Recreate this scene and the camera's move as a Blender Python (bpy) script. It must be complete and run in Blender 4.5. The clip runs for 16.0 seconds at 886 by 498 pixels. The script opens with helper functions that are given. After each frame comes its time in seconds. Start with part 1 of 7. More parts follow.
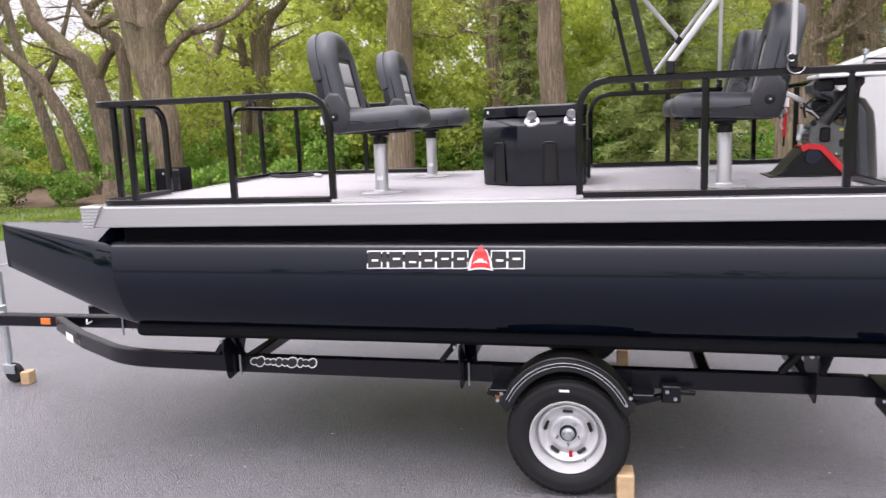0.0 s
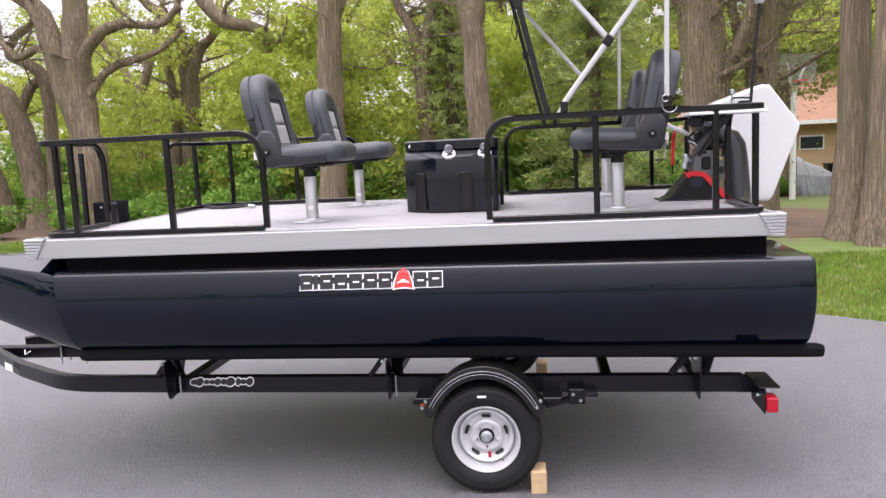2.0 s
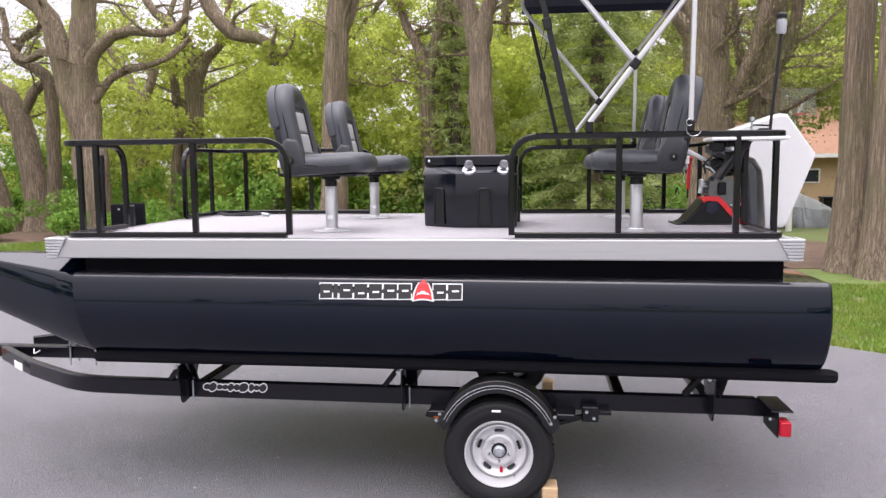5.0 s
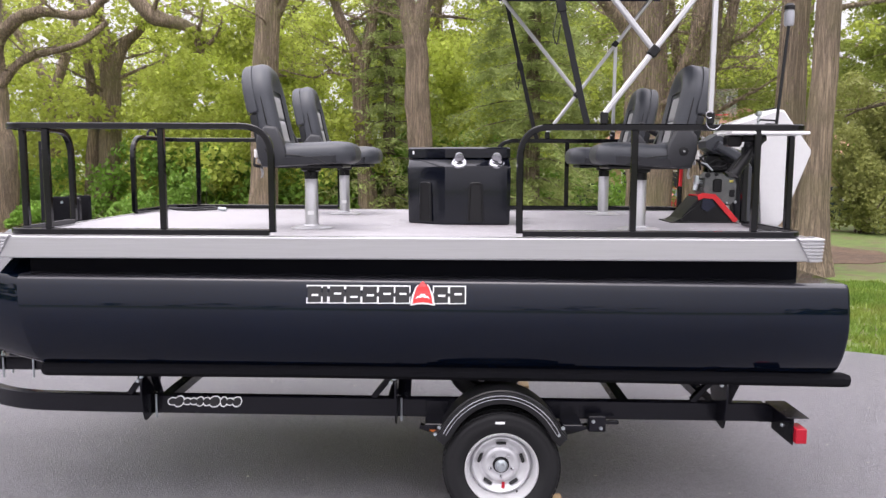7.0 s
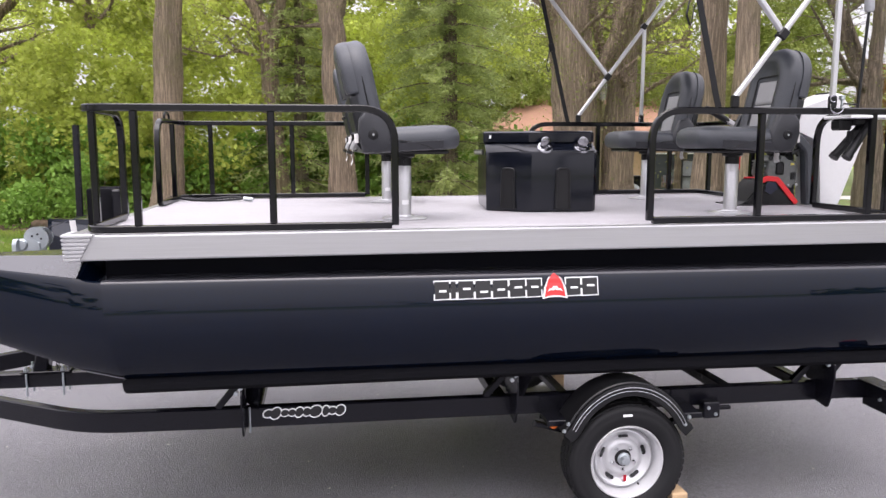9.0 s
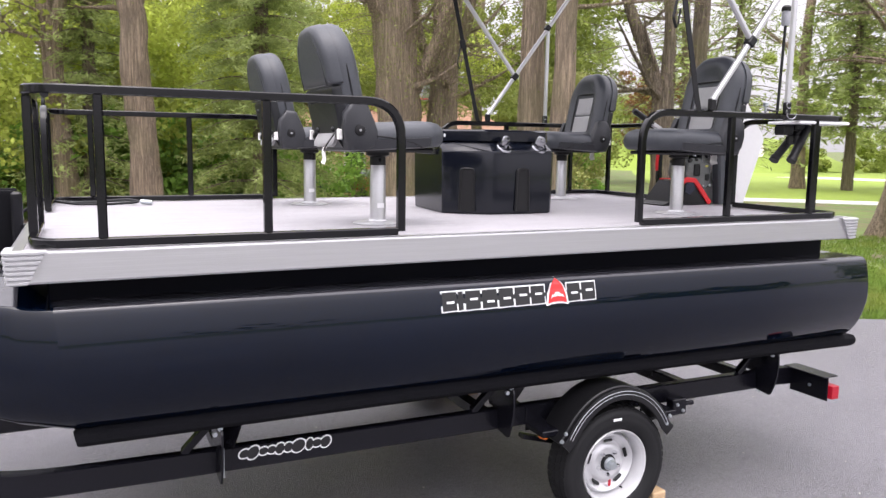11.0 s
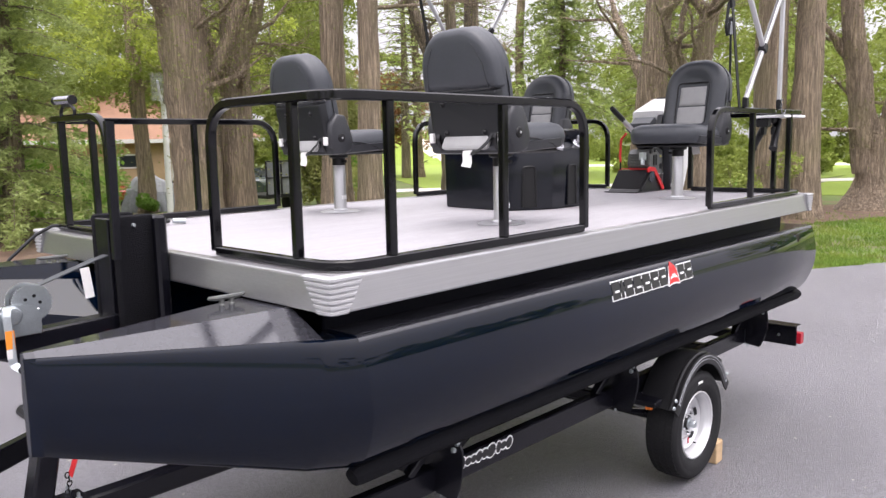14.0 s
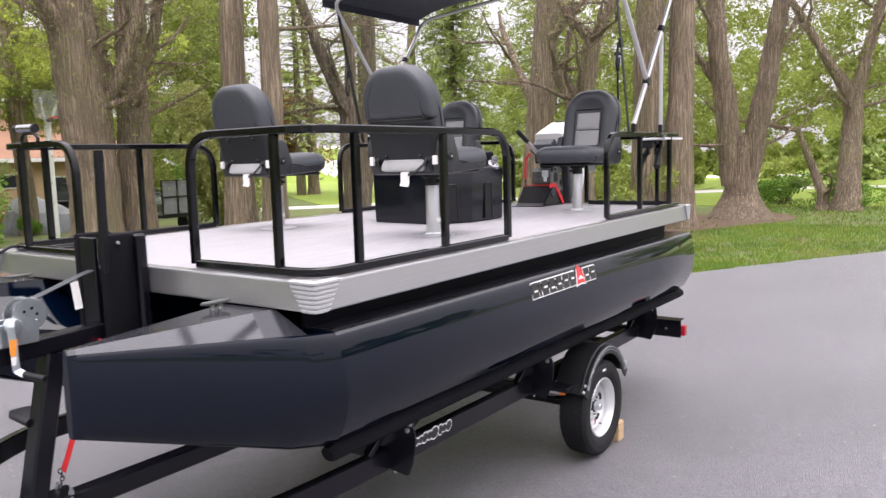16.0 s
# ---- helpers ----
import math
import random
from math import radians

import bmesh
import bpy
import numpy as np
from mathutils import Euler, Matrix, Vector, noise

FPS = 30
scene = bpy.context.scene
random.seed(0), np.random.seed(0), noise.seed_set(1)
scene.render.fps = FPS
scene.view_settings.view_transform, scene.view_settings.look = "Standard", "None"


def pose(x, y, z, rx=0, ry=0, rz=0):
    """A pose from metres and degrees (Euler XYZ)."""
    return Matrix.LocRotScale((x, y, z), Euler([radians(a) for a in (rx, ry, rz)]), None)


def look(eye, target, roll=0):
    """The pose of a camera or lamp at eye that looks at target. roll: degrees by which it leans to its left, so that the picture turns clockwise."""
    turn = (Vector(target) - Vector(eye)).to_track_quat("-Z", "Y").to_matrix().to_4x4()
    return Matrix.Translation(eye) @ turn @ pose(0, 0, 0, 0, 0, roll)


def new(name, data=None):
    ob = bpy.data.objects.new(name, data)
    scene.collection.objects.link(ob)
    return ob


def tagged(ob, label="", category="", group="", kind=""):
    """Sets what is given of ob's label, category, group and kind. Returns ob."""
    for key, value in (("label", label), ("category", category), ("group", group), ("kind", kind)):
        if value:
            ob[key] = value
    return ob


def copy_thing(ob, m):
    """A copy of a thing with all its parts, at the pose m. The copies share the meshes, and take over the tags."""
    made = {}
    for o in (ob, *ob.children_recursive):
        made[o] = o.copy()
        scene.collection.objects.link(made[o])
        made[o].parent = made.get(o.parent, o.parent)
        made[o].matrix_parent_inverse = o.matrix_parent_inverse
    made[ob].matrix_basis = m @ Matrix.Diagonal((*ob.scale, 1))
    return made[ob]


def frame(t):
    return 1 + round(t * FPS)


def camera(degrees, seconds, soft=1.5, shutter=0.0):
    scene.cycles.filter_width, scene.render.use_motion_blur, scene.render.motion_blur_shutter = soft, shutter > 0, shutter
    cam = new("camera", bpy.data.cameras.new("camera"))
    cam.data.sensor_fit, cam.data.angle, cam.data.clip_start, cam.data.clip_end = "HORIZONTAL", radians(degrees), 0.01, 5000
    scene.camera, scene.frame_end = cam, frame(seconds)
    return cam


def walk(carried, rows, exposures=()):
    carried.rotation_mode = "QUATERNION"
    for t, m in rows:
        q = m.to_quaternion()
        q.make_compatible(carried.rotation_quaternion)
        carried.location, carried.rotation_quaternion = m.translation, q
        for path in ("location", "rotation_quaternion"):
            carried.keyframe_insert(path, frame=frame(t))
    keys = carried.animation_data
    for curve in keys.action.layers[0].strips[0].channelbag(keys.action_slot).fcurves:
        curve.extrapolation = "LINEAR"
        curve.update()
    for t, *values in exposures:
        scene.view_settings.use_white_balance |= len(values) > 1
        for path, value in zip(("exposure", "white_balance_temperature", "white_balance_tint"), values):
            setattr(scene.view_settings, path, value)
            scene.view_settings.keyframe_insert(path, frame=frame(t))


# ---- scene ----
cam = camera(60.0, 16.0, 1.4, 0.3)
PATH = [
    (0, (0.154, 0.013, 1.824), (-0.27, 1.94, 1.502), -2.2),
    (0.5, (0.253, -0.137, 1.834), (-0.087, 1.809, 1.519), -2.5),
    (1, (0.345, -0.275, 1.843), (0.057, 1.682, 1.545), -3.0),
    (1.5, (0.333, -0.336, 1.847), (0.068, 1.627, 1.569), -3.1),
    (2, (0.287, -0.36, 1.853), (0.029, 1.607, 1.594), -2.8),
    (2.5, (0.28, -0.38, 1.851), (0.026, 1.589, 1.607), -2.4),
    (3, (0.288, -0.392, 1.841), (0.029, 1.577, 1.61), -1.9),
    (3.5, (0.286, -0.411, 1.841), (0.018, 1.559, 1.622), -1.5),
    (4, (0.258, -0.423, 1.841), (-0.011, 1.548, 1.634), -1.2),
    (6.3, (-0.084, -0.355, 1.812), (-0.219, 1.629, 1.596), -0.1),
    (6.5, (-0.128, -0.313, 1.812), (-0.237, 1.672, 1.594), -0.2),
    (7, (-0.297, -0.114, 1.812), (-0.325, 1.874, 1.591), 0.2),
    (7.5, (-0.544, -0.036, 1.812), (-0.486, 1.951, 1.589), 0.6),
    (8, (-0.898, -0.059, 1.816), (-0.751, 1.922, 1.586), 0.9),
    (8.5, (-1.185, 0.017, 1.802), (-0.956, 1.989, 1.563), 1.1),
    (9, (-1.491, 0.191, 1.824), (-1.189, 2.15, 1.559), -0.1),
    (9.5, (-1.709, 0.301, 1.82), (-1.256, 2.227, 1.525), 0.1),
    (9.7, (-1.815, 0.334, 1.834), (-1.3, 2.244, 1.541), 0.1),
    (11.8, (-2.726, 0.995, 1.807), (-1.717, 2.705, 1.573), 0.7),
    (12, (-2.854, 1.038, 1.826), (-1.805, 2.726, 1.602), 0.5),
    (12.5, (-3.085, 1.268, 1.789), (-1.932, 2.889, 1.575), 0.2),
    (13, (-3.352, 1.52, 1.833), (-2.092, 3.057, 1.611), -0.4),
    (13.5, (-3.697, 1.646, 1.854), (-2.342, 3.096, 1.603), -0.8),
    (14, (-3.912, 1.824, 1.838), (-2.477, 3.19, 1.566), -1.2),
    (14.5, (-4.084, 2.032, 1.819), (-2.583, 3.324, 1.534), -1.4),
    (15, (-4.347, 1.994, 1.843), (-2.797, 3.227, 1.565), -1.5),
    (15.5, (-4.491, 1.856, 1.886), (-2.902, 3.042, 1.625), -1.5),
    (16, (-4.423, 1.684, 1.876), (-2.807, 2.838, 1.638), -1.6),
]
walk(cam, [(t, look(eye, target, roll)) for t, eye, target, roll in PATH], ((0, 0.61, 6370, 15), (4, 0.58, 6340, 15), (9.5, 0.63, 6340, 15), (12, 0.70, 6330, 14), (16, 0.58, 6400, 14)))

# ---- world and light ----
world = bpy.data.worlds.new("overcast_sky")
scene.world = world
world.use_nodes = True
wn = world.node_tree.nodes
wl = world.node_tree.links
sky = wn.new("ShaderNodeTexSky")
sky.sky_type = "NISHITA"
sky.sun_disc = False
sky.sun_elevation, sky.sun_rotation = radians(75), radians(207)
sky.dust_density, sky.air_density, sky.ozone_density = 6.0, 1.0, 1.0
cloud = wn.new("ShaderNodeMixRGB")
cloud.inputs[0].default_value = 0.82
tc_w = wn.new("ShaderNodeTexCoord")
sep = wn.new("ShaderNodeSeparateXYZ")
wl.new(tc_w.outputs["Generated"], sep.inputs[0])
grad = wn.new("ShaderNodeMapRange")          # an overcast sky is brighter overhead
grad.inputs[1].default_value, grad.inputs[2].default_value = 0.0, 1.0
grad.inputs[3].default_value, grad.inputs[4].default_value = 5.6, 18.0
wl.new(sep.outputs["Z"], grad.inputs[0])
tint = wn.new("ShaderNodeVectorMath")
tint.operation = "SCALE"
tint.inputs[0].default_value = (1.04, 1.0, 1.035)
toward = wn.new("ShaderNodeVectorMath")          # and brighter round the hidden sun, high over the boat
toward.operation = "DOT_PRODUCT"
toward.inputs[1].default_value = (-0.14, -0.22, 0.965)
wl.new(tc_w.outputs["Generated"], toward.inputs[0])
glow = wn.new("ShaderNodeMapRange")
glow.inputs[1].default_value, glow.inputs[2].default_value = -1.0, 1.0
glow.inputs[3].default_value, glow.inputs[4].default_value = 0.55, 1.72
wl.new(toward.outputs["Value"], glow.inputs[0])
both = wn.new("ShaderNodeMath")
both.operation = "MULTIPLY"
wl.new(grad.outputs[0], both.inputs[0])
wl.new(glow.outputs[0], both.inputs[1])
wl.new(both.outputs[0], tint.inputs["Scale"])
wl.new(tint.outputs[0], cloud.inputs[2])
wl.new(sky.outputs[0], cloud.inputs[1])
wl.new(cloud.outputs[0], wn["Background"].inputs[0])
wn["Background"].inputs[1].default_value = 0.10

sun = new("sun", bpy.data.lights.new("sun", "SUN"))
sun.data.energy, sun.data.angle, sun.data.color = 1.05, radians(40), (1.0, 0.96, 0.9)
sun.matrix_basis = look((-3, -3, 25), (0, 3, 0))

# ---- building helpers ----
G = -0.02          # height of the asphalt
DECK = 1.455       # height of the deck


def mat(name, color, rough=0.5, metal=0.0, coat=0.0, vary=0.12, scale=6.0, bump=0.0, bump_scale=60.0, stretch=(1, 1, 1),
        fine=None, spread=0.0, spec=0.5, sheen=0.0, thin=0.0):
    """A surface with variation at two scales: broad mottling and fine grain, plus relief."""
    m = bpy.data.materials.new(name)
    m.use_nodes = True
    n, l = m.node_tree.nodes, m.node_tree.links
    p = n["Principled BSDF"]
    tc = n.new("ShaderNodeTexCoord")
    mp = n.new("ShaderNodeMapping")
    mp.inputs["Scale"].default_value = stretch
    l.new(tc.outputs["Object"], mp.inputs[0])
    big = n.new("ShaderNodeTexNoise")
    big.inputs["Scale"].default_value, big.inputs["Detail"].default_value = scale, 4
    l.new(mp.outputs[0], big.inputs["Vector"])
    small = n.new("ShaderNodeTexNoise")
    small.inputs["Scale"].default_value, small.inputs["Detail"].default_value = (fine or scale * 14), 3
    l.new(mp.outputs[0], small.inputs["Vector"])
    add = n.new("ShaderNodeMath")
    add.operation = "ADD"
    l.new(big.outputs["Fac"], add.inputs[0])
    l.new(small.outputs["Fac"], add.inputs[1])
    ramp = n.new("ShaderNodeMapRange")
    ramp.inputs[1].default_value, ramp.inputs[2].default_value = 0.65, 1.35
    ramp.inputs[3].default_value, ramp.inputs[4].default_value = 1 - vary, 1 + vary
    l.new(add.outputs[0], ramp.inputs[0])
    last = ramp.outputs[0]
    if spread:
        info = n.new("ShaderNodeObjectInfo")
        geo = n.new("ShaderNodeNewGeometry")
        s1 = n.new("ShaderNodeMath")
        s1.operation = "ADD"
        l.new(info.outputs["Random"], s1.inputs[0])
        l.new(geo.outputs["Random Per Island"], s1.inputs[1])
        r2 = n.new("ShaderNodeMapRange")
        r2.inputs[2].default_value = 2.0
        r2.inputs[3].default_value, r2.inputs[4].default_value = 1 - spread, 1 + spread
        l.new(s1.outputs[0], r2.inputs[0])
        mu = n.new("ShaderNodeMath")
        mu.operation = "MULTIPLY"
        l.new(last, mu.inputs[0])
        l.new(r2.outputs[0], mu.inputs[1])
        last = mu.outputs[0]
    vm = n.new("ShaderNodeVectorMath")
    vm.operation = "SCALE"
    vm.inputs[0].default_value = color[:3]
    l.new(last, vm.inputs["Scale"])
    l.new(vm.outputs[0], p.inputs["Base Color"])
    rr = n.new("ShaderNodeMapRange")
    rr.inputs[3].default_value, rr.inputs[4].default_value = max(0.02, rough * 0.85), min(1, rough * 1.15)
    l.new(big.outputs["Fac"], rr.inputs[0])
    l.new(rr.outputs[0], p.inputs["Roughness"])
    p.inputs["Metallic"].default_value = metal
    p.inputs["Coat Weight"].default_value = coat
    p.inputs["Coat Roughness"].default_value = 0.04
    p.inputs["Specular IOR Level"].default_value = spec
    p.inputs["Sheen Weight"].default_value = sheen
    if bump:
        bn = n.new("ShaderNodeTexNoise")
        bn.inputs["Scale"].default_value, bn.inputs["Detail"].default_value = bump_scale, 5
        l.new(mp.outputs[0], bn.inputs["Vector"])
        bp = n.new("ShaderNodeBump")
        bp.inputs["Strength"].default_value, bp.inputs["Distance"].default_value = bump, 0.02
        l.new(bn.outputs["Fac"], bp.inputs["Height"])
        l.new(bp.outputs[0], p.inputs["Normal"])
    if thin:
        tr = n.new("ShaderNodeBsdfTranslucent")
        l.new(vm.outputs[0], tr.inputs["Color"])
        mx = n.new("ShaderNodeMixShader")
        mx.inputs[0].default_value = thin
        l.new(p.outputs[0], mx.inputs[1])
        l.new(tr.outputs[0], mx.inputs[2])
        l.new(mx.outputs[0], n["Material Output"].inputs["Surface"])
    return m


def thing(name, place, label, category, group="", kind=""):
    ob = new(name)
    ob.empty_display_size = 0.1
    ob.matrix_basis = Matrix.Translation(place)
    return tagged(ob, label, category, group, kind)


def as_mesh(name, bm, material, smooth=35):
    me = bpy.data.meshes.new(name)
    bmesh.ops.recalc_face_normals(bm, faces=bm.faces)
    bm.to_mesh(me)
    bm.free()
    me.materials.append(material)
    if smooth:
        for f in me.polygons:
            f.use_smooth = True
        me.set_sharp_from_angle(angle=radians(smooth))
    return me


def part(name, bm, material, parent, label="", smooth=35):
    """One mesh under a thing, or under a part of it. Vertices are in the world's metres."""
    me = bm if isinstance(bm, bpy.types.Mesh) else as_mesh(name, bm, material, smooth)
    ob = new(name, me)
    ob.parent = parent
    if parent.parent is None:
        ob.matrix_parent_inverse = parent.matrix_basis.inverted()
    return tagged(ob, label)


def single(name, bm, material, label, category, group="", kind="", smooth=35):
    me = bm if isinstance(bm, bpy.types.Mesh) else as_mesh(name, bm, material, smooth)
    return tagged(new(name, me), label, category, group, kind)


def box(bm, lo, hi, bevel=0.0, m=None, seg=1):
    """A block between two corners, with bevelled edges."""
    lo, hi = Vector(lo), Vector(hi)
    c, s = (lo + hi) / 2, hi - lo
    got = bmesh.ops.create_cube(bm, size=1, matrix=Matrix.Translation(c) @ Matrix.Diagonal((s.x, s.y, s.z, 1)))
    vs = got["verts"]
    if bevel:
        es = list({e for v in vs for e in v.link_edges})
        r = bmesh.ops.bevel(bm, geom=es, offset=bevel, segments=seg, affect="EDGES", profile=0.5)
        vs = list({v for f in r["faces"] for v in f.verts} | {v for v in vs if v.is_valid})
    if m is not None:
        bmesh.ops.transform(bm, matrix=m, verts=[v for v in vs if v.is_valid])
    return bm


def blk(lo, hi, bevel=0.004, m=None, seg=1):
    return box(bmesh.new(), lo, hi, bevel, m, seg)


def fillet(points, radius, steps=7):
    """A line with its inner corners rounded; radius: one, or one for each inner corner."""
    pts = [Vector(p) for p in points]
    rad = radius if isinstance(radius, (list, tuple)) else [radius] * (len(pts) - 2)
    out = [pts[0]]
    for i in range(1, len(pts) - 1):
        a, b, c, r = pts[i - 1], pts[i], pts[i + 1], rad[i - 1]
        u, w = (a - b).normalized(), (c - b).normalized()
        ang = u.angle(w)
        if r <= 0 or ang > 3.1:
            out.append(b)
            continue
        d = min(r / math.tan(ang / 2), (a - b).length * 0.49 + 1e-6, (c - b).length * 0.49 + 1e-6)
        p0, p1 = b + u * d, b + w * d
        for k in range(steps + 1):
            s = k / steps
            out.append(p0 * (1 - s) ** 2 + b * (2 * s * (1 - s)) + p1 * s ** 2)
    out.append(pts[-1])
    return out


def square(w, h=None, r=0.15):
    """The outline of a tube with slightly rounded corners."""
    h = h or w
    c = min(w, h) * r
    q = []
    for sx, sy, first in ((1, 1, 0), (-1, 1, 1), (-1, -1, 0), (1, -1, 1)):
        a, b = (sx * w / 2, sy * (h / 2 - c)), (sx * (w / 2 - c), sy * h / 2)
        q += [b, a] if first else [a, b]
    return q


def ring(r, n=12):
    return [(r * math.cos(2 * math.pi * k / n), r * math.sin(2 * math.pi * k / n)) for k in range(n)]


def sweep(path, profile, up=(0, 0, 1), bm=None, sizes=None, caps=True):
    """A profile drawn along a path, with no twist. sizes: a factor for each point of the path."""
    bm = bm or bmesh.new()
    pts = [Vector(p) for p in path]
    t0 = (pts[1] - pts[0]).normalized()
    nrm = Vector(up)
    nrm = nrm - t0 * nrm.dot(t0)
    if nrm.length < 1e-3:
        nrm = Vector((1, 0, 0)) - t0 * t0.x
    nrm.normalize()
    rows, last = [], t0
    for i, p in enumerate(pts):
        if i == 0:
            t = t0
        elif i == len(pts) - 1:
            t = (pts[i] - pts[i - 1]).normalized()
        else:
            t = ((pts[i] - pts[i - 1]).normalized() + (pts[i + 1] - pts[i]).normalized()).normalized()
        nrm = last.rotation_difference(t) @ nrm
        nrm = (nrm - t * nrm.dot(t)).normalized()
        side, last = nrm.cross(t), t
        k = sizes[i] if sizes else 1.0
        rows.append([bm.verts.new(p + side * (a * k) + nrm * (b * k)) for a, b in profile])
    n = len(profile)
    for r0, r1 in zip(rows, rows[1:]):
        for j in range(n):
            bm.faces.new((r0[j], r0[(j + 1) % n], r1[(j + 1) % n], r1[j]))
    if caps:
        bm.faces.new(rows[0][::-1])
        bm.faces.new(rows[-1])
    return bm


def rod(a, b, r, n=12, bm=None, r2=None):
    return sweep([a, b], ring(r, n), bm=bm, sizes=[1, (r2 or r) / r])


def lathe(profile, m, n=32, bm=None):
    """A turned form: (radius, height) pairs round the local z axis, set by m."""
    bm = bm or bmesh.new()
    rows = []
    for r, h in profile:
        if r < 1e-5:
            rows.append([bm.verts.new(m @ Vector((0, 0, h)))])
        else:
            rows.append([bm.verts.new(m @ Vector((r * math.cos(2 * math.pi * k / n), r * math.sin(2 * math.pi * k / n), h))) for k in range(n)])
    for a, b in zip(rows, rows[1:]):
        for k in range(n):
            q = (k + 1) % n
            if len(a) == 1 and len(b) > 1:
                bm.faces.new((a[0], b[q], b[k]))
            elif len(b) == 1 and len(a) > 1:
                bm.faces.new((a[k], a[q], b[0]))
            elif len(a) > 1:
                bm.faces.new((a[k], a[q], b[q], b[k]))
    return bm


def loft(sections, bm=None, caps=True):
    """Skins a list of closed outlines with the same count of points."""
    bm = bm or bmesh.new()
    rows = [[bm.verts.new(p) for p in s] for s in sections]
    n = len(rows[0])
    for a, b in zip(rows, rows[1:]):
        for j in range(n):
            bm.faces.new((a[j], a[(j + 1) % n], b[(j + 1) % n], b[j]))
    if caps:
        bm.faces.new(rows[0][::-1])
        bm.faces.new(rows[-1])
    return bm


def rounded(w, h, radii, steps=6):
    """A rounded rectangle about 0,0; radii from the top right corner anticlockwise."""
    out = []
    for (sx, sy, a0), r in zip(((1, 1, 0), (-1, 1, 90), (-1, -1, 180), (1, -1, 270)), radii):
        cx, cy = sx * (w / 2 - r), sy * (h / 2 - r)
        for k in range(steps + 1):
            a = radians(a0 + 90 * k / steps)
            out.append((cx + r * math.cos(a), cy + r * math.sin(a)))
    return out


def pillow(outline, layers, m):
    """A padded slab: the outline, inset layer by layer; layers: (height, inset)."""
    w = max(abs(p[0]) for p in outline)
    h = max(abs(p[1]) for p in outline)
    secs = []
    for z, inset in layers:
        secs.append([m @ Vector((x * (1 - inset / w), y * (1 - inset / h), z)) for x, y in outline])
    return loft(secs)


def slab(outline, z0, z1, m=None, bm=None):
    """An outline in the plane, raised between two heights."""
    m = m or Matrix.Identity(4)
    return loft([[m @ Vector((x, y, z0)) for x, y in outline], [m @ Vector((x, y, z1)) for x, y in outline]], bm)


def raw_mesh(name, verts, faces, material, smooth=False):
    """A mesh from numpy arrays of corners and of equal-sided faces."""
    verts, faces = np.asarray(verts, np.float32), np.asarray(faces, np.int32)
    me = bpy.data.meshes.new(name)
    me.vertices.add(len(verts))
    me.vertices.foreach_set("co", verts.ravel())
    k = faces.shape[1]
    me.loops.add(faces.size)
    me.loops.foreach_set("vertex_index", faces.ravel())
    me.polygons.add(len(faces))
    me.polygons.foreach_set("loop_start", np.arange(len(faces), dtype=np.int32) * k)
    me.update(calc_edges=True)
    me.materials.append(material)
    if smooth:
        me.polygons.foreach_set("use_smooth", np.ones(len(faces), bool))
    return me


def leaves(name, centres, size, material, rng, flat=0.0, long=1.6):
    """Small diamond leaves, each turned its own way. flat: how much they lie level."""
    n = len(centres)
    a = rng.normal(size=(n, 3))
    b = rng.normal(size=(n, 3))
    a[:, 2] *= 1 - flat
    b[:, 2] *= 1 - flat
    a /= np.linalg.norm(a, axis=1, keepdims=True) + 1e-9
    b -= a * (a * b).sum(1, keepdims=True)
    b /= np.linalg.norm(b, axis=1, keepdims=True) + 1e-9
    s = (size * rng.uniform(0.6, 1.4, n))[:, None]
    c = np.cross(a, b) * s * 0.15
    v = np.stack([centres - a * s * long / 2, centres + b * s / 2 + c, centres + a * s * long / 2, centres - b * s / 2 + c], 1).reshape(-1, 3)
    f = np.arange(4 * n).reshape(n, 4)
    return raw_mesh(name, v, f, material)

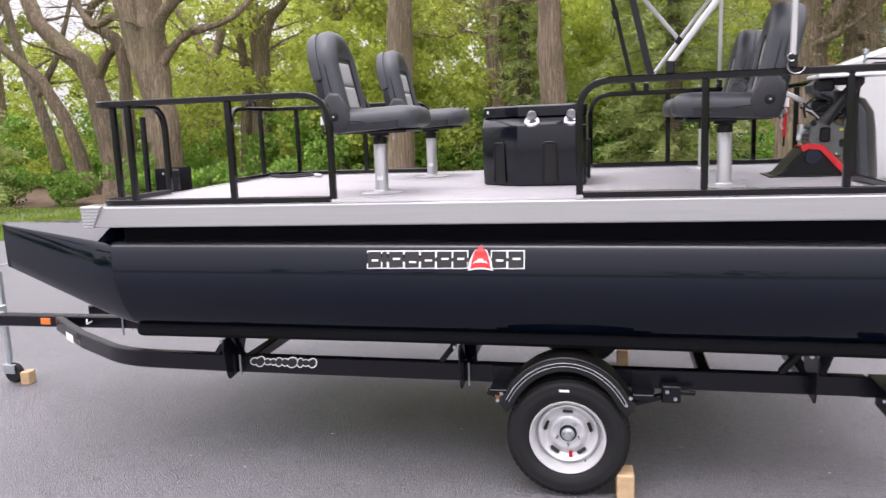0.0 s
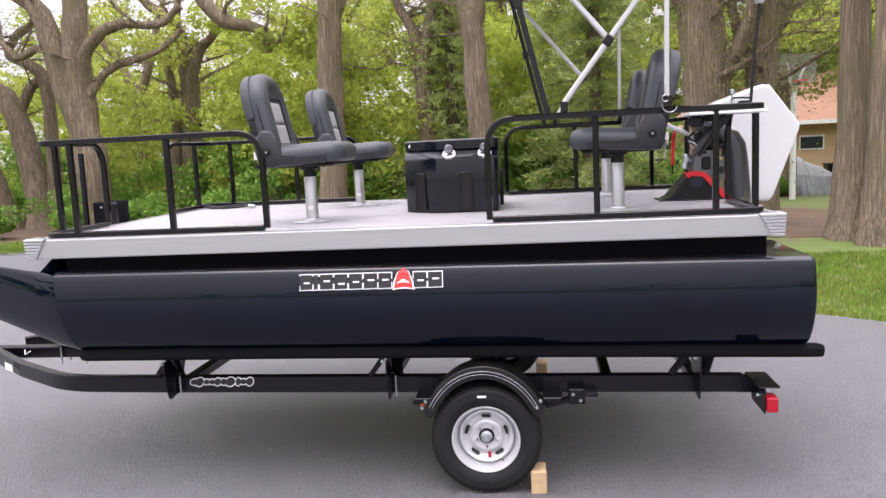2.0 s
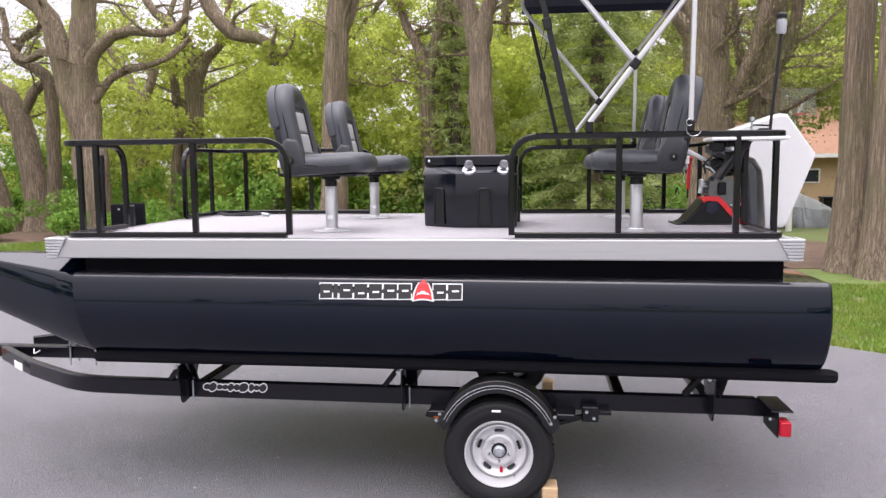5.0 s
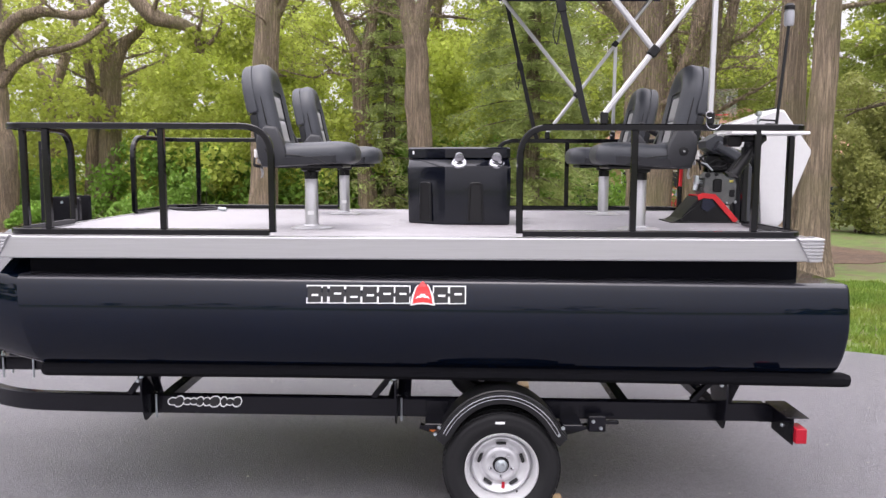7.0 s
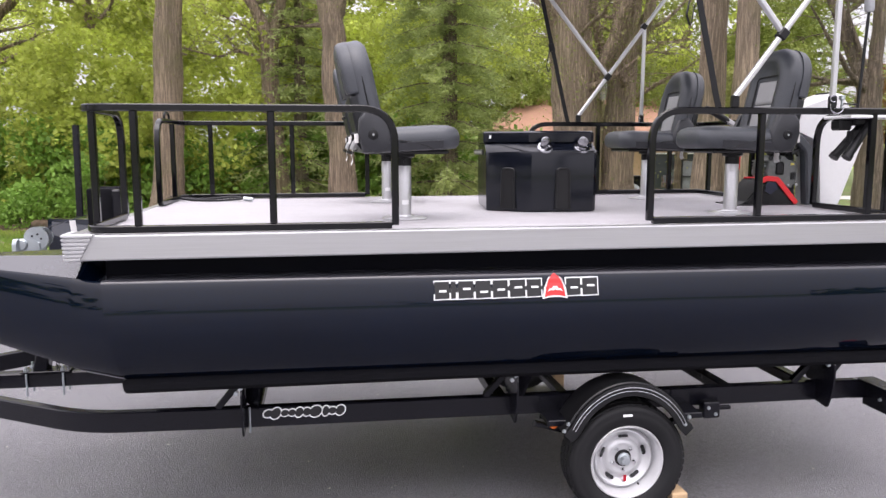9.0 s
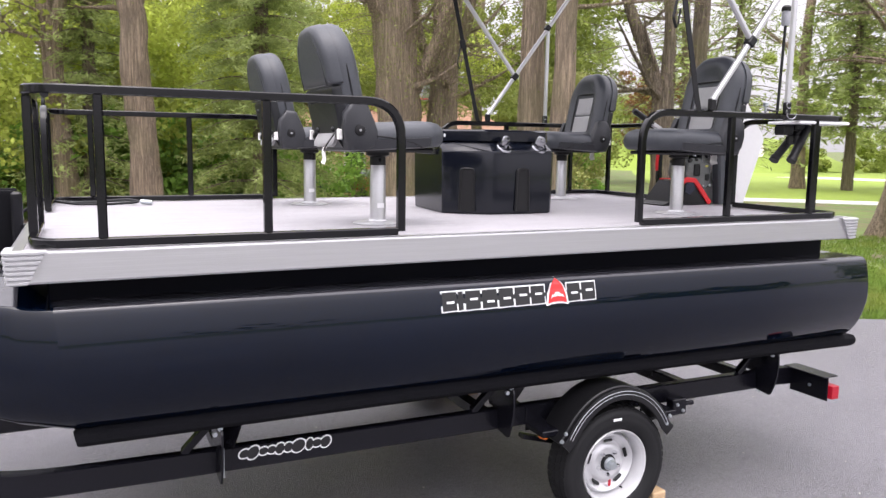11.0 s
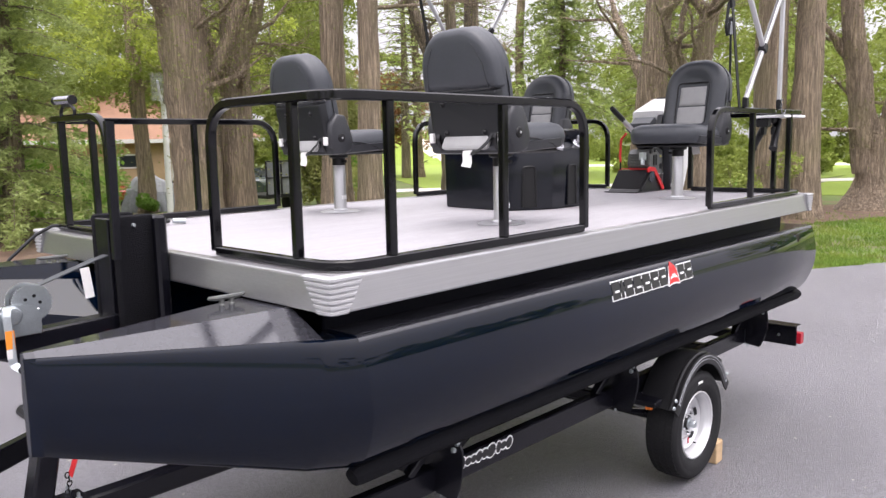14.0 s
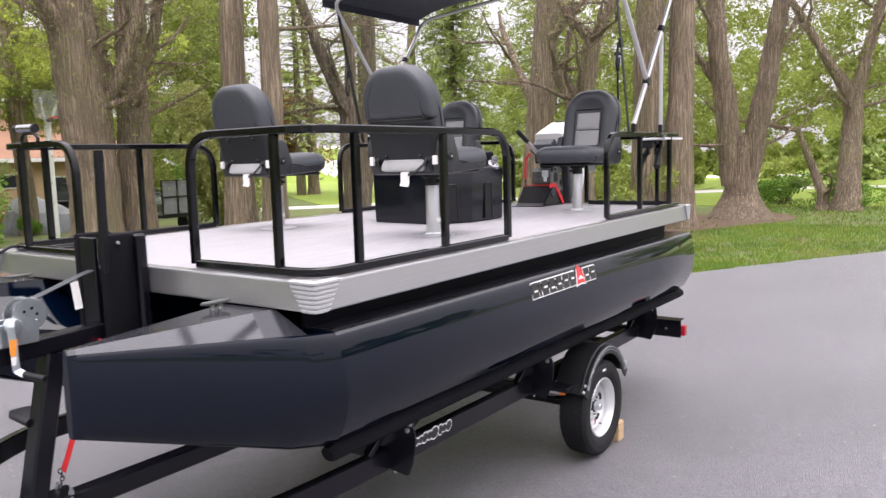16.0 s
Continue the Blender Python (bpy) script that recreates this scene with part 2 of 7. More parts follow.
# ---- materials ----
def bark(name, color):
    """Furrowed bark: long plates with dark clefts between them, paler ridges and mossy stains."""
    m = mat(name, color, 0.92, 0, 0, 0.35, 1.1, 0, 9, (5, 5, 0.8), 18, 0.12)
    n, l = m.node_tree.nodes, m.node_tree.links
    p = n["Principled BSDF"]
    base = p.inputs["Base Color"].links[0].from_socket
    tc = n.new("ShaderNodeTexCoord")
    mp = n.new("ShaderNodeMapping")
    mp.inputs["Scale"].default_value = (15, 15, 0.8)
    l.new(tc.outputs["Object"], mp.inputs[0])
    wob = n.new("ShaderNodeTexNoise")
    wob.inputs["Scale"].default_value, wob.inputs["Detail"].default_value = 0.9, 5
    l.new(mp.outputs[0], wob.inputs["Vector"])
    mixv = n.new("ShaderNodeVectorMath")
    mixv.operation = "ADD"
    l.new(mp.outputs[0], mixv.inputs[0])
    amp = n.new("ShaderNodeVectorMath")
    amp.operation = "SCALE"
    amp.inputs["Scale"].default_value = 2.6
    l.new(wob.outputs["Color"], amp.inputs[0])
    l.new(amp.outputs[0], mixv.inputs[1])
    vo = n.new("ShaderNodeTexVoronoi")
    vo.feature = "DISTANCE_TO_EDGE"
    vo.inputs["Scale"].default_value = 1.0
    l.new(mixv.outputs[0], vo.inputs["Vector"])
    cl = n.new("ShaderNodeMapRange")
    cl.inputs[1].default_value, cl.inputs[2].default_value = 0.0, 0.28
    cl.inputs[3].default_value, cl.inputs[4].default_value = 0.5, 1.05
    l.new(vo.outputs["Distance"], cl.inputs[0])
    sc = n.new("ShaderNodeVectorMath")
    sc.operation = "SCALE"
    fib = n.new("ShaderNodeTexNoise")
    fib.inputs["Scale"].default_value, fib.inputs["Detail"].default_value, fib.inputs["Roughness"].default_value = 3.0, 6, 0.7
    l.new(mp.outputs[0], fib.inputs["Vector"])
    fr = n.new("ShaderNodeMapRange")
    fr.inputs[1].default_value, fr.inputs[2].default_value = 0.3, 0.7
    fr.inputs[3].default_value, fr.inputs[4].default_value = 0.7, 1.3
    l.new(fib.outputs["Fac"], fr.inputs[0])
    both = n.new("ShaderNodeMath")
    both.operation = "MULTIPLY"
    l.new(cl.outputs[0], both.inputs[0])
    l.new(fr.outputs[0], both.inputs[1])
    l.new(base, sc.inputs[0])
    l.new(both.outputs[0], sc.inputs["Scale"])
    moss = n.new("ShaderNodeTexNoise")
    moss.inputs["Scale"].default_value, moss.inputs["Detail"].default_value = 0.9, 4
    l.new(tc.outputs["Object"], moss.inputs["Vector"])
    mr = n.new("ShaderNodeMapRange")
    mr.inputs[1].default_value, mr.inputs[2].default_value = 0.5, 0.72
    mr.inputs[4].default_value = 0.55
    l.new(moss.outputs["Fac"], mr.inputs[0])
    mx = n.new("ShaderNodeMixRGB")
    mx.inputs[2].default_value = (0.22, 0.20, 0.09, 1)
    l.new(mr.outputs[0], mx.inputs[0])
    l.new(sc.outputs[0], mx.inputs[1])
    l.new(mx.outputs[0], p.inputs["Base Color"])
    bp = n.new("ShaderNodeBump")
    bp.inputs["Strength"].default_value, bp.inputs["Distance"].default_value = 0.9, 0.08
    l.new(both.outputs[0], bp.inputs["Height"])
    l.new(bp.outputs[0], p.inputs["Normal"])
    return m


M_NAVY = mat("navy_gelcoat", (0.0005, 0.0029, 0.0098), 0.05, 0.0, 0.0, 0.25, 1.5, 0.016, 1.6, spec=0.36)
# paler copy of the navy gelcoat: sky sheen painted in for upward faces
M_NAVY_SHEEN = mat("navy_gelcoat_sky_sheen", (0.030, 0.030, 0.036), 0.11, 0, 0, 0.2, 2.0, 0.012, 5, (1, 1, 1), 40, spec=0.8)
M_RISER = mat("matt_navy_coating", (0.0015, 0.0018, 0.005), 0.5, 0, 0, 0.2, 6, 0.05, 90, spec=0.08)
M_ALU = mat("brushed_aluminium", (0.50, 0.50, 0.505), 0.30, 0.85, 0, 0.07, 3.0, 0.04, 30, (0.08, 1, 6))
M_CAP = mat("cast_corner_plastic", (0.46, 0.46, 0.47), 0.45, 0.3, 0, 0.05, 5)
M_VINYL = mat("grey_vinyl_floor", (0.315, 0.305, 0.32), 0.62, 0, 0, 0.16, 1.2, 0.2, 60, (2, 14, 1), 14)
M_RAIL = mat("black_powder_coat", (0.003, 0.003, 0.004), 0.09, 0, 0.0, 0.2, 8, 0.02, 120, spec=0.36)
M_FRAME = mat("black_trailer_paint", (0.005, 0.005, 0.008), 0.26, 0, 0.0, 0.25, 5, 0.04, 80, spec=0.3)
M_SEAT = mat("charcoal_marine_vinyl", (0.042, 0.046, 0.054), 0.44, 0, 0, 0.12, 9, 0.06, 260)
M_SEAT_DARK = mat("dark_marine_vinyl", (0.021, 0.022, 0.026), 0.42, 0, 0, 0.12, 9, 0.06, 260)
M_SHELL = mat("black_seat_shell", (0.008, 0.009, 0.011), 0.40, 0, 0, 0.12, 9, 0.05, 200, spec=0.4)
M_SEAT_GREY = mat("light_grey_vinyl", (0.33, 0.33, 0.33), 0.6, 0, 0, 0.08, 20, 0.15, 300)
M_BLACK = mat("black_plastic", (0.008, 0.008, 0.009), 0.38, 0, 0, 0.2, 12, 0.04, 200, spec=0.3)
M_BOX = mat("navy_black_rotomoulded", (0.004, 0.005, 0.009), 0.14, 0, 0.0, 0.2, 5, 0.02, 60, spec=0.4)
M_STEEL = mat("satin_aluminium_tube", (0.55, 0.55, 0.56), 0.34, 0.7, 0, 0.06, 8, 0.02, 60)
M_CHROME = mat("chrome", (0.8, 0.8, 0.81), 0.08, 1.0, 0, 0.04, 10)
M_DARK_CHROME = mat("shaded_chrome", (0.36, 0.36, 0.38), 0.12, 1.0, 0, 0.1, 10)
M_ZINC = mat("zinc_plate", (0.50, 0.54, 0.56), 0.34, 0.9, 0, 0.15, 20, 0.05, 90)
M_TYRE = mat("tyre_rubber", (0.010, 0.010, 0.011), 0.68, 0, 0, 0.2, 14, 0.1, 150, spec=0.3)
M_RIM = mat("silver_wheel_paint", (0.62, 0.62, 0.63), 0.32, 0.4, 0.0, 0.05, 15)
M_RUST = mat("rusty_steel", (0.16, 0.075, 0.04), 0.6, 0.4, 0, 0.4, 40, 0.2, 120)
M_YELLOW = mat("yellow_sticker", (0.50, 0.44, 0.08), 0.5, 0, 0, 0.1, 12)
M_RED = mat("red_lens", (0.38, 0.004, 0.018), 0.35, 0, 0.0, 0.12, 30)
M_AMBER = mat("amber_lens", (0.75, 0.18, 0.02), 0.25, 0, 0.3, 0.15, 30)
M_STRAP_RED = mat("red_webbing", (0.62, 0.02, 0.025), 0.65, 0, 0, 0.15, 40, 0.2, 300)
M_WHITE = mat("white_decal", (0.8, 0.8, 0.8), 0.4, 0, 0, 0.03, 12)
M_DECAL_BLACK = mat("black_decal", (0.012, 0.012, 0.013), 0.3, 0, 0, 0.1, 12)
M_DECAL_RED = mat("red_decal", (0.62, 0.03, 0.03), 0.35, 0, 0, 0.1, 12)
M_COWL = mat("white_gelcoat", (0.68, 0.68, 0.68), 0.3, 0, 0.2, 0.03, 3, 0.01, 20)
M_ENGINE = mat("grey_cast_engine", (0.13, 0.135, 0.13), 0.45, 0.5, 0, 0.25, 25, 0.1, 120)
M_CANVAS = mat("navy_canvas", (0.010, 0.013, 0.030), 0.85, 0, 0, 0.15, 10, 0.2, 260, sheen=0.2)
M_WOOD = mat("pine_block", (0.50, 0.35, 0.20), 0.75, 0, 0, 0.25, 5, 0.15, 40, (1, 6, 6))
M_CARPET = mat("black_bunk_carpet", (0.006, 0.006, 0.008), 0.9, 0, 0, 0.3, 12, 0.5, 220, spec=0.15)
M_PAPER = mat("paper_tag", (0.75, 0.74, 0.72), 0.8, 0, 0, 0.05, 12)
M_ORANGE = mat("orange_sticker", (0.85, 0.28, 0.03), 0.5, 0, 0, 0.1, 12)
M_BARK = bark("willow_bark", (0.38, 0.29, 0.205))
M_BARK_GREY = bark("grey_bark", (0.27, 0.215, 0.155))
M_LEAF = mat("spring_leaf", (0.275, 0.325, 0.075), 0.6, 0, 0, 0.3, 0.35, 0, 10, (1, 1, 1), 2.2, 0.35, 0.3, 0, 0.45)
M_LEAF_DARK = mat("shrub_leaf", (0.18, 0.31, 0.05), 0.55, 0, 0, 0.3, 0.6, 0, 10, (1, 1, 1), 2.5, 0.35, 0.3, 0, 0.4)
M_LEAF_YELLOW = mat("yellow_spring_leaf", (0.42, 0.48, 0.095), 0.6, 0, 0, 0.3, 0.5, 0, 10, (1, 1, 1), 2.5, 0.35, 0.3, 0, 0.55)
M_BUD = mat("opening_bud", (0.25, 0.265, 0.085), 0.6, 0, 0, 0.3, 0.5, 0, 10, (1, 1, 1), 2.5, 0.35, 0.3, 0, 0.45)
M_LEAF_RUST = mat("rust_spring_leaf", (0.36, 0.20, 0.085), 0.6, 0, 0, 0.3, 0.5, 0, 10, (1, 1, 1), 2.5, 0.35, 0.3, 0, 0.45)
M_NEEDLE = mat("spruce_needle", (0.37, 0.44, 0.155), 0.65, 0, 0, 0.3, 0.6, 0, 10, (1, 1, 1), 2.5, 0.35, 0.3, 0, 0.45)
M_BLADE = mat("grass_blade", (0.15, 0.24, 0.038), 0.6, 0, 0, 0.3, 0.4, 0, 10, (1, 1, 1), 3, 0.4, 0.3, 0, 0.35)
M_LAWN = mat("lawn", (0.095, 0.135, 0.03), 0.9, 0, 0, 0.35, 0.25, 0.6, 12, (1, 1, 1), 5)
M_FAIRWAY = mat("mown_grass", (0.20, 0.275, 0.03), 0.9, 0, 0, 0.15, 0.12, 0.4, 12, (1, 1, 1), 3)
M_MULCH = mat("bark_mulch", (0.105, 0.065, 0.042), 0.95, 0, 0, 0.45, 1.2, 1.0, 20, (1, 1, 1), 16)
M_CONCRETE = mat("pale_road", (0.55, 0.53, 0.50), 0.85, 0, 0, 0.12, 0.6, 0.2, 20)
M_SAND = mat("sand", (0.72, 0.66, 0.55), 0.95, 0, 0, 0.08, 0.6)
M_STUCCO = mat("tan_stucco", (0.43, 0.30, 0.18), 0.9, 0, 0, 0.1, 0.8, 0.2, 30)
M_ROOF = mat("terracotta_shingle", (0.30, 0.165, 0.105), 0.9, 0, 0, 0.18, 1.2, 0.4, 8, (1, 1, 1), 12)
M_ROOF_GREY = mat("grey_shingle", (0.22, 0.23, 0.25), 0.9, 0, 0, 0.18, 1.2, 0.4, 8, (1, 1, 1), 12)
M_PALE = mat("pale_paint", (0.7, 0.7, 0.68), 0.6, 0, 0, 0.08, 4, 0.1, 12)
# darker copy of the tarpaulin grey, shade painted in for the hanging sides
M_TARP_SHADE = mat("shaded_grey_tarpaulin", (0.27, 0.28, 0.30), 0.4, 0, 0, 0.35, 2, 0.9, 5)
M_TARP = mat("grey_tarpaulin", (0.42, 0.43, 0.46), 0.45, 0, 0, 0.15, 3, 0.4, 6)
M_GLASS = mat("dark_window_glass", (0.03, 0.035, 0.04), 0.06, 0, 0, 0.1, 2)
M_GLASS_GREY = mat("cloudy_grey_sheet", (0.15, 0.16, 0.16), 0.25, 0, 0, 0.3, 3, 0.1, 8)
M_CAR = mat("green_grey_car_paint", (0.10, 0.13, 0.12), 0.2, 0.4, 0.5, 0.05, 4)
M_CAR_RED = mat("red_car_paint", (0.35, 0.02, 0.02), 0.25, 0.2, 0.5, 0.05, 4)
M_PETAL = mat("fallen_bud", (0.62, 0.60, 0.54), 0.8, 0, 0, 0.2, 30, spread=0.3)


def asphalt():
    """Sealed asphalt: fine stones, lighter worn clouds, and hairline cracks."""
    m = mat("asphalt", (0.210, 0.202, 0.227), 0.32, 0, 0, 0.24, 0.6, 0.8, 130, (1, 1, 1), 50, spec=0.9)
    n, l = m.node_tree.nodes, m.node_tree.links
    p = n["Principled BSDF"]
    base = p.inputs["Base Color"].links[0].from_socket
    tc = n.new("ShaderNodeTexCoord")
    warp = n.new("ShaderNodeTexNoise")
    warp.inputs["Scale"].default_value = 2.2
    l.new(tc.outputs["Object"], warp.inputs["Vector"])
    vadd = n.new("ShaderNodeVectorMath")
    vadd.operation = "ADD"
    l.new(tc.outputs["Object"], vadd.inputs[0])
    l.new(warp.outputs["Color"], vadd.inputs[1])
    vo = n.new("ShaderNodeTexVoronoi")
    vo.feature = "DISTANCE_TO_EDGE"
    vo.inputs["Scale"].default_value = 0.55
    l.new(vadd.outputs[0], vo.inputs["Vector"])
    cr = n.new("ShaderNodeMapRange")
    cr.inputs[1].default_value, cr.inputs[2].default_value = 0.0, 0.006
    cr.inputs[3].default_value, cr.inputs[4].default_value = 0.75, 1.0
    l.new(vo.outputs["Distance"], cr.inputs[0])
    st = n.new("ShaderNodeTexVoronoi")
    st.inputs["Scale"].default_value = 105
    l.new(tc.outputs["Object"], st.inputs["Vector"])
    sr = n.new("ShaderNodeMapRange")
    sr.inputs[1].default_value, sr.inputs[2].default_value = 0.0, 0.6
    sr.inputs[3].default_value, sr.inputs[4].default_value = 1.42, 0.58
    l.new(st.outputs["Distance"], sr.inputs[0])
    mu = n.new("ShaderNodeMath")
    mu.operation = "MULTIPLY"
    l.new(cr.outputs[0], mu.inputs[0])
    l.new(sr.outputs[0], mu.inputs[1])
    sc = n.new("ShaderNodeVectorMath")
    sc.operation = "SCALE"
    l.new(base, sc.inputs[0])
    l.new(mu.outputs[0], sc.inputs["Scale"])
    l.new(sc.outputs[0], p.inputs["Base Color"])
    return m


M_ASPHALT = asphalt()


def patchy(m, color, scale, lo, hi, amount):
    """Lays patches of another colour over a material."""
    n, l = m.node_tree.nodes, m.node_tree.links
    p = n["Principled BSDF"]
    base = p.inputs["Base Color"].links[0].from_socket
    tc, nz, mr, mx = n.new("ShaderNodeTexCoord"), n.new("ShaderNodeTexNoise"), n.new("ShaderNodeMapRange"), n.new("ShaderNodeMixRGB")
    nz.inputs["Scale"].default_value, nz.inputs["Detail"].default_value, nz.inputs["Roughness"].default_value = scale, 7, 0.65
    l.new(tc.outputs["Object"], nz.inputs["Vector"])
    mr.inputs[1].default_value, mr.inputs[2].default_value, mr.inputs[4].default_value = lo, hi, amount
    l.new(nz.outputs["Fac"], mr.inputs[0])
    l.new(mr.outputs[0], mx.inputs[0])
    l.new(base, mx.inputs[1])
    mx.inputs[2].default_value = (*color, 1)
    l.new(mx.outputs[0], p.inputs["Base Color"])


patchy(M_LAWN, (0.125, 0.09, 0.055), 0.9, 0.48, 0.60, 0.85)
patchy(M_LAWN, (0.13, 0.185, 0.035), 0.3, 0.5, 0.7, 0.6)
patchy(M_MULCH, (0.17, 0.12, 0.075), 2.0, 0.5, 0.7, 0.7)
patchy(M_ASPHALT, (0.135, 0.130, 0.147), 0.9, 0.48, 0.72, 0.55)
patchy(M_ASPHALT, (0.060, 0.058, 0.066), 19.0, 0.61, 0.66, 0.75)
patchy(M_ASPHALT, (0.34, 0.33, 0.35), 31.0, 0.64, 0.68, 0.6)
patchy(M_ASPHALT, (0.45, 0.44, 0.42), 34.0, 0.71, 0.76, 0.6)
patchy(M_BLADE, (0.27, 0.28, 0.06), 0.8, 0.45, 0.65, 0.8)
patchy(M_BLADE, (0.22, 0.15, 0.07), 1.3, 0.58, 0.70, 0.7)

# ---- ground ----
def lie(x, y):
    """How far the ground falls away towards the house."""
    ease = lambda q: q * q * (3 - 2 * q)
    across = ease(min(1.0, max(0.0, (x - 3.0) / 4.0))) * ease(min(1.0, max(0.0, (24.0 - x) / 5.0))) * ease(min(1.0, max(0.0, (y - x - 11.0) / 8.0)))
    return -0.033 * max(0.0, min(y, 60.0) - 15.0) * across


def disc(radius, z, n=144):
    bm = bmesh.new()
    rows = []
    for r in [0.0] + [2.0 * k for k in range(1, 36)] + [90, 130, 300, 900, radius]:
        rows.append([bm.verts.new((r * math.cos(math.tau * k / n), r * math.sin(math.tau * k / n), z + lie(r * math.cos(math.tau * k / n), r * math.sin(math.tau * k / n)))) for k in range(n)] if r else [bm.verts.new((0, 0, z))])
    for a, b in zip(rows, rows[1:]):
        for k in range(n):
            q = (k + 1) % n
            bm.faces.new((a[0], b[k], b[q]) if len(a) == 1 else (a[k], b[k], b[q], a[q]))
    return bm


single("ground", disc(3000, G - 0.02), M_LAWN, "patchy spring lawn reaching to the trees", "lawn", kind="structure")


def smooth_line(points, steps=8):
    """A soft curve through plan points."""
    p = [Vector((*q, 0)) for q in points]
    p = [p[0] * 2 - p[1]] + p + [p[-1] * 2 - p[-2]]
    out = []
    for a, b, c, d in zip(p, p[1:], p[2:], p[3:]):
        for k in range(steps):
            t = k / steps
            out.append(0.5 * ((2 * b) + (c - a) * t + (2 * a - 5 * b + 4 * c - d) * t * t + (3 * b - a - 3 * c + d) * t ** 3))
    out.append(p[-2])
    return [(v.x, v.y) for v in out]


def sheet(outline, z, rag=0.0, seed=1):
    """A thin level sheet with a slightly ragged edge and a rim that goes into the ground."""
    rng = random.Random(seed)
    pts = [(x + rng.uniform(-rag, rag), y + rng.uniform(-rag, rag)) for x, y in outline]
    bm = bmesh.new()
    top = [bm.verts.new((x, y, z)) for x, y in pts]
    low = [bm.verts.new((x, y, z - 0.06)) for x, y in pts]
    bm.faces.new(top)
    for i in range(len(top)):
        j = (i + 1) % len(top)
        bm.faces.new((top[i], low[i], low[j], top[j]))
    bmesh.ops.triangulate(bm, faces=[f for f in bm.faces if len(f.verts) > 4])
    return bm


EDGE = smooth_line([(-40, 3), (-20, 8.2), (-11.2, 12.0), (-7.0, 13.6), (-3.0, 12.6), (0.0, 10.2), (3.05, 7.8), (5.4, 6.35), (7.4, 5.4), (9.3, 4.35), (11.3, 3.15), (16, 0.2), (30, -9)], 10)
single("driveway", sheet(EDGE + [(30, -30), (-40, -30)], G, 0.025), M_ASPHALT, "dark grey sealed asphalt driveway with fine cracks", "driveway", kind="structure", smooth=0)
BEDS = {
    "left": smooth_line([(-30, 16), (-20, 17.6), (-13, 18.6), (-8, 18.4), (-4, 16.6), (0, 15.4), (4, 14.2), (7.5, 14.4), (8.8, 16.5), (6, 20), (0, 24), (-14, 28), (-30, 26), (-30, 16)], 6),
    "right": smooth_line([(13.0, 7.6), (14.6, 6.9), (17.4, 5.9), (19.4, 6.6), (19.0, 8.2), (16.5, 9.6), (13.6, 9.8), (13.0, 7.6)], 6),
}
for side, seed in (("left", 3), ("right", 4)):
    single("mulch_bed", sheet(BEDS[side][:-1], G - 0.008, 0.1, seed), M_MULCH, "brown bark mulch bed under the trees", "mulch bed", kind="structure", smooth=0)
single("fairway", sheet(smooth_line([(19, 24.5), (24, 18), (32, 13), (60, 20), (80, 60), (62, 76), (44, 58), (30, 40), (19, 24.5)], 6)[:-1], G - 0.004, 0.05, 6), M_FAIRWAY, "bright mown grass of a golf fairway", "lawn", kind="structure", smooth=0)
single("far_lawn", sheet(smooth_line([(22, 11), (24, 2), (34, -8), (90, -20), (120, 10), (70, 22), (40, 14), (22, 11)], 6)[:-1], G - 0.007, 0.05, 7), M_FAIRWAY, "bright mown lawn across the drive", "lawn", kind="structure", smooth=0)


def ribbon(points, width, z):
    """A level strip of even width along a soft line, with a rim that goes into the ground."""
    way = [Vector((*p, z)) for p in smooth_line(points, 8)]
    bm = bmesh.new()
    rows = []
    for i, p in enumerate(way):
        d = (way[min(i + 1, len(way) - 1)] - way[max(i - 1, 0)]).normalized()
        n = Vector((-d.y, d.x, 0)) * width / 2
        rows.append([bm.verts.new(q) for q in (p + n - Vector((0, 0, 0.06)), p + n, p - n, p - n - Vector((0, 0, 0.06)))])
    for a, b in zip(rows, rows[1:]):
        for k in range(3):
            bm.faces.new((a[k], a[k + 1], b[k + 1], b[k]))
    return bm


single("cart_path", ribbon([(14.8, 27.2), (20.5, 22.3), (29, 14.3), (35.5, 7.2), (39.2, -6)], 1.9, G + 0.002), M_CONCRETE, "pale concrete cart path across the grass", "path", kind="structure", smooth=0)
single("far_road", sheet([(44, -30), (50, 12), (42, 40), (46, 40), (55, 12), (49, -30)], G + 0.004, 0.02, 9), M_CONCRETE, "pale road beyond the lawn", "road", kind="structure", smooth=0)


def swell(x, y):
    """The rise of the fairway towards its far end."""
    q = max(0.0, 1.0 - math.hypot((x - 56) / 17.0, (y - 62) / 15.0) ** 2)
    return 3.4 * q * q * (3 - 2 * q) - 0.02


bm = bmesh.new()
grid = [[bm.verts.new((40 + 2.0 * i, 48 + 2.0 * j, G - 0.03 + swell(40 + 2.0 * i, 48 + 2.0 * j))) for j in range(16)] for i in range(17)]
for i in range(16):
    for j in range(15):
        bm.faces.new((grid[i][j], grid[i + 1][j], grid[i + 1][j + 1], grid[i][j + 1]))
single("fairway_mound", bm, M_FAIRWAY, "low grassy mound at the end of the fairway", "lawn", kind="structure", smooth=60)
bm = sheet(smooth_line([(47.0, 50.5), (50.5, 52.0), (52.6, 51.0), (55, 53.6), (54.4, 57), (50.6, 57.2), (48.0, 54.5), (47.0, 50.5)], 5)[:-1], 0.06, 0.03, 10)
for v in bm.verts:
    v.co.z += G + swell(v.co.x, v.co.y)
single("sand_bunker", bm, M_SAND, "pale sand bunker in the fairway", "bunker", kind="structure", smooth=0)

# ---- the boat ----
Y0, Y1 = 3.565, 5.865           # deck edges
XB, XS = -2.556, 1.452          # bow and stern edges
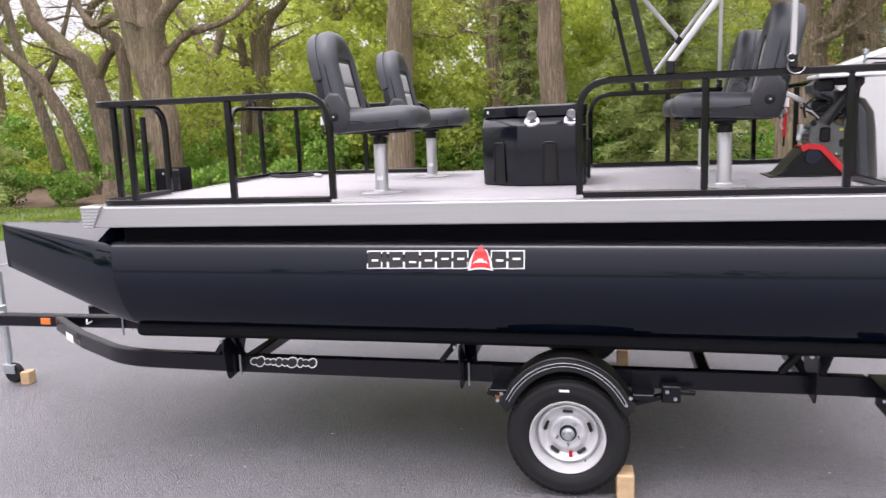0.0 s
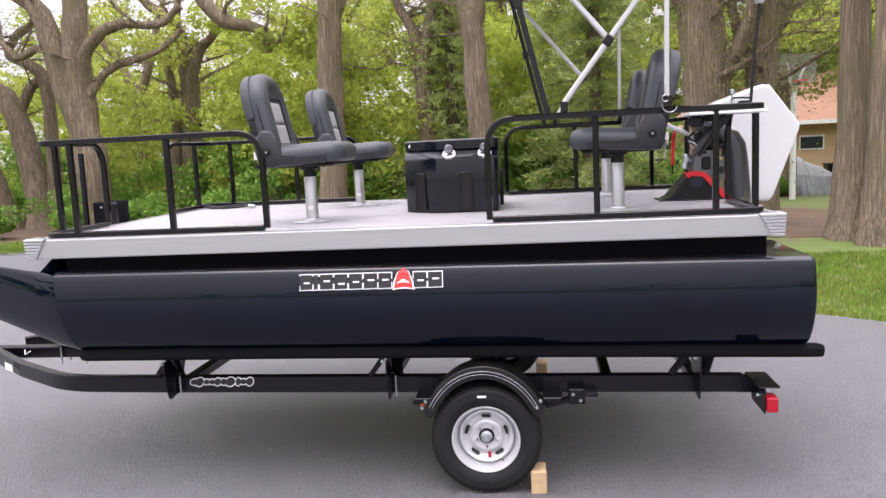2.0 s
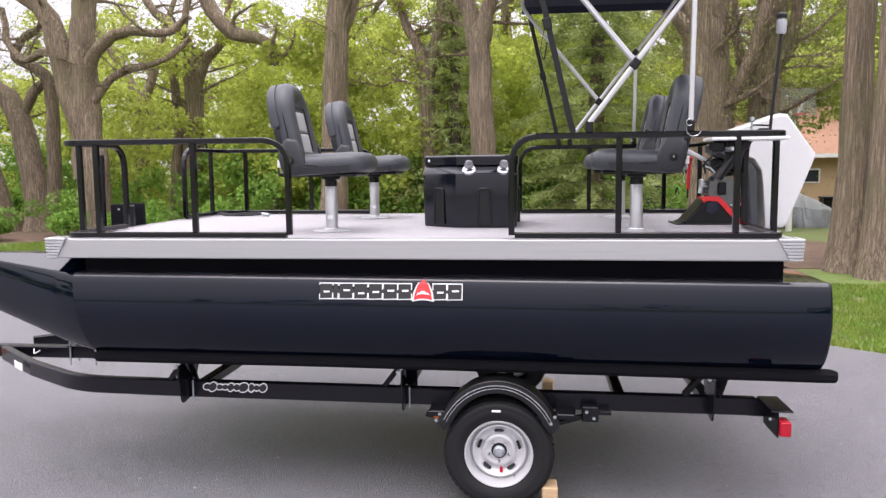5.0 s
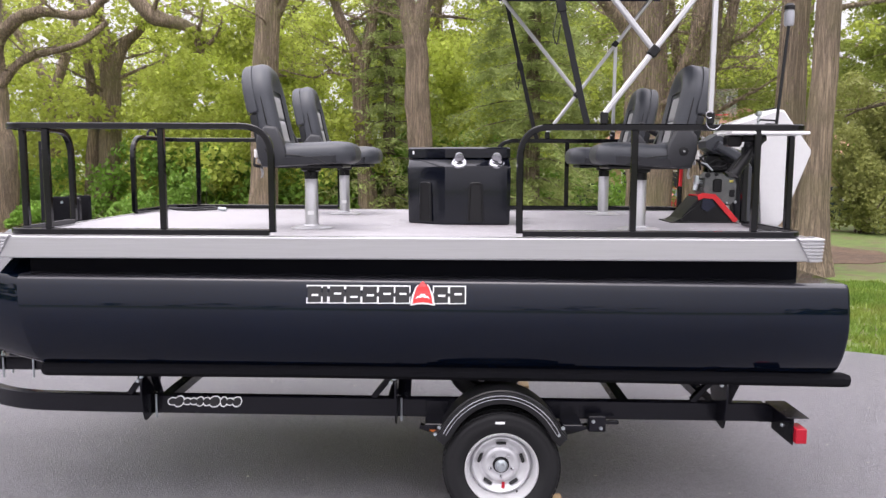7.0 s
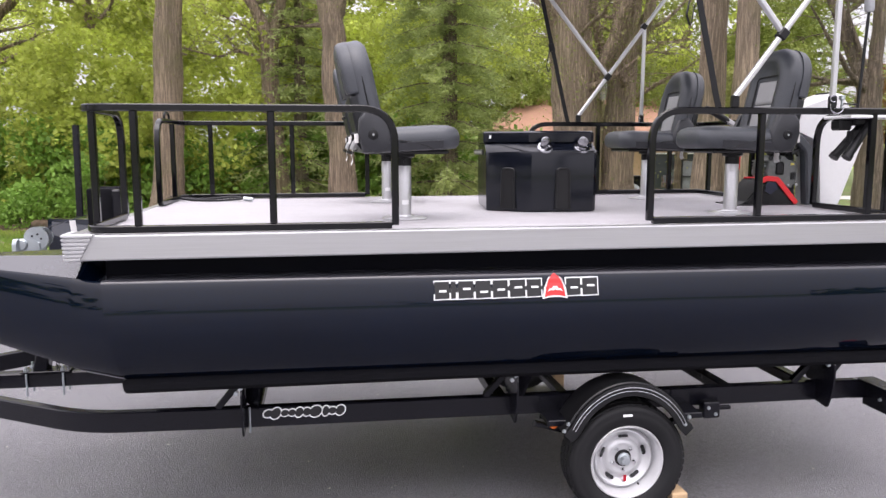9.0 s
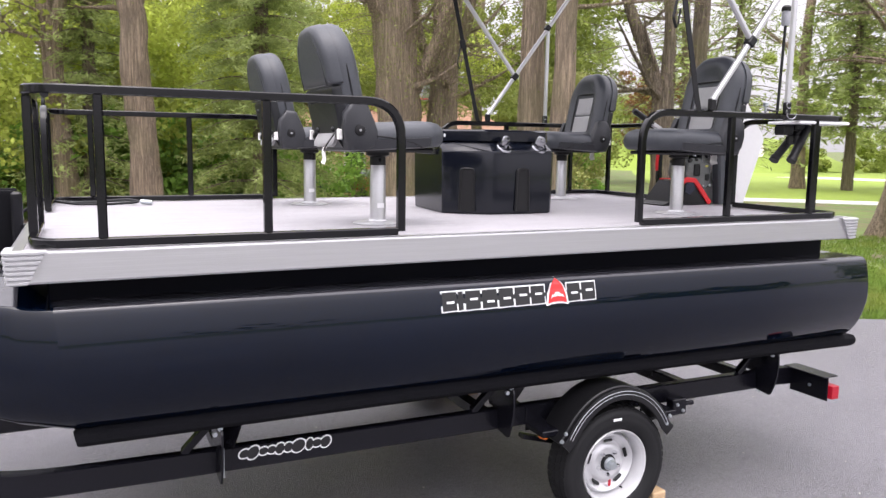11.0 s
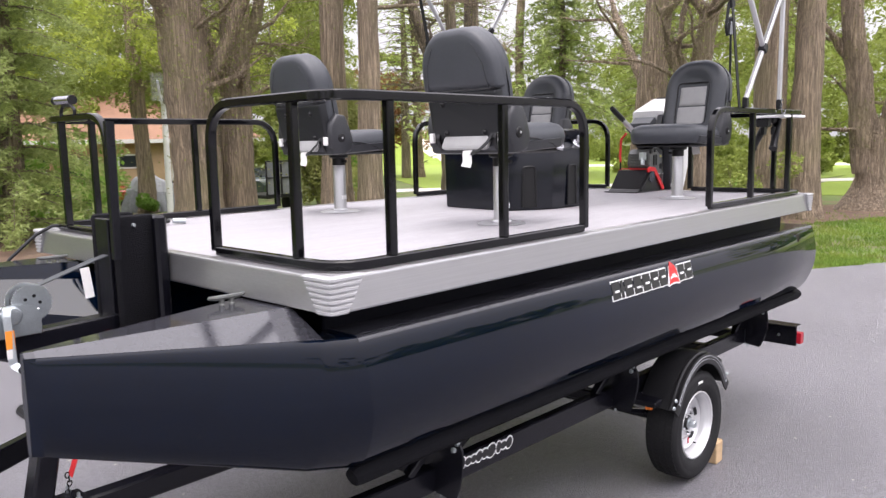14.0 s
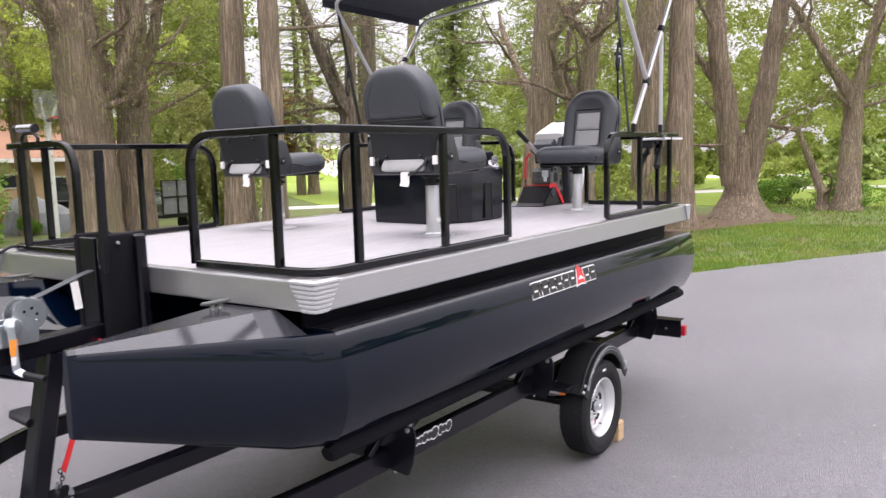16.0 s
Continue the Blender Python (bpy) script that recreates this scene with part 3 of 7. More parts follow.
YC = (Y0 + Y1) / 2
boat = thing("pontoon_boat", (-0.5, YC, 0.77), "small black two-tube pontoon boat with grey deck, strapped on a trailer", "boat")


def settle(x):
    """The tubes and the trailer lie slightly lower towards the stern than the deck's edge."""
    return -0.0065 * max(0.0, x + 2.4)


def side(y, mirrored):
    return 2 * YC - y if mirrored else y


TUBE = [(0.55, 0.0), (0.64, 0.015), (0.74, 0.065), (0.83, 0.15), (0.91, 0.27), (0.965, 0.40), (0.993, 0.51), (1.0, 0.60), (0.996, 0.68), (0.984, 0.77), (0.964, 0.86), (0.942, 0.93), (0.918, 0.972), (0.885, 0.995), (0.835, 1.0)]


def soft(points, steps=3):
    """A smooth line through plain pairs."""
    p = [Vector(q) for q in points]
    p = [p[0]] + p + [p[-1]]
    out = []
    for a, b, c, d in zip(p, p[1:], p[2:], p[3:]):
        for k in range(steps):
            t = k / steps
            out.append(0.5 * ((2 * b) + (c - a) * t + (2 * a - 5 * b + 4 * c - d) * t * t + (3 * b - a - 3 * c + d) * t ** 3))
    out.append(p[-2])
    return [(q.x, q.y) for q in out]


OUTER = [(u, 0.785 + 0.477 * w) for u, w in soft(TUBE)]


def hull_section(x, yc, k, f, slant=0.0):
    """One closed outline of a tube: flat top, rounded shoulder, full side, curved bilge, flat bottom."""
    full = OUTER + [(-u, z) for u, z in reversed(OUTER)]
    return [Vector((x + slant * (1.262 - z) / 0.477, yc + f * u * (0.395 - k), 1.02 + (z - 1.02) * (1 - 2.5 * k) + settle(x))) for u, z in full]


def pontoon(mirrored):
    f = 1 if mirrored else -1
    yc = side(3.952, mirrored)
    secs = [hull_section(x, yc, k, f) for x, k in ((1.625, 0.014), (1.618, 0.004), (1.606, 0.0), (0.8, 0.0), (0.0, 0.0), (-0.8, 0.0), (-1.6, 0.0), (-2.2, 0.0))]
    secs.append(hull_section(-2.445, yc, 0.0, f, 0.06))
    hull = part("pontoon", loft(secs), M_NAVY, boat, "glossy black-navy pontoon tube with a wedge nose", 40)
    y0, y1 = sorted((side(3.735, mirrored), side(4.20, mirrored)))
    part("deck_riser", blk((-2.459, y0, 1.225), (1.432, y1, 1.358), 0.006), M_RISER, boat)
    # wedge nose: flat side panels, a sloping outer ledge, and a raised plateau under the deck's front edge
    edge = [(u, z) for u, z in OUTER if z < 1.259]
    inner = [(-u if z < 1.10 else -(u + (0.36 - u) * (z - 1.10) / 0.16), z) for u, z in reversed(edge)]
    knee = edge[::-1] + inner[::-1] + [(-0.30, 1.343), (0.46, 1.345)]
    tip_y = side(3.83, mirrored)

    def place(u, z, x, k, lift, up=0.0):
        w = min(1.0, (z - 0.785) / 0.477)
        top = z > 1.3
        y0, y1 = yc + f * u * 0.395, tip_y + f * u * 0.016
        zz = z + ((1.352 if top else 1.09 + 0.252 * w) - z) * k
        if top:
            zz = 1.263 + (zz - 1.263) * lift
        return Vector((x + 0.06 * (1 - w) * max(0, 1 - k * 8), y0 + (y1 - y0) * k, zz + up))

    stations = ((-2.4452, 0.0, 0.0), (-2.465, 0.02, 0.0), (-2.555, 0.125, 0.97), (-2.575, 0.148, 1.0), (-3.28, 0.97, 1.0), (-3.307, 1.0, 1.0))
    part("nose", loft([[place(u, z, *st) for u, z in knee] for st in stations]), M_NAVY, hull, "flat-sided wedge nose", 14)
    # the upward faces take a paler navy, with the sky's sheen put into the colour
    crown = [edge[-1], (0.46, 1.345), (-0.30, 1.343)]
    part("nose_top", loft([[place(u, z, *st, 0.0016) for u, z in crown] + [place(u, z, *st, 0.0004) for u, z in crown[::-1]] for st in ((-2.548, 0.117, 0.96),) + stations[3:5] + ((-3.304, 0.996, 1.0),)]), M_NAVY_SHEEN, hull, "upper face of the nose, paler to stand for sky sheen", 20)
    # same painted sky sheen along the shoulder and top of the tube
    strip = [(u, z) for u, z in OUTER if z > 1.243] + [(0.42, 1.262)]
    part("tube_top", loft([[Vector((x, yc + f * u * 0.395, z + 0.0016 + settle(x))) for u, z in strip] + [Vector((x, yc + f * u * 0.395, z + 0.0004 + settle(x))) for u, z in strip[::-1]] for x in (1.604, 1.0, 0.0, -1.2, -2.44)]), M_NAVY_SHEEN, hull, "upper face of the tube, paler to stand for sky sheen", 40)
    cy = side(3.985, mirrored)
    cleat = bmesh.new()
    for cx in (-2.665, -2.630):
        lathe([(0.0, 0.0), (0.015, 0.0), (0.009, 0.008), (0.009, 0.022)], Matrix.Translation((cx, cy, 1.342)), 10, cleat)
    sweep([(-2.712, cy, 1.372), (-2.685, cy, 1.369), (-2.61, cy, 1.368), (-2.583, cy, 1.371)], ring(0.0085, 8), bm=cleat, sizes=[0.6, 1, 1, 0.6])
    part("cleat", cleat, M_ENGINE, hull, "grey mooring cleat")
    return hull


near_tube = pontoon(False)
pontoon(True)

part("deck", blk((XB + 0.01, Y0 + 0.01, 1.3585), (XS - 0.01, Y1 - 0.01, DECK - 0.004), 0), M_BLACK, boat, smooth=0)
part("deck_covering", blk((XB + 0.03, Y0 + 0.035, DECK - 0.004), (XS - 0.03, Y1 - 0.035, DECK + 0.001), 0.001), M_VINYL, boat, "pale grey woven vinyl deck covering", smooth=0)
for k in range(7):
    x = -2.3 + k * 0.6
    part("crossmember", blk((x, Y0 + 0.24, 1.29), (x + 0.05, Y1 - 0.24, 1.357), 0.004), M_FRAME, boat)


def trim_strip(a, b, out):
    """A pressed edge strip: a thin lip over the deck and a face that leans slightly out below."""
    a, b, o = Vector(a), Vector(b), Vector(out)
    prof = [(-0.035, 0.004), (0.0, 0.004), (0.006, 0.002), (0.008, -0.004), (0.010, -0.098), (0.007, -0.104), (-0.026, -0.104), (-0.026, -0.098), (0.002, -0.096), (0.0, -0.012), (-0.035, -0.003)]
    bm = bmesh.new()
    loft([[p + o * u + Vector((0, 0, DECK + w)) for u, w in prof] for p in (a, b)], bm)
    return bm


part("edge_trim", trim_strip((XB + 0.02, Y0, 0), (XS - 0.02, Y0, 0), (0, -1, 0)), M_ALU, boat, "bright aluminium edge trim", 0)
part("edge_trim", trim_strip((XB + 0.02, Y1, 0), (XS - 0.02, Y1, 0), (0, 1, 0)), M_ALU, boat, "bright aluminium edge trim", 0)
part("edge_trim", trim_strip((XB, Y0 + 0.02, 0), (XB, Y1 - 0.02, 0), (-1, 0, 0)), M_ALU, boat, "bright aluminium edge trim", 0)
part("edge_trim", trim_strip((XS, Y0 + 0.02, 0), (XS, Y1 - 0.02, 0), (1, 0, 0)), M_ALU, boat, "bright aluminium edge trim", 0)
for x in np.arange(-2.2, 1.4, 0.4):
    rv = lathe([(0.0, 0.004), (0.004, 0.003), (0.006, 0.0)], Matrix.Translation((x, Y0 + 0.000, 1.400)) @ Matrix.Rotation(radians(90), 4, "X"), 8)
    part("rivet", rv, M_ZINC, boat)
for y in (3.95, 4.4, 4.9, 5.4):
    rv = lathe([(0.0, 0.004), (0.004, 0.003), (0.006, 0.0)], Matrix.Translation((XB + 0.000, y, 1.400)) @ Matrix.Rotation(radians(-90), 4, "Y"), 8)
    part("rivet", rv, M_ZINC, boat)


def corner_cap(x, y, sx, sy):
    """A ribbed cap that wraps the deck's corner, wider at the top than below."""
    bm = bmesh.new()
    n = 7
    secs = []
    for k in range(n):
        z1 = DECK + 0.008 - k * 0.0165
        z0 = z1 - 0.0165
        for z, o in ((z1, 0.0185), (z1 - 0.004, 0.025), (z1 - 0.0115, 0.025), (z0 + 0.001, 0.0185)):
            s = (DECK + 0.008 - z) / 0.1155
            w = 0.108 - 0.062 * s
            r = 0.02
            o -= 0.006 * s
            line = [(w, -0.006), (w, o), (r - o, o), (-o + 0.006, o - 0.006), (-o, o - r), (-o, -w), (0.006, -w), (0.006, -0.006)]
            secs.append([Vector((x - sx * a, y + sy * b, z)) for a, b in line])
    loft(secs, bm)
    return bm


for x, sx in ((XB, -1), (XS, 1)):
    for y, sy in ((Y0, -1), (Y1, 1)):
        part("corner_cap", corner_cap(x, y, sx, sy), M_CAP, boat, "ribbed light grey corner cap", 25)

# ---- railings ----
T = 0.032
RT, RB = 2.004 - T / 2, DECK + 0.006 + T / 2


def railing(corners, plan_r, posts, label):
    """corners: plan points from one end to the other. The top rail turns down into the end posts."""
    lo = [Vector((x, y, RB)) for x, y in corners]
    hi = [Vector((x, y, RT)) for x, y in corners]
    path = fillet([lo[0]] + hi + [lo[-1]], [0.15] + [plan_r] * (len(hi) - 2) + [0.15], 9)
    d = (hi[1] - hi[0]).normalized()
    first = Vector((-d.y, d.x, 0)).cross(Vector((0, 0, 1)))
    rail = part("railing", sweep(path, square(T), up=-d), M_RAIL, boat, label, 30)
    bottom = fillet(lo, [plan_r] * (len(lo) - 2), 9)
    if len(lo) == 2:
        bottom = lo
    trimmed = [bottom[0] + (bottom[1] - bottom[0]).normalized() * (T / 2)] + bottom[1:-1] + [bottom[-1] + (bottom[-2] - bottom[-1]).normalized() * (T / 2)]
    part("bottom_rail", sweep(trimmed, square(T * 0.98)), M_RAIL, rail)
    for x, y in posts:
        part("post", sweep([(x, y, RB + T / 2), (x, y, RT - T / 2)], square(T * 0.97), up=d), M_RAIL, rail)
    feet = [Vector((*p, 0)) for p in (corners[0], corners[-1])] + [Vector((*p, 0)) for p in posts[::2]]
    for p in feet[:2]:
        q = lathe([(0, 0.006), (0.008, 0.006), (0.011, 0.0)], Matrix.Translation((p.x, p.y, RB + T / 2)), 8)
        part("bolt", q, M_ZINC, rail)
    return rail


def rails(mirrored):
    s = lambda pts: [(x, side(y, mirrored)) for x, y in pts]
    railing(s([(-1.18, 3.605), (-2.495, 3.605), (-2.495, 4.29)]), 0.13, s([(-1.712, 3.605), (-2.275, 3.605), (-2.495, 3.80)]), "black square-tube bow railing")
    railing(s([(0.020, 3.605), (1.385, 3.605), (1.385, 4.37)]), 0.10, s([(0.567, 3.605), (1.150, 3.605), (1.385, 3.78)]), "black square-tube stern railing")


rails(False)
rails(True)

# ---- emblem on the tube: plain blocks and a red fin, raised like a thick decal ----
def face_at(z):
    """How far the side of the tube stands out at that height."""
    return 3.952 - 0.395 * float(np.interp(z + 0.012, [q[1] for q in OUTER], [q[0] for q in OUTER]))


def decal(outline, lift, thick=0.0012):
    """A flat outline (x along the boat, height) laid on the side of the near tube."""
    bm = bmesh.new()
    a = [bm.verts.new((x, face_at(z) - lift - thick, z)) for x, z in outline]
    b = [bm.verts.new((x, face_at(z) - lift + 0.001, z)) for x, z in outline]
    bm.faces.new(a)
    bm.faces.new(b[::-1])
    for i in range(len(a)):
        j = (i + 1) % len(a)
        bm.faces.new((a[i], b[i], b[j], a[j]))
    return bm


E0, E1, EB, ET = -1.030, -0.222, 1.139, 1.216
MID = (EB + ET) / 2
part("emblem", decal([(E0 + 0.03, MID - 0.010), (E1 - 0.03, MID - 0.008), (E1 - 0.03, MID + 0.008), (E0 + 0.03, MID + 0.010)], 0.0002), M_DECAL_BLACK, near_tube, "dark emblem blocks edged in white with a red fin", 0)
BLOCKS = ((0.026, 0.066, 1), (0.100, 0.022, 0), (0.134, 0.070, 2), (0.214, 0.070, 3), (0.294, 0.070, 4), (0.374, 0.072, 2), (0.454, 0.068, 5), (0.642, 0.068, 4), (0.720, 0.072, 5))
for x, w, kind_ in BLOCKS:
    x += E0 - 0.004
    o = 0.0055
    part("emblem_edge", decal([(x - o, EB - o), (x + w + o, EB - o + 0.002), (x + w + o, ET + o), (x - o, ET + o)], 0.0010), M_WHITE, near_tube, smooth=0)
    part("emblem_block", decal([(x, EB), (x + w, EB + 0.002), (x + w, ET), (x, ET)], 0.0026), M_DECAL_BLACK, near_tube, smooth=0)
    for bx, bw, bz, bh in ((0.30, 0.50, 0.30 + 0.1 * (kind_ % 3), 0.12),) if kind_ else ():
        zb, hb = EB + bz * (ET - EB), bh * (ET - EB)
        part("emblem_bar", decal([(x + w * bx, zb), (x + w * (bx + bw), zb), (x + w * (bx + bw), zb + hb), (x + w * bx, zb + hb)], 0.0042), M_WHITE, near_tube, smooth=0)
FX = -0.447
fin = lambda k, dz=0.0: [(FX - 0.060 * k, 1.126 + dz), (FX - 0.03 * k, 1.132 + dz), (FX, 1.134 + dz), (FX + 0.03 * k, 1.132 + dz), (FX + 0.060 * k, 1.126 + dz), (FX + 0.052 * k, 1.175), (FX + 0.034 * k, 1.216), (FX, 1.222 + 0.026 * k), (FX - 0.034 * k, 1.216), (FX - 0.052 * k, 1.175)]
part("emblem_fin", decal(fin(1.0), 0.0037), M_WHITE, near_tube, smooth=0)
part("emblem_fin", decal(fin(0.82, 0.009), 0.0053), M_DECAL_RED, near_tube, "red fin shape", 0)
part("emblem_bar", decal([(FX - 0.036, 1.158), (FX - 0.026, 1.174), (FX - 0.018, 1.172), (FX - 0.008, 1.184), (FX, 1.182), (FX + 0.008, 1.184), (FX + 0.018, 1.172), (FX + 0.026, 1.174), (FX + 0.036, 1.158), (FX + 0.022, 1.166), (FX + 0.008, 1.164), (FX, 1.170), (FX - 0.008, 1.164), (FX - 0.022, 1.166)], 0.0069), M_WHITE, near_tube, smooth=0)

# ---- seats ----
def seat_at(m0, label):
    """A pedestal seat that faces +x, its base at 0,0,0."""
    s = thing("boat_chair", (0, 0, 0), label, "chair", "four fold-down boat chairs")
    I = Matrix.Translation
    part("base_plate", lathe([(0, 0), (0.115, 0.0), (0.117, 0.003), (0.10, 0.008), (0.05, 0.013), (0.046, 0.02), (0, 0.02)], I((0, 0, 0.001)), 40), M_STEEL, s, "brushed round deck plate")
    post = part("pedestal", lathe([(0.0365, 0.012), (0.0365, 0.275), (0.0355, 0.277)], I((0, 0, 0)), 28), M_STEEL, s, "satin aluminium pedestal")
    part("sticker", blk((-0.017, -0.0385, 0.075), (0.017, -0.0350, 0.098), 0.001), M_WHITE, post)
    part("swivel", lathe([(0.0, 0.272), (0.037, 0.272), (0.037, 0.31), (0.055, 0.318), (0.055, 0.335), (0.0, 0.335)], I((0, 0, 0)), 24), M_BLACK, s)
    part("lock_knob", rod((0, -0.036, 0.293), (0, -0.062, 0.293), 0.009, 10), M_BLACK, s)
    part("seat_pan", blk((-0.20, -0.19, 0.332), (0.20, 0.19, 0.352), 0.008), M_BLACK, s)
    # cushion: wider and deeper at the front, dished along the middle
    out = rounded(0.50, 0.47, [0.11, 0.07, 0.07, 0.11], 8)
    tilt = I((0.015, 0, 0.40)) @ Matrix.Rotation(radians(-3), 4, "Y")
    lay = [(-0.055, 0.05), (-0.052, 0.022), (-0.035, 0.006), (0.0, 0.0), (0.03, 0.006), (0.05, 0.022), (0.062, 0.05), (0.068, 0.10), (0.064, 0.17)]
    cushion = part("cushion", pillow(out, lay, tilt), M_SEAT, s, "charcoal padded seat cushion", 60)
    part("side_panel", pillow(rounded(0.40, 0.478, [0.02] * 4, 3), [(-0.056, 0.02), (-0.05, 0.004), (-0.012, -0.002), (-0.004, 0.012)], I((-0.03, 0, 0.40)) @ Matrix.Rotation(radians(-3), 4, "Y")), M_SEAT_DARK, cushion, smooth=60)
    for q in (-1, 1):
        part("seam", sweep([tilt @ Vector((px, q * 0.2365, pz)) for px, pz in ((-0.20, 0.02), (-0.05, 0.0), (0.06, -0.028), (0.10, -0.05))], ring(0.0035, 6)), M_BLACK, cushion)
    seam = [tilt @ Vector((x, y, 0.058)) for x, y in ((0.085, -0.19), (0.115, -0.1), (0.12, 0), (0.115, 0.1), (0.085, 0.19))]
    part("seam", sweep(seam, ring(0.0028, 6)), M_SEAT_DARK, cushion)
    # backrest, leaning back
    lean = I((-0.165, 0, 0.37)) @ Matrix.Rotation(radians(-12), 4, "Y") @ Matrix(((0, 0, 1, 0), (1, 0, 0, 0), (0, 1, 0, 0), (0, 0, 0, 1)))
    mid = lean @ Matrix.Translation((0, 0.26, 0))
    bo0 = [(px * (1.0 - 0.10 * max(0, py) / 0.26 - 0.05 * max(0, -py) / 0.26), py) for px, py in rounded(0.43, 0.52, [0.17, 0.17, 0.05, 0.05], 9)]
    back = part("backrest", pillow(bo0, [(-0.062, 0.10), (-0.06, 0.05), (-0.05, 0.018), (-0.02, 0.0), (0.03, 0.0), (0.052, 0.010), (0.068, 0.032), (0.072, 0.056), (0.066, 0.082), (0.050, 0.105), (0.046, 0.14)], mid), M_SEAT, s, "charcoal padded backrest", 50)
    for y0, y1 in ((-0.185, -0.046), (-0.044, 0.085)):
        o = rounded(0.20 - 0.012 * (y0 > -0.1), y1 - y0, [0.006] * 4, 3)
        part("back_pad", pillow(o, [(0.040, 0.0), (0.050, 0.004), (0.0545, 0.016), (0.055, 0.03)], mid @ Matrix.Translation((0, (y0 + y1) / 2, 0))), M_SEAT_GREY, back, "light grey stitched pad", 50)
    frame_ = fillet([mid @ Vector((px, py, 0.0555)) for px, py in ((-0.106, -0.235), (-0.110, 0.108), (0.110, 0.108), (0.106, -0.235))], 0.03, 5)
    part("seam", sweep(frame_, ring(0.0045, 6)), M_BLACK, back)
    for q in (-1, 1):
        side_seam = [mid @ Vector((q * 0.211 * (1.0 - 0.10 * max(0, py) / 0.26 - 0.05 * max(0, -py) / 0.26), py, 0.012)) for py in (-0.24, -0.1, 0.0, 0.08)]
        part("seam", sweep(side_seam, ring(0.003, 6)), M_BLACK, back)
    # behind: a padded cap over the upper half, a plain dark shell below it
    cap_o = [(px * (1.0 - 0.10 * max(0, py + 0.13) / 0.26), py) for px, py in rounded(0.432, 0.262, [0.165, 0.165, 0.012, 0.012], 9)]
    part("back_cap", pillow(cap_o, [(-0.082, 0.06), (-0.080, 0.03), (-0.072, 0.010), (-0.058, 0.001), (-0.02, -0.001)], mid @ Matrix.Translation((0, 0.131, 0))), M_SEAT, back, "charcoal padded cap", 50)
    shell = rounded(0.408, 0.225, [0.012, 0.012, 0.05, 0.05], 4)
    part("back_shell", pillow(shell, [(-0.071, 0.02), (-0.069, 0.008), (-0.058, 0.0), (-0.03, 0.0)], mid @ Matrix.Translation((0, -0.1155, 0))), M_SHELL, back, "dark plastic back shell", 50)
    part("seam", sweep([mid @ Vector((px, 0.002, -0.0795 + 0.02 * (abs(px) > 0.19))) for px in (-0.2, -0.17, 0.0, 0.17, 0.2)], ring(0.0032, 6)), M_BLACK, back)
    for q in (-1, 1):
        part("seam", sweep(fillet([mid @ Vector((q * px, py, pz)) for px, py, pz in ((0.172, 0.004, -0.0805), (0.160, 0.11, -0.0815), (0.115, 0.19, -0.081), (0.085, 0.235, -0.070))], 0.05, 4), ring(0.0022, 6)), M_SEAT_DARK, back)
    for a in (-0.11, 0.11):
        for b in (-0.185, -0.055):
            part("bolt", lathe([(0, -0.083), (0.006, -0.0825), (0.011, -0.078), (0.013, -0.070)], mid @ Matrix.Translation((a, b, 0)), 12), M_BLACK, back)
    for f in (-1, 1):
        hinge = lathe([(0, 0.010), (0.012, 0.010), (0.022, 0.007), (0.025, 0.0)], I((-0.175, f * 0.239, 0.425)) @ Matrix.Rotation(radians(-90 * f), 4, "X"), 20)
        h = part("hinge", hinge, M_BLACK, s)
        part("pin", lathe([(0, 0.014), (0.005, 0.013), (0.006, 0.009)], I((-0.175, f * 0.239, 0.425)) @ Matrix.Rotation(radians(-90 * f), 4, "X"), 8), M_STEEL, h)
        part("hinge_arm", blk((-0.21, f * 0.226 - 0.005, 0.34), (-0.13, f * 0.226 + 0.005, 0.44), 0.004), M_BLACK, s)
        cover = [(-0.232, 0.372), (-0.20, 0.342), (-0.15, 0.335), (-0.105, 0.352), (-0.088, 0.385), (-0.088, 0.42), (-0.105, 0.47), (-0.14, 0.545), (-0.20, 0.555), (-0.243, 0.50), (-0.247, 0.43)]
        mid_c = Vector((-0.165, 0.43))
        secs = []
        for yy, kk in ((0.195, 0.98), (0.225, 1.0), (0.236, 0.95), (0.241, 0.84)):
            secs.append([Vector((mid_c.x + (px - mid_c.x) * kk, f * yy, mid_c.y + (pz - mid_c.y) * kk)) for px, pz in cover])
        part("hinge_cover", loft(secs), M_SEAT_DARK, s, "dark vinyl hinge cover", 50)
        part("clip", blk((-0.262, f * 0.2 - 0.012, 0.385), (-0.242, f * 0.2 + 0.012, 0.43), 0.003), M_PAPER, s)
    loop = [(-0.235, -0.15, 0.44), (-0.275, -0.15, 0.39), (-0.29, -0.10, 0.345), (-0.26, -0.03, 0.335)]
    part("strap", sweep(fillet(loop, 0.03), square(0.016, 0.004)), M_BLACK, s)
    part("tag", sweep([(-0.262, -0.02, 0.352), (-0.268, -0.022, 0.325), (-0.262, -0.018, 0.30), (-0.270, -0.015, 0.278)], square(0.055, 0.0012), up=(1, 0, 0)), M_PAPER, s, "white paper tag")
    for q in (-1, 1):
        part("side_strut", sweep(fillet([(-0.225, q * 0.165, 0.46), (-0.255, q * 0.165, 0.40), (-0.215, q * 0.16, 0.345)], 0.02), square(0.022, 0.012)), M_BLACK, s)
    part("lining", pillow(rounded(0.075, 0.27, [0.02] * 4, 3), [(0, 0.004), (0.016, 0.0), (0.024, 0.01)], I((-0.236, 0.0, 0.382)) @ Matrix.Rotation(radians(-62), 4, "Y")), M_SEAT_GREY, s, smooth=50)
    s.matrix_basis = m0
    return s


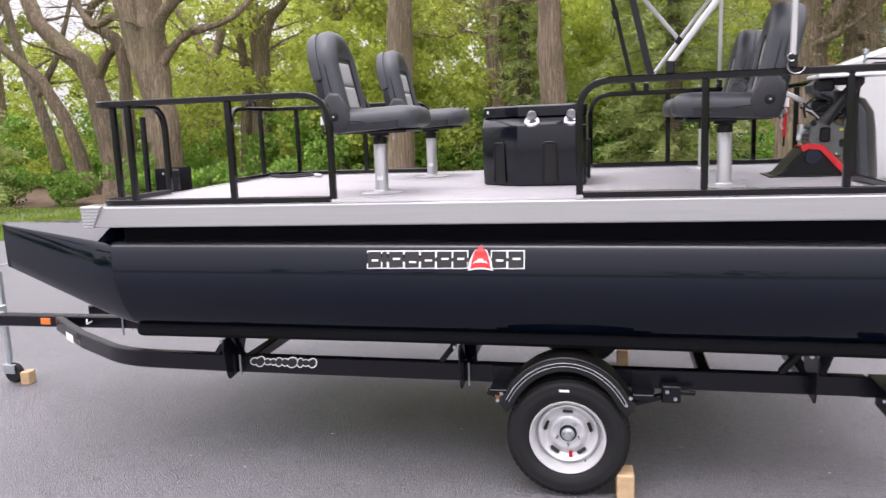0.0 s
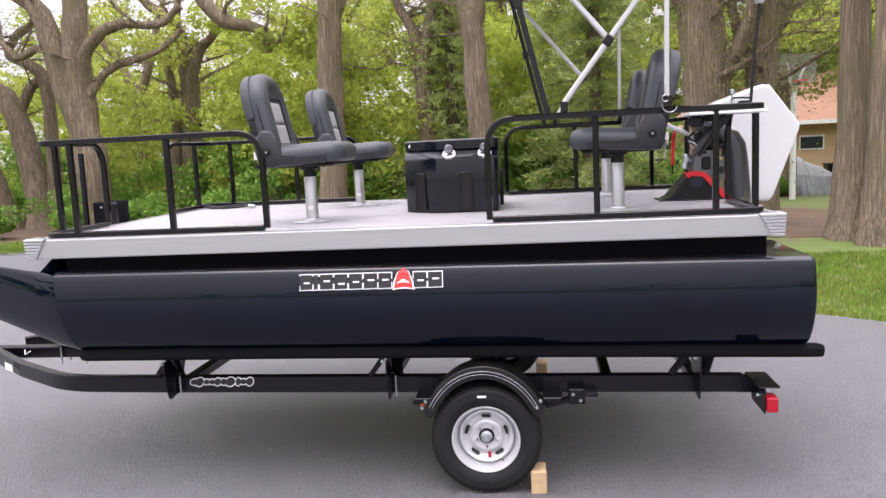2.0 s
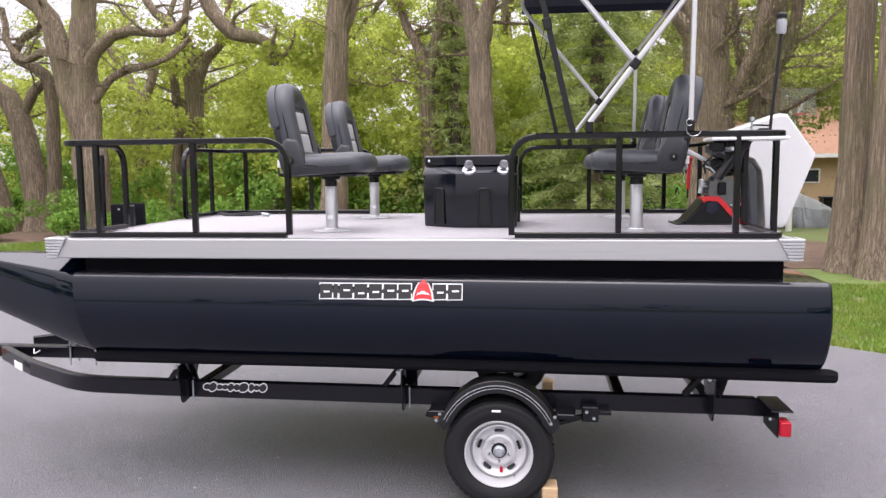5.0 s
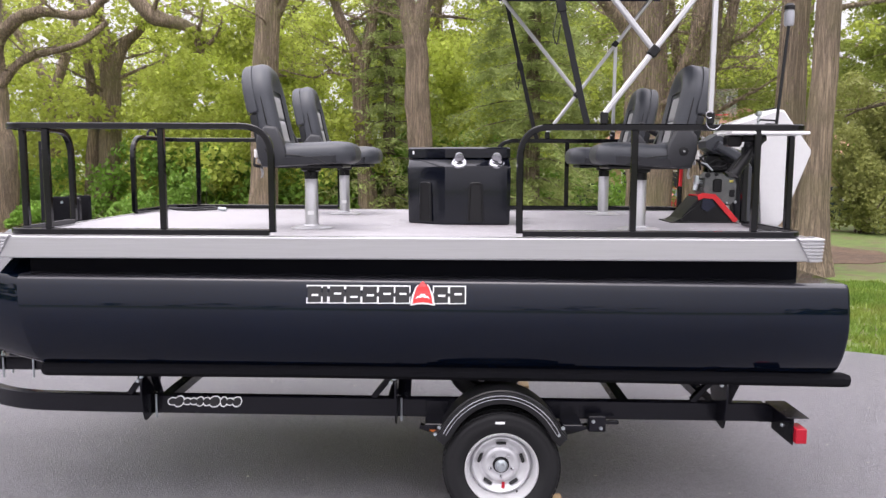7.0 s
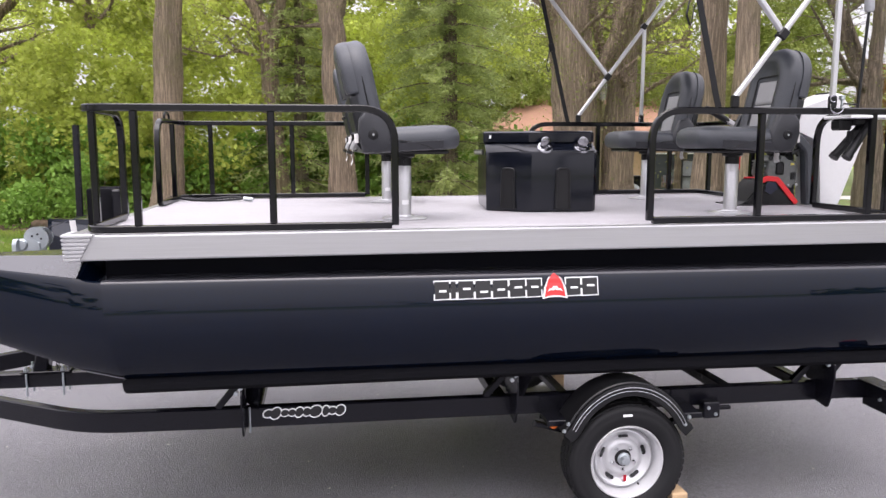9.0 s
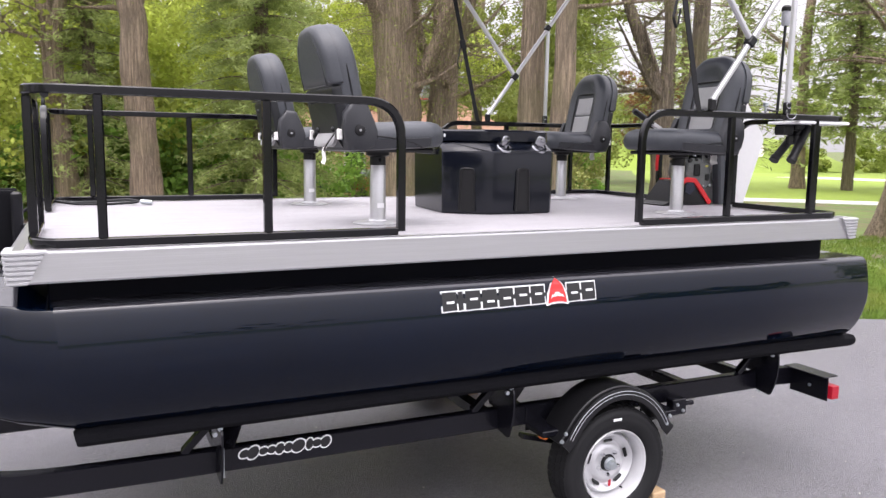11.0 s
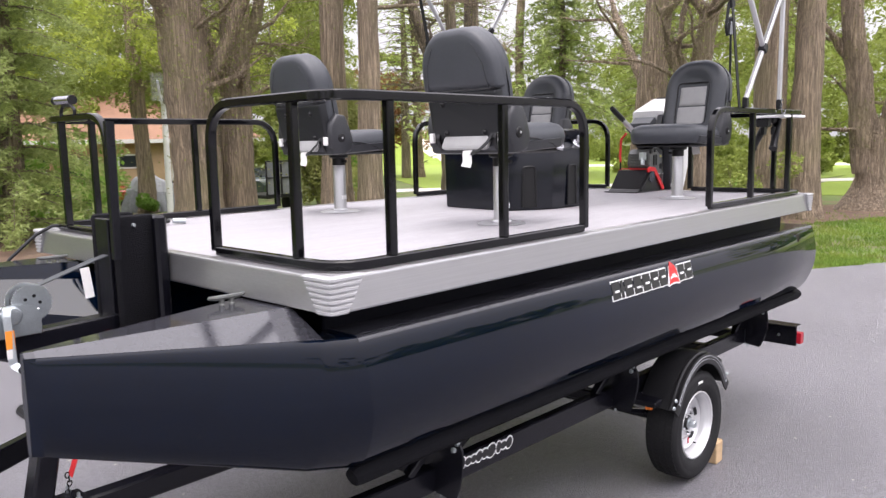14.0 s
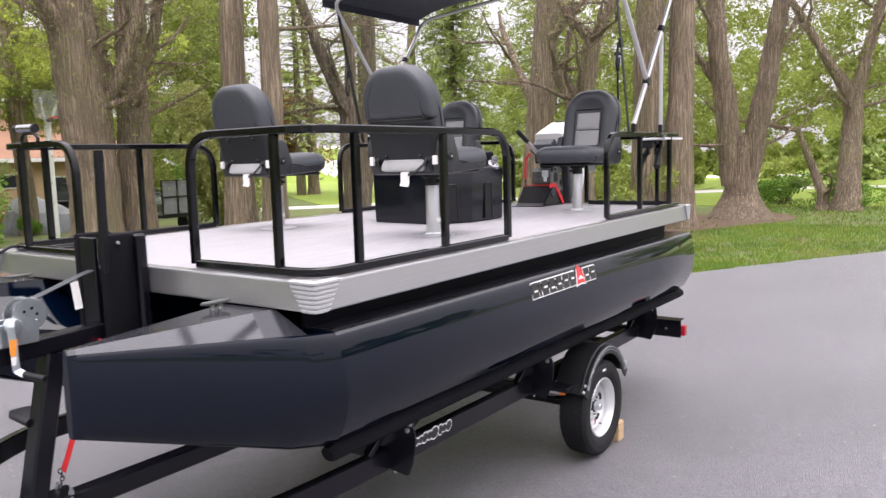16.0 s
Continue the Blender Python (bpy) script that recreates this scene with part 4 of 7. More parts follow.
SL = "charcoal and grey vinyl fold-down chair on aluminium pedestal"
seat = seat_at(pose(-1.085, 4.128, DECK, 0, 0, 1), SL + ", facing aft")
copy_thing(seat, pose(-1.075, 5.345, DECK, 0, 0, 1))
seat3 = copy_thing(seat, pose(0.725, 4.14, DECK, 0, 0, 177))
tagged(seat3, SL + ", facing the bow")
seat4 = copy_thing(seat, pose(0.765, 5.37, DECK, 0, 0, 178))
tagged(seat4, SL + ", facing the bow")

# ---- the moulded tank box ----
tank = thing("livewell_box", (-0.25, 4.7, DECK), "glossy navy-black moulded livewell box with two chrome caps", "livewell")
BX = [(-0.56, 4.50), (-0.375, 4.37), (-0.35, 4.352), (0.01, 4.345), (0.032, 4.365), (0.035, 4.62), (0.02, 5.02), (0.0, 5.04), (-0.50, 5.04), (-0.52, 5.02), (-0.575, 4.52)]
cx, cy = -0.26, 4.70


def box_ring(z, k, front=0.0):
    return [Vector((cx + (x - cx) * k, cy + (y - cy) * k + (front if y < 4.55 else 0), z)) for x, y in BX]


bm = loft([box_ring(DECK + 0.002, 0.965), box_ring(DECK + 0.01, 0.985), box_ring(1.62, 0.995), box_ring(1.785, 1.0), box_ring(1.795, 0.992), box_ring(1.838, 0.985, 0.062), box_ring(1.842, 0.975, 0.066)])
tub = part("tub", bm, M_BOX, tank, "", 30)
lid = loft([box_ring(1.843, 0.99, 0.075), box_ring(1.848, 1.005, 0.07), box_ring(1.90, 1.003, 0.07), box_ring(1.909, 0.985, 0.078), box_ring(1.911, 0.95, 0.09)])
part("lid", lid, M_BOX, tank, "flat moulded lid", 30)


def on_front(a, b, s, up, out=0.0):
    """A place on the front faces: s along from a to b, at a height."""
    a, b = Vector((*a, 0)), Vector((*b, 0))
    d = (b - a).normalized()
    n = Vector((d.y, -d.x, 0))
    p = a.lerp(b, s) + n * out
    return Vector((p.x, p.y, up)), d, n


def slot(a, b, s, w=0.075, z0=1.475, z1=1.70):
    """A tall arched groove: a dark raised bead round a shallow pocket."""
    p, d, n = on_front(a, b, s, 0)
    pts = []
    for u, z in ((-w / 2 - 0.003, z0), (-w / 2 + 0.003, z1), (w / 2 - 0.003, z1), (w / 2 + 0.003, z0)):
        pts.append(p + d * u + n * 0.003 + Vector((0, 0, z)))
    part("slot_bead", sweep(fillet(pts, 0.02, 5), square(0.012, 0.012, 0.3), up=n), M_BLACK, tub)
    q = [p + d * u + n * 0.0035 + Vector((0, 0, z)) for u, z in ((-w / 2 - 0.004, z0), (w / 2 + 0.004, z0), (w / 2 - 0.008, z1 - 0.008), (-w / 2 + 0.008, z1 - 0.008))]
    bm = bmesh.new()
    loft([[v - n * 0.012 for v in q], q], bm)
    part("slot_pocket", bm, M_BLACK, tub, smooth=0)


slot((-0.56, 4.50), (-0.375, 4.37), 0.52)
slot((-0.35, 4.352), (0.01, 4.345), 0.50)
slot((0.035, 4.42), (0.035, 4.90), 0.5)
edge = [on_front((-0.56, 4.50), (-0.375, 4.37), 0.12, 1.836, -0.055)[0], on_front((-0.56, 4.50), (-0.375, 4.37), 0.98, 1.797, 0.0)[0], on_front((-0.35, 4.352), (0.01, 4.345), 0.5, 1.797, 0.0)[0], on_front((-0.35, 4.352), (0.01, 4.345), 1.0, 1.797, 0.0)[0]]
part("bead", sweep(edge, ring(0.0035, 6)), M_BOX, tub)
for x, spin in ((-0.268, 20), (-0.05, -15)):
    b = Matrix.Translation((x, 4.378, 1.818)) @ Matrix.Rotation(radians(40), 4, "X")
    cap = part("cap_ring", lathe([(0, 0.003), (0.028, 0.003), (0.030, 0.008), (0.040, 0.007), (0.045, 0.002), (0.046, -0.004)], b, 32), M_DARK_CHROME, tub, "chrome deck fitting")
    lidm = b @ Matrix.Translation((0, 0.012, 0.030)) @ Matrix.Rotation(radians(spin), 4, "Z") @ Matrix.Rotation(radians(64), 4, "X")
    part("cap_lid", lathe([(0, 0.006), (0.024, 0.006), (0.029, 0.003), (0.029, -0.003), (0.0, -0.003)], lidm, 28), M_DARK_CHROME, cap, "flipped-up chrome lid")
part("badge", blk((-0.5785, 4.60, 1.775), (-0.5695, 4.86, 1.805), 0.002), M_DECAL_BLACK, tank)
part("badge_bar", blk((-0.5805, 4.63, 1.782), (-0.5780, 4.83, 1.797), 0.001), M_STEEL, tank, "dull silver emblem bars")
part("sticker", blk((-0.548, 4.553, 1.868), (-0.535, 4.557, 1.886), 0.001), M_WHITE, tank)

# ---- the motor at the stern ----
MY0, MY1 = 4.57, 4.83
motor = thing("outboard_motor", (1.42, 4.70, DECK), "grey surface-drive engine under a white wedge cowl with red strap", "motor")
CP = [(x + 0.034, z) for x, z in ((1.31, 2.045), (1.38, 2.072), (1.605, 2.148), (1.648, 2.142), (1.822, 1.905), (1.822, 1.876), (1.668, 1.458), (1.645, 1.435), (1.535, 1.435), (1.515, 1.70), (1.50, 1.80), (1.455, 1.872), (1.375, 1.905), (1.31, 1.925))]
ca = Vector((1.614, 1.83))


def cowl_ring(y, k):
    return [Vector((ca.x + (x - ca.x) * k, y, ca.y + (z - ca.y) * k)) for x, z in CP]


cowl = part("cowl", loft([cowl_ring(MY0, 0.945), cowl_ring(MY0 + 0.006, 0.975), cowl_ring(MY0 + 0.022, 0.995), cowl_ring(MY0 + 0.04, 1.0), cowl_ring(MY1 - 0.03, 1.0), cowl_ring(MY1 - 0.006, 0.975), cowl_ring(MY1, 0.94)]), M_COWL, motor, "glossy white wedge cowl", 30)
part("cowl_latch", blk((1.634, MY0 + 0.05, 2.146), (1.674, MY1 - 0.05, 2.156), 0.003), M_BLACK, cowl, "thin black latch on the cowl's ridge")
part("cowl_seam", sweep([(1.682, MY0 + 0.0195, 2.10), (1.534, MY0 + 0.0195, 2.045), (1.374, MY0 + 0.0195, 1.99)], ring(0.0022, 6)), M_TARP, cowl)
for y in (MY0 + 0.028, MY1 - 0.028):
    part("arch", sweep(fillet([(1.29, y, 1.930), (1.40, y, 1.872), (1.475, y, 1.80), (1.502, y, 1.462)], 0.09), square(0.055, 0.075, 0.2), up=(0, 1, 0)), M_SEAT, motor, "dark grey moulded arch")
under = bmesh.new()
loft([[Vector((x, y, z)) for x, z in ((1.235, 1.955), (1.31, 2.0), (1.40, 1.925), (1.39, 1.868), (1.29, 1.88), (1.24, 1.915))] for y in (MY0 + 0.05, MY0 + 0.06, MY1 - 0.06, MY1 - 0.05)], under)
part("cowl_underside", under, M_SEAT, motor, "dark grey moulded underside", 20)
# engine: a cast case with a dark recess, ribs, covers and pipes
EY = 4.615
case = [(1.225, 1.66), (1.24, 1.735), (1.275, 1.765), (1.34, 1.765), (1.37, 1.74), (1.425, 1.728), (1.438, 1.69), (1.432, 1.60), (1.40, 1.562), (1.355, 1.565), (1.335, 1.60), (1.27, 1.615), (1.235, 1.63)]
eng = bmesh.new()
loft([[Vector((1.33 + (x - 1.33) * k, y, 1.67 + (z - 1.67) * k)) for x, z in case] for y, k in ((EY, 0.93), (EY + 0.006, 0.98), (EY + 0.02, 1.0), (EY + 0.16, 1.0), (EY + 0.18, 0.95))], eng)
eng = part("engine", eng, M_ENGINE, motor, "grey cast engine case", 25)
part("recess", blk((1.285, EY - 0.004, 1.645), (1.338, EY + 0.004, 1.725), 0.008), M_BLACK, eng)
part("recess", blk((1.385, EY - 0.003, 1.615), (1.42, EY + 0.004, 1.66), 0.006), M_BLACK, eng)
part("label_plate", blk((1.384, EY - 0.004, 1.704), (1.408, EY + 0.002, 1.718), 0.002), M_YELLOW, eng, "yellow warning label")
for k in range(5):
    part("fin", blk((1.212, EY + 0.02, 1.645 + 0.020 * k), (1.232, EY + 0.15, 1.653 + 0.020 * k), 0.001), M_ENGINE, eng)
for x, z, r in ((1.252, 1.748, 0.018), (1.305, 1.752, 0.012), (1.425, 1.585, 0.010), (1.372, 1.58, 0.008)):
    part("bolt", lathe([(0, 0.012), (r * 0.8, 0.011), (r, 0.0)], Matrix.Translation((x, EY + 0.003, z)) @ Matrix.Rotation(radians(90), 4, "X"), 12), M_ZINC if r < 0.011 else M_BLACK, eng)
part("exhaust", sweep(fillet([(1.235, EY + 0.04, 1.70), (1.195, EY + 0.035, 1.715), (1.185, EY + 0.03, 1.655)], 0.03), ring(0.015, 10)), M_ZINC, eng, "zinc exhaust elbow")
part("exhaust_bracket", blk((1.18, EY + 0.01, 1.69), (1.205, EY + 0.06, 1.745), 0.004), M_ZINC, eng)
part("drive_head", lathe([(0, 0.075), (0.035, 0.075), (0.055, 0.06), (0.062, 0.0), (0.05, -0.012), (0, -0.012)], Matrix.Translation((1.345, 4.71, 1.775)), 24), M_BLACK, motor)
part("air_box", blk((1.255, 4.66, 1.80), (1.335, 4.78, 1.875), 0.012), M_BLACK, motor)
# throttle cables and linkage over the case
for pts in (((1.20, 4.64, 1.86), (1.26, 4.62, 1.80), (1.33, 4.61, 1.80), (1.42, 4.62, 1.84)), ((1.19, 4.66, 1.84), (1.27, 4.63, 1.785), (1.36, 4.62, 1.79), (1.44, 4.64, 1.80)), ((1.24, 4.63, 1.80), (1.30, 4.60, 1.845), (1.38, 4.60, 1.82), (1.43, 4.62, 1.76)), ((1.22, 4.66, 1.78), (1.20, 4.64, 1.84), (1.25, 4.63, 1.885))):
    part("cable", sweep(fillet(pts, 0.04), ring(0.006, 8)), M_BLACK, motor)
part("throttle_lever", sweep([(1.275, 4.60, 1.775), (1.235, 4.60, 1.815), (1.205, 4.605, 1.825)], square(0.018, 0.008)), M_ZINC, motor, "zinc throttle lever")
part("fuel_bulb", rod((1.375, 4.602, 1.775), (1.425, 4.602, 1.80), 0.014, 12), M_BLACK, motor)
# mounting stand with a red strap over its ridge
wedge = bmesh.new()
loft([[Vector((x, y, z)) for x, z in ((1.055, DECK + 0.006), (1.095, DECK + 0.026), (1.205, 1.612), (1.295, 1.612), (1.425, DECK + 0.006))] for y in (4.615, 4.625, 4.845, 4.855)], wedge)
mount = part("mount", wedge, M_BLACK, motor, "black wedge mounting stand", 20)
part("foot_plate", blk((1.03, 4.60, DECK + 0.0015), (1.44, 4.87, DECK + 0.008), 0.002), M_BLACK, mount)
part("gusset", sweep([(1.10, 4.612, DECK + 0.02), (1.215, 4.612, 1.585)], square(0.012, 0.03), up=(0, 1, 0)), M_BLACK, mount)
flap = [(1.225, 1.60), (1.285, 1.605), (1.30, 1.56), (1.255, 1.525), (1.215, 1.545)]
part("pad", loft([[Vector((x, y, z)) for x, z in flap] for y in (4.604, 4.613)]), M_CANVAS, mount, smooth=0)
part("red_strap", sweep([(1.195, 4.609, 1.610), (1.225, 4.608, 1.624), (1.292, 4.608, 1.618), (1.318, 4.608, 1.592), (1.432, 4.608, DECK + 0.012)], square(0.012, 0.032, 0.15), up=(0, 0, 1)), M_STRAP_RED, motor, "bright red webbing strap")
part("red_strap", sweep([(1.23, 4.605, 1.616), (1.232, 4.62, 1.622), (1.234, 4.85, 1.622), (1.23, 4.866, 1.60)], square(0.04, 0.006, 0.1)), M_STRAP_RED, motor, "bright red webbing strap")
# tiller, from the engine forward over the deck
part("tiller_arm", sweep([(1.29, 4.72, 1.825), (1.21, 4.715, 1.875), (0.985, 4.70, 1.985)], square(0.032, 0.026)), M_STEEL, motor, "silver tiller arm")
grip = part("tiller_grip", sweep([(1.0, 4.70, 1.978), (0.97, 4.70, 1.993), (0.86, 4.70, 2.050), (0.845, 4.70, 2.058)], ring(0.019, 14), sizes=[0.9, 1.05, 1.0, 0.8]), M_BLACK, motor, "black rubber tiller grip")
part("lanyard", sweep(fillet([(1.15, 4.76, 1.885), (1.145, 4.80, 1.84), (1.142, 4.805, 1.72), (1.14, 4.80, 1.675)], 0.03), square(0.020, 0.012)), M_STRAP_RED, motor, "red safety lanyard")
part("lanyard_clip", sweep([(1.14, 4.80, 1.68), (1.138, 4.80, 1.62)], ring(0.006, 8)), M_BLACK, motor)

# ---- fittings on the stern rails ----
plate = single("rod_holder_plate", blk((1.02, 3.59, 1.956), (1.395, 3.80, 1.971), 0.004), M_WHITE, "white board under the stern rail carrying rod holders", "shelf")
holders = thing("rod_holder", (1.12, 3.72, 1.93), "black twin tube rod holder under the white board", "rod holder")
part("bracket", blk((1.045, 3.70, 1.900), (1.115, 3.78, 1.955), 0.010), M_BLACK, holders)
part("hanger", blk((1.115, 3.69, 1.925), (1.23, 3.79, 1.955), 0.006), M_BLACK, holders)
for y0, y1, dx in ((3.672, 3.695, 0.0), (3.812, 3.77, 0.03)):
    tube = part("tube", rod((1.075 + dx, y0, 1.772), (1.205 + dx, y1, 1.945), 0.0225, 18), M_BLACK, holders)
    part("flare", rod((1.068 + dx, y0 - 0.001, 1.763), (1.082 + dx, y0, 1.781), 0.0255, 18), M_BLACK, tube)
    part("bracket_arm", blk((1.11 + dx, y1 - 0.012, 1.85), (1.16 + dx, y1 + 0.012, 1.90), 0.005), M_BLACK, holders)
lamp = thing("anchor_light_pole", (1.45, 4.12, 1.97), "thin black pole with a clear all-round lamp on top", "boat light")
part("pole", rod((1.445, 4.12, 1.985), (1.50, 4.15, 2.56), 0.0085, 10), M_BLACK, lamp)
part("clamp_arm", sweep(fillet([(1.385, 4.12, 2.0), (1.385, 4.12, 2.03), (1.443, 4.12, 2.03), (1.443, 4.12, 1.99)], 0.012), square(0.016, 0.012)), M_BLACK, lamp)
part("hook", sweep(fillet([(1.445, 4.12, 2.05), (1.36, 4.118, 2.055), (1.345, 4.118, 2.04)], 0.012), ring(0.005, 8)), M_BLACK, lamp)
part("stem", lathe([(0, 0.0), (0.007, 0.0), (0.007, 0.07), (0.016, 0.075), (0.016, 0.095), (0, 0.10)], Matrix.Translation((1.35, 4.12, 2.002)), 12), M_ZINC, lamp)
part("socket", lathe([(0, 0.0), (0.02, 0.0), (0.02, 0.03), (0.012, 0.045), (0, 0.045)], Matrix.Translation((1.444, 4.12, 1.984)), 14), M_BLACK, lamp)
part("lamp_head", lathe([(0, 0.0), (0.02, 0.0), (0.026, 0.01), (0.026, 0.075), (0.018, 0.085), (0, 0.09)], Matrix.Translation((1.50, 4.15, 2.555)), 18), M_TARP, lamp, "grey translucent lamp head")
part("lamp_cap", lathe([(0, 0.0), (0.028, 0.0), (0.028, 0.02), (0.018, 0.032), (0, 0.034)], Matrix.Translation((1.50, 4.15, 2.64)), 18), M_BLACK, lamp)
nav = thing("bow_light", (-2.49, 5.50, 1.99), "small chrome navigation light on a bracket on the bow rail", "boat light")
part("bracket", sweep(fillet([(-2.505, 5.44, 1.99), (-2.505, 5.43, 2.025), (-2.505, 5.47, 2.046), (-2.505, 5.56, 2.046), (-2.505, 5.59, 2.02), (-2.505, 5.585, 1.99)], 0.02), ring(0.008, 8)), M_BLACK, nav)
part("lamp_body", rod((-2.498, 5.475, 2.070), (-2.522, 5.575, 2.070), 0.0205, 18), M_DARK_CHROME, nav, "chrome lamp body")
part("end_cap", rod((-2.496, 5.463, 2.070), (-2.498, 5.475, 2.070), 0.0212, 18), M_BLACK, nav)
part("lens", rod((-2.522, 5.575, 2.070), (-2.527, 5.595, 2.070), 0.0195, 18), M_BLACK, nav, "dark lens")
cable = sweep(fillet([(-2.40, 5.66, DECK + 0.012), (-2.25, 5.58, DECK + 0.02), (-2.1, 5.62, DECK + 0.03), (-2.02, 5.52, DECK + 0.02), (-2.2, 5.50, DECK + 0.012), (-2.36, 5.55, DECK + 0.012), (-2.45, 5.62, DECK + 0.02)], 0.06), ring(0.008, 8))
coil = thing("lamp_cable", (-2.2, 5.58, DECK), "black lamp cable lying in a loose loop on the deck", "cable")
part("cord", cable, M_BLACK, coil)
part("tail", sweep(fillet([(-2.36, 5.66, DECK + 0.012), (-2.46, 5.72, DECK + 0.016), (-2.53, 5.745, DECK + 0.03), (-2.61, 5.752, DECK - 0.01), (-2.73, 5.755, DECK - 0.11), (-2.80, 5.75, DECK - 0.20), (-2.82, 5.74, DECK - 0.30)], 0.05), ring(0.008, 8)), M_BLACK, coil)
part("plug", rod((-2.03, 5.52, DECK + 0.022), (-1.97, 5.50, DECK + 0.016), 0.014, 12), M_ZINC, coil)

# ---- bimini ----
bim = thing("bimini_top", (0.7, YC, 1.99), "navy canvas bimini top on a silver folding bow", "canopy")
YA, YB = 3.588, 2 * YC - 3.588
TOP = 3.10


def bow(x0, z0, x1):
    pts = [(x0, YA, z0), (x1, YA, TOP - 0.02), (x1 + 0.03, YC, TOP + 0.10), (x1, YB, TOP - 0.02), (x0, YB, z0)]
    return sweep(fillet(pts, [0.12, 0.3, 0.12], 8), square(0.027, 0.027, 0.25), up=(1, 0, 0))


part("main_bow", bow(0.415, 2.05, 1.20), M_STEEL, bim, "silver square-tube bow")
part("front_bow", bow(0.640, 2.345, 0.035), M_STEEL, bim, "silver square-tube bow")
for y in (YA, YB):
    part("rear_leg", sweep([(0.915, y, 2.055), (0.920, y, 2.715)], square(0.024)), M_STEEL, bim)
    part("clamp", blk((-0.026, -0.022, -0.022), (0.026, 0.022, 0.022), 0.006, Matrix.Translation((0.637, y, 2.34)) @ Matrix.Rotation(radians(-53), 4, "Y")), M_BLACK, bim)
    part("clamp", blk((-0.022, -0.02, -0.02), (0.022, 0.02, 0.02), 0.006, Matrix.Translation((0.915, y, 2.715)) @ Matrix.Rotation(radians(-54), 4, "Y")), M_BLACK, bim)
    for x in (0.415, 0.915):
        part("hinge_foot", blk((x - 0.018, y - 0.014, 2.003), (x + 0.018, y + 0.014, 2.06), 0.005), M_BLACK, bim)
    part("strap", sweep([(0.335, y, 2.002), (0.318, y, 2.06), (0.205, y, 2.54), (0.085, y, 3.05)], square(0.004, 0.030, 0.1), up=(1, 0, 0)), M_BLACK, bim, "black webbing strap")
    part("strap_tail", sweep(fillet([(0.19, y + 0.012, 2.55), (0.165, y + 0.015, 2.42), (0.185, y + 0.012, 2.36), (0.20, y + 0.01, 2.46)], 0.03), square(0.003, 0.016, 0.1), up=(0, 1, 0)), M_BLACK, bim)
    part("buckle", blk((-0.022, -0.008, -0.03), (0.022, 0.008, 0.03), 0.004, Matrix.Translation((0.20, y, 2.55)) @ Matrix.Rotation(radians(-13), 4, "Y")), M_BLACK, bim)
    loop = [(0.925 + 0.036 * math.cos(a), y - 0.024, 2.012 + 0.036 * math.sin(a)) for a in np.linspace(-3.4, -0.2, 14)]
    part("pull_ring", sweep(loop, ring(0.0028, 6)), M_DARK_CHROME, bim)
    loop = [(0.905 + 0.016 * math.cos(a), y - 0.022, 2.045 + 0.016 * math.sin(a)) for a in np.linspace(0.4, 5.4, 12)]
    part("pull_ring", sweep(loop, ring(0.0028, 6)), M_DARK_CHROME, bim)
bmc = bmesh.new()
nx, ny = 10, 16
rows = []
for i in range(nx + 1):
    u = i / nx
    row = []
    for j in range(ny + 1):
        v = j / ny
        y = YA - 0.06 + v * (YB - YA + 0.16)
        z = TOP + 0.005 + 0.10 * (1 - (2 * v - 1) ** 4) ** 0.8 - 0.035 * math.sin(math.pi * u) * math.sin(math.pi * v)
        row.append(bmc.verts.new((0.03 + 1.24 * u, y, z)))
    rows.append(row)
for a, b in zip(rows, rows[1:]):
    for j in range(ny):
        bmc.faces.new((a[j], a[j + 1], b[j + 1], b[j]))
bmesh.ops.solidify(bmc, geom=bmc.faces[:], thickness=0.006)
part("canvas", bmc, M_CANVAS, bim, "navy canvas", 50)
for y in (YA - 0.062, YB + 0.098):
    part("valance", blk((0.03, y, TOP - 0.05), (1.27, y + 0.004, TOP + 0.012), 0.001), M_CANVAS, bim)

# ---- the trailer ----
trailer = thing("boat_trailer", (-0.5, YC, 0.5), "black steel single-axle boat trailer with silver wheels", "trailer")
FZ = 0.545                       # height of the middle of the side rails


def side_rail(mirrored):
    s = lambda x, y: (x, side(y, mirrored), FZ + settle(x))
    path = fillet([s(1.335, 3.84), s(-2.05, 3.84), s(-2.62, 3.86), s(-3.14, 4.18), s(-3.62, 4.56)], [0.5, 0.7, 0.4], 9)
    part("side_rail", sweep(path, square(0.05, 0.10, 0.12)), M_FRAME, trailer, "", 30)


side_rail(False)
side_rail(True)
YT = 4.62
tongue = part("tongue", sweep([(-4.18, YT, FZ + 0.005), (-1.80, YT, FZ + 0.005)], square(0.075, 0.085, 0.12)), M_FRAME, trailer)
part("tongue_reflector", blk((-3.79, YT - 0.044, FZ - 0.018), (-3.71, YT - 0.038, FZ + 0.03), 0.004), M_AMBER, tongue, "amber reflector")
part("data_plate", sweep([(-3.34, 4.268, FZ), (-3.22, 4.178, FZ)], square(0.003, 0.05, 0.05)), M_PAPER, trailer, "white data sticker")
for x in (-1.85, -0.62, 0.62, 1.10):
    part("crossmember", blk((x - 0.03, 3.866, FZ - 0.03 + settle(x)), (x + 0.03, side(3.866, True), FZ + 0.03 + settle(x)), 0.006), M_FRAME, trailer)
part("axle", blk((-0.075, 3.83, 0.255), (-0.015, side(3.83, True), 0.31), 0.008), M_FRAME, trailer)


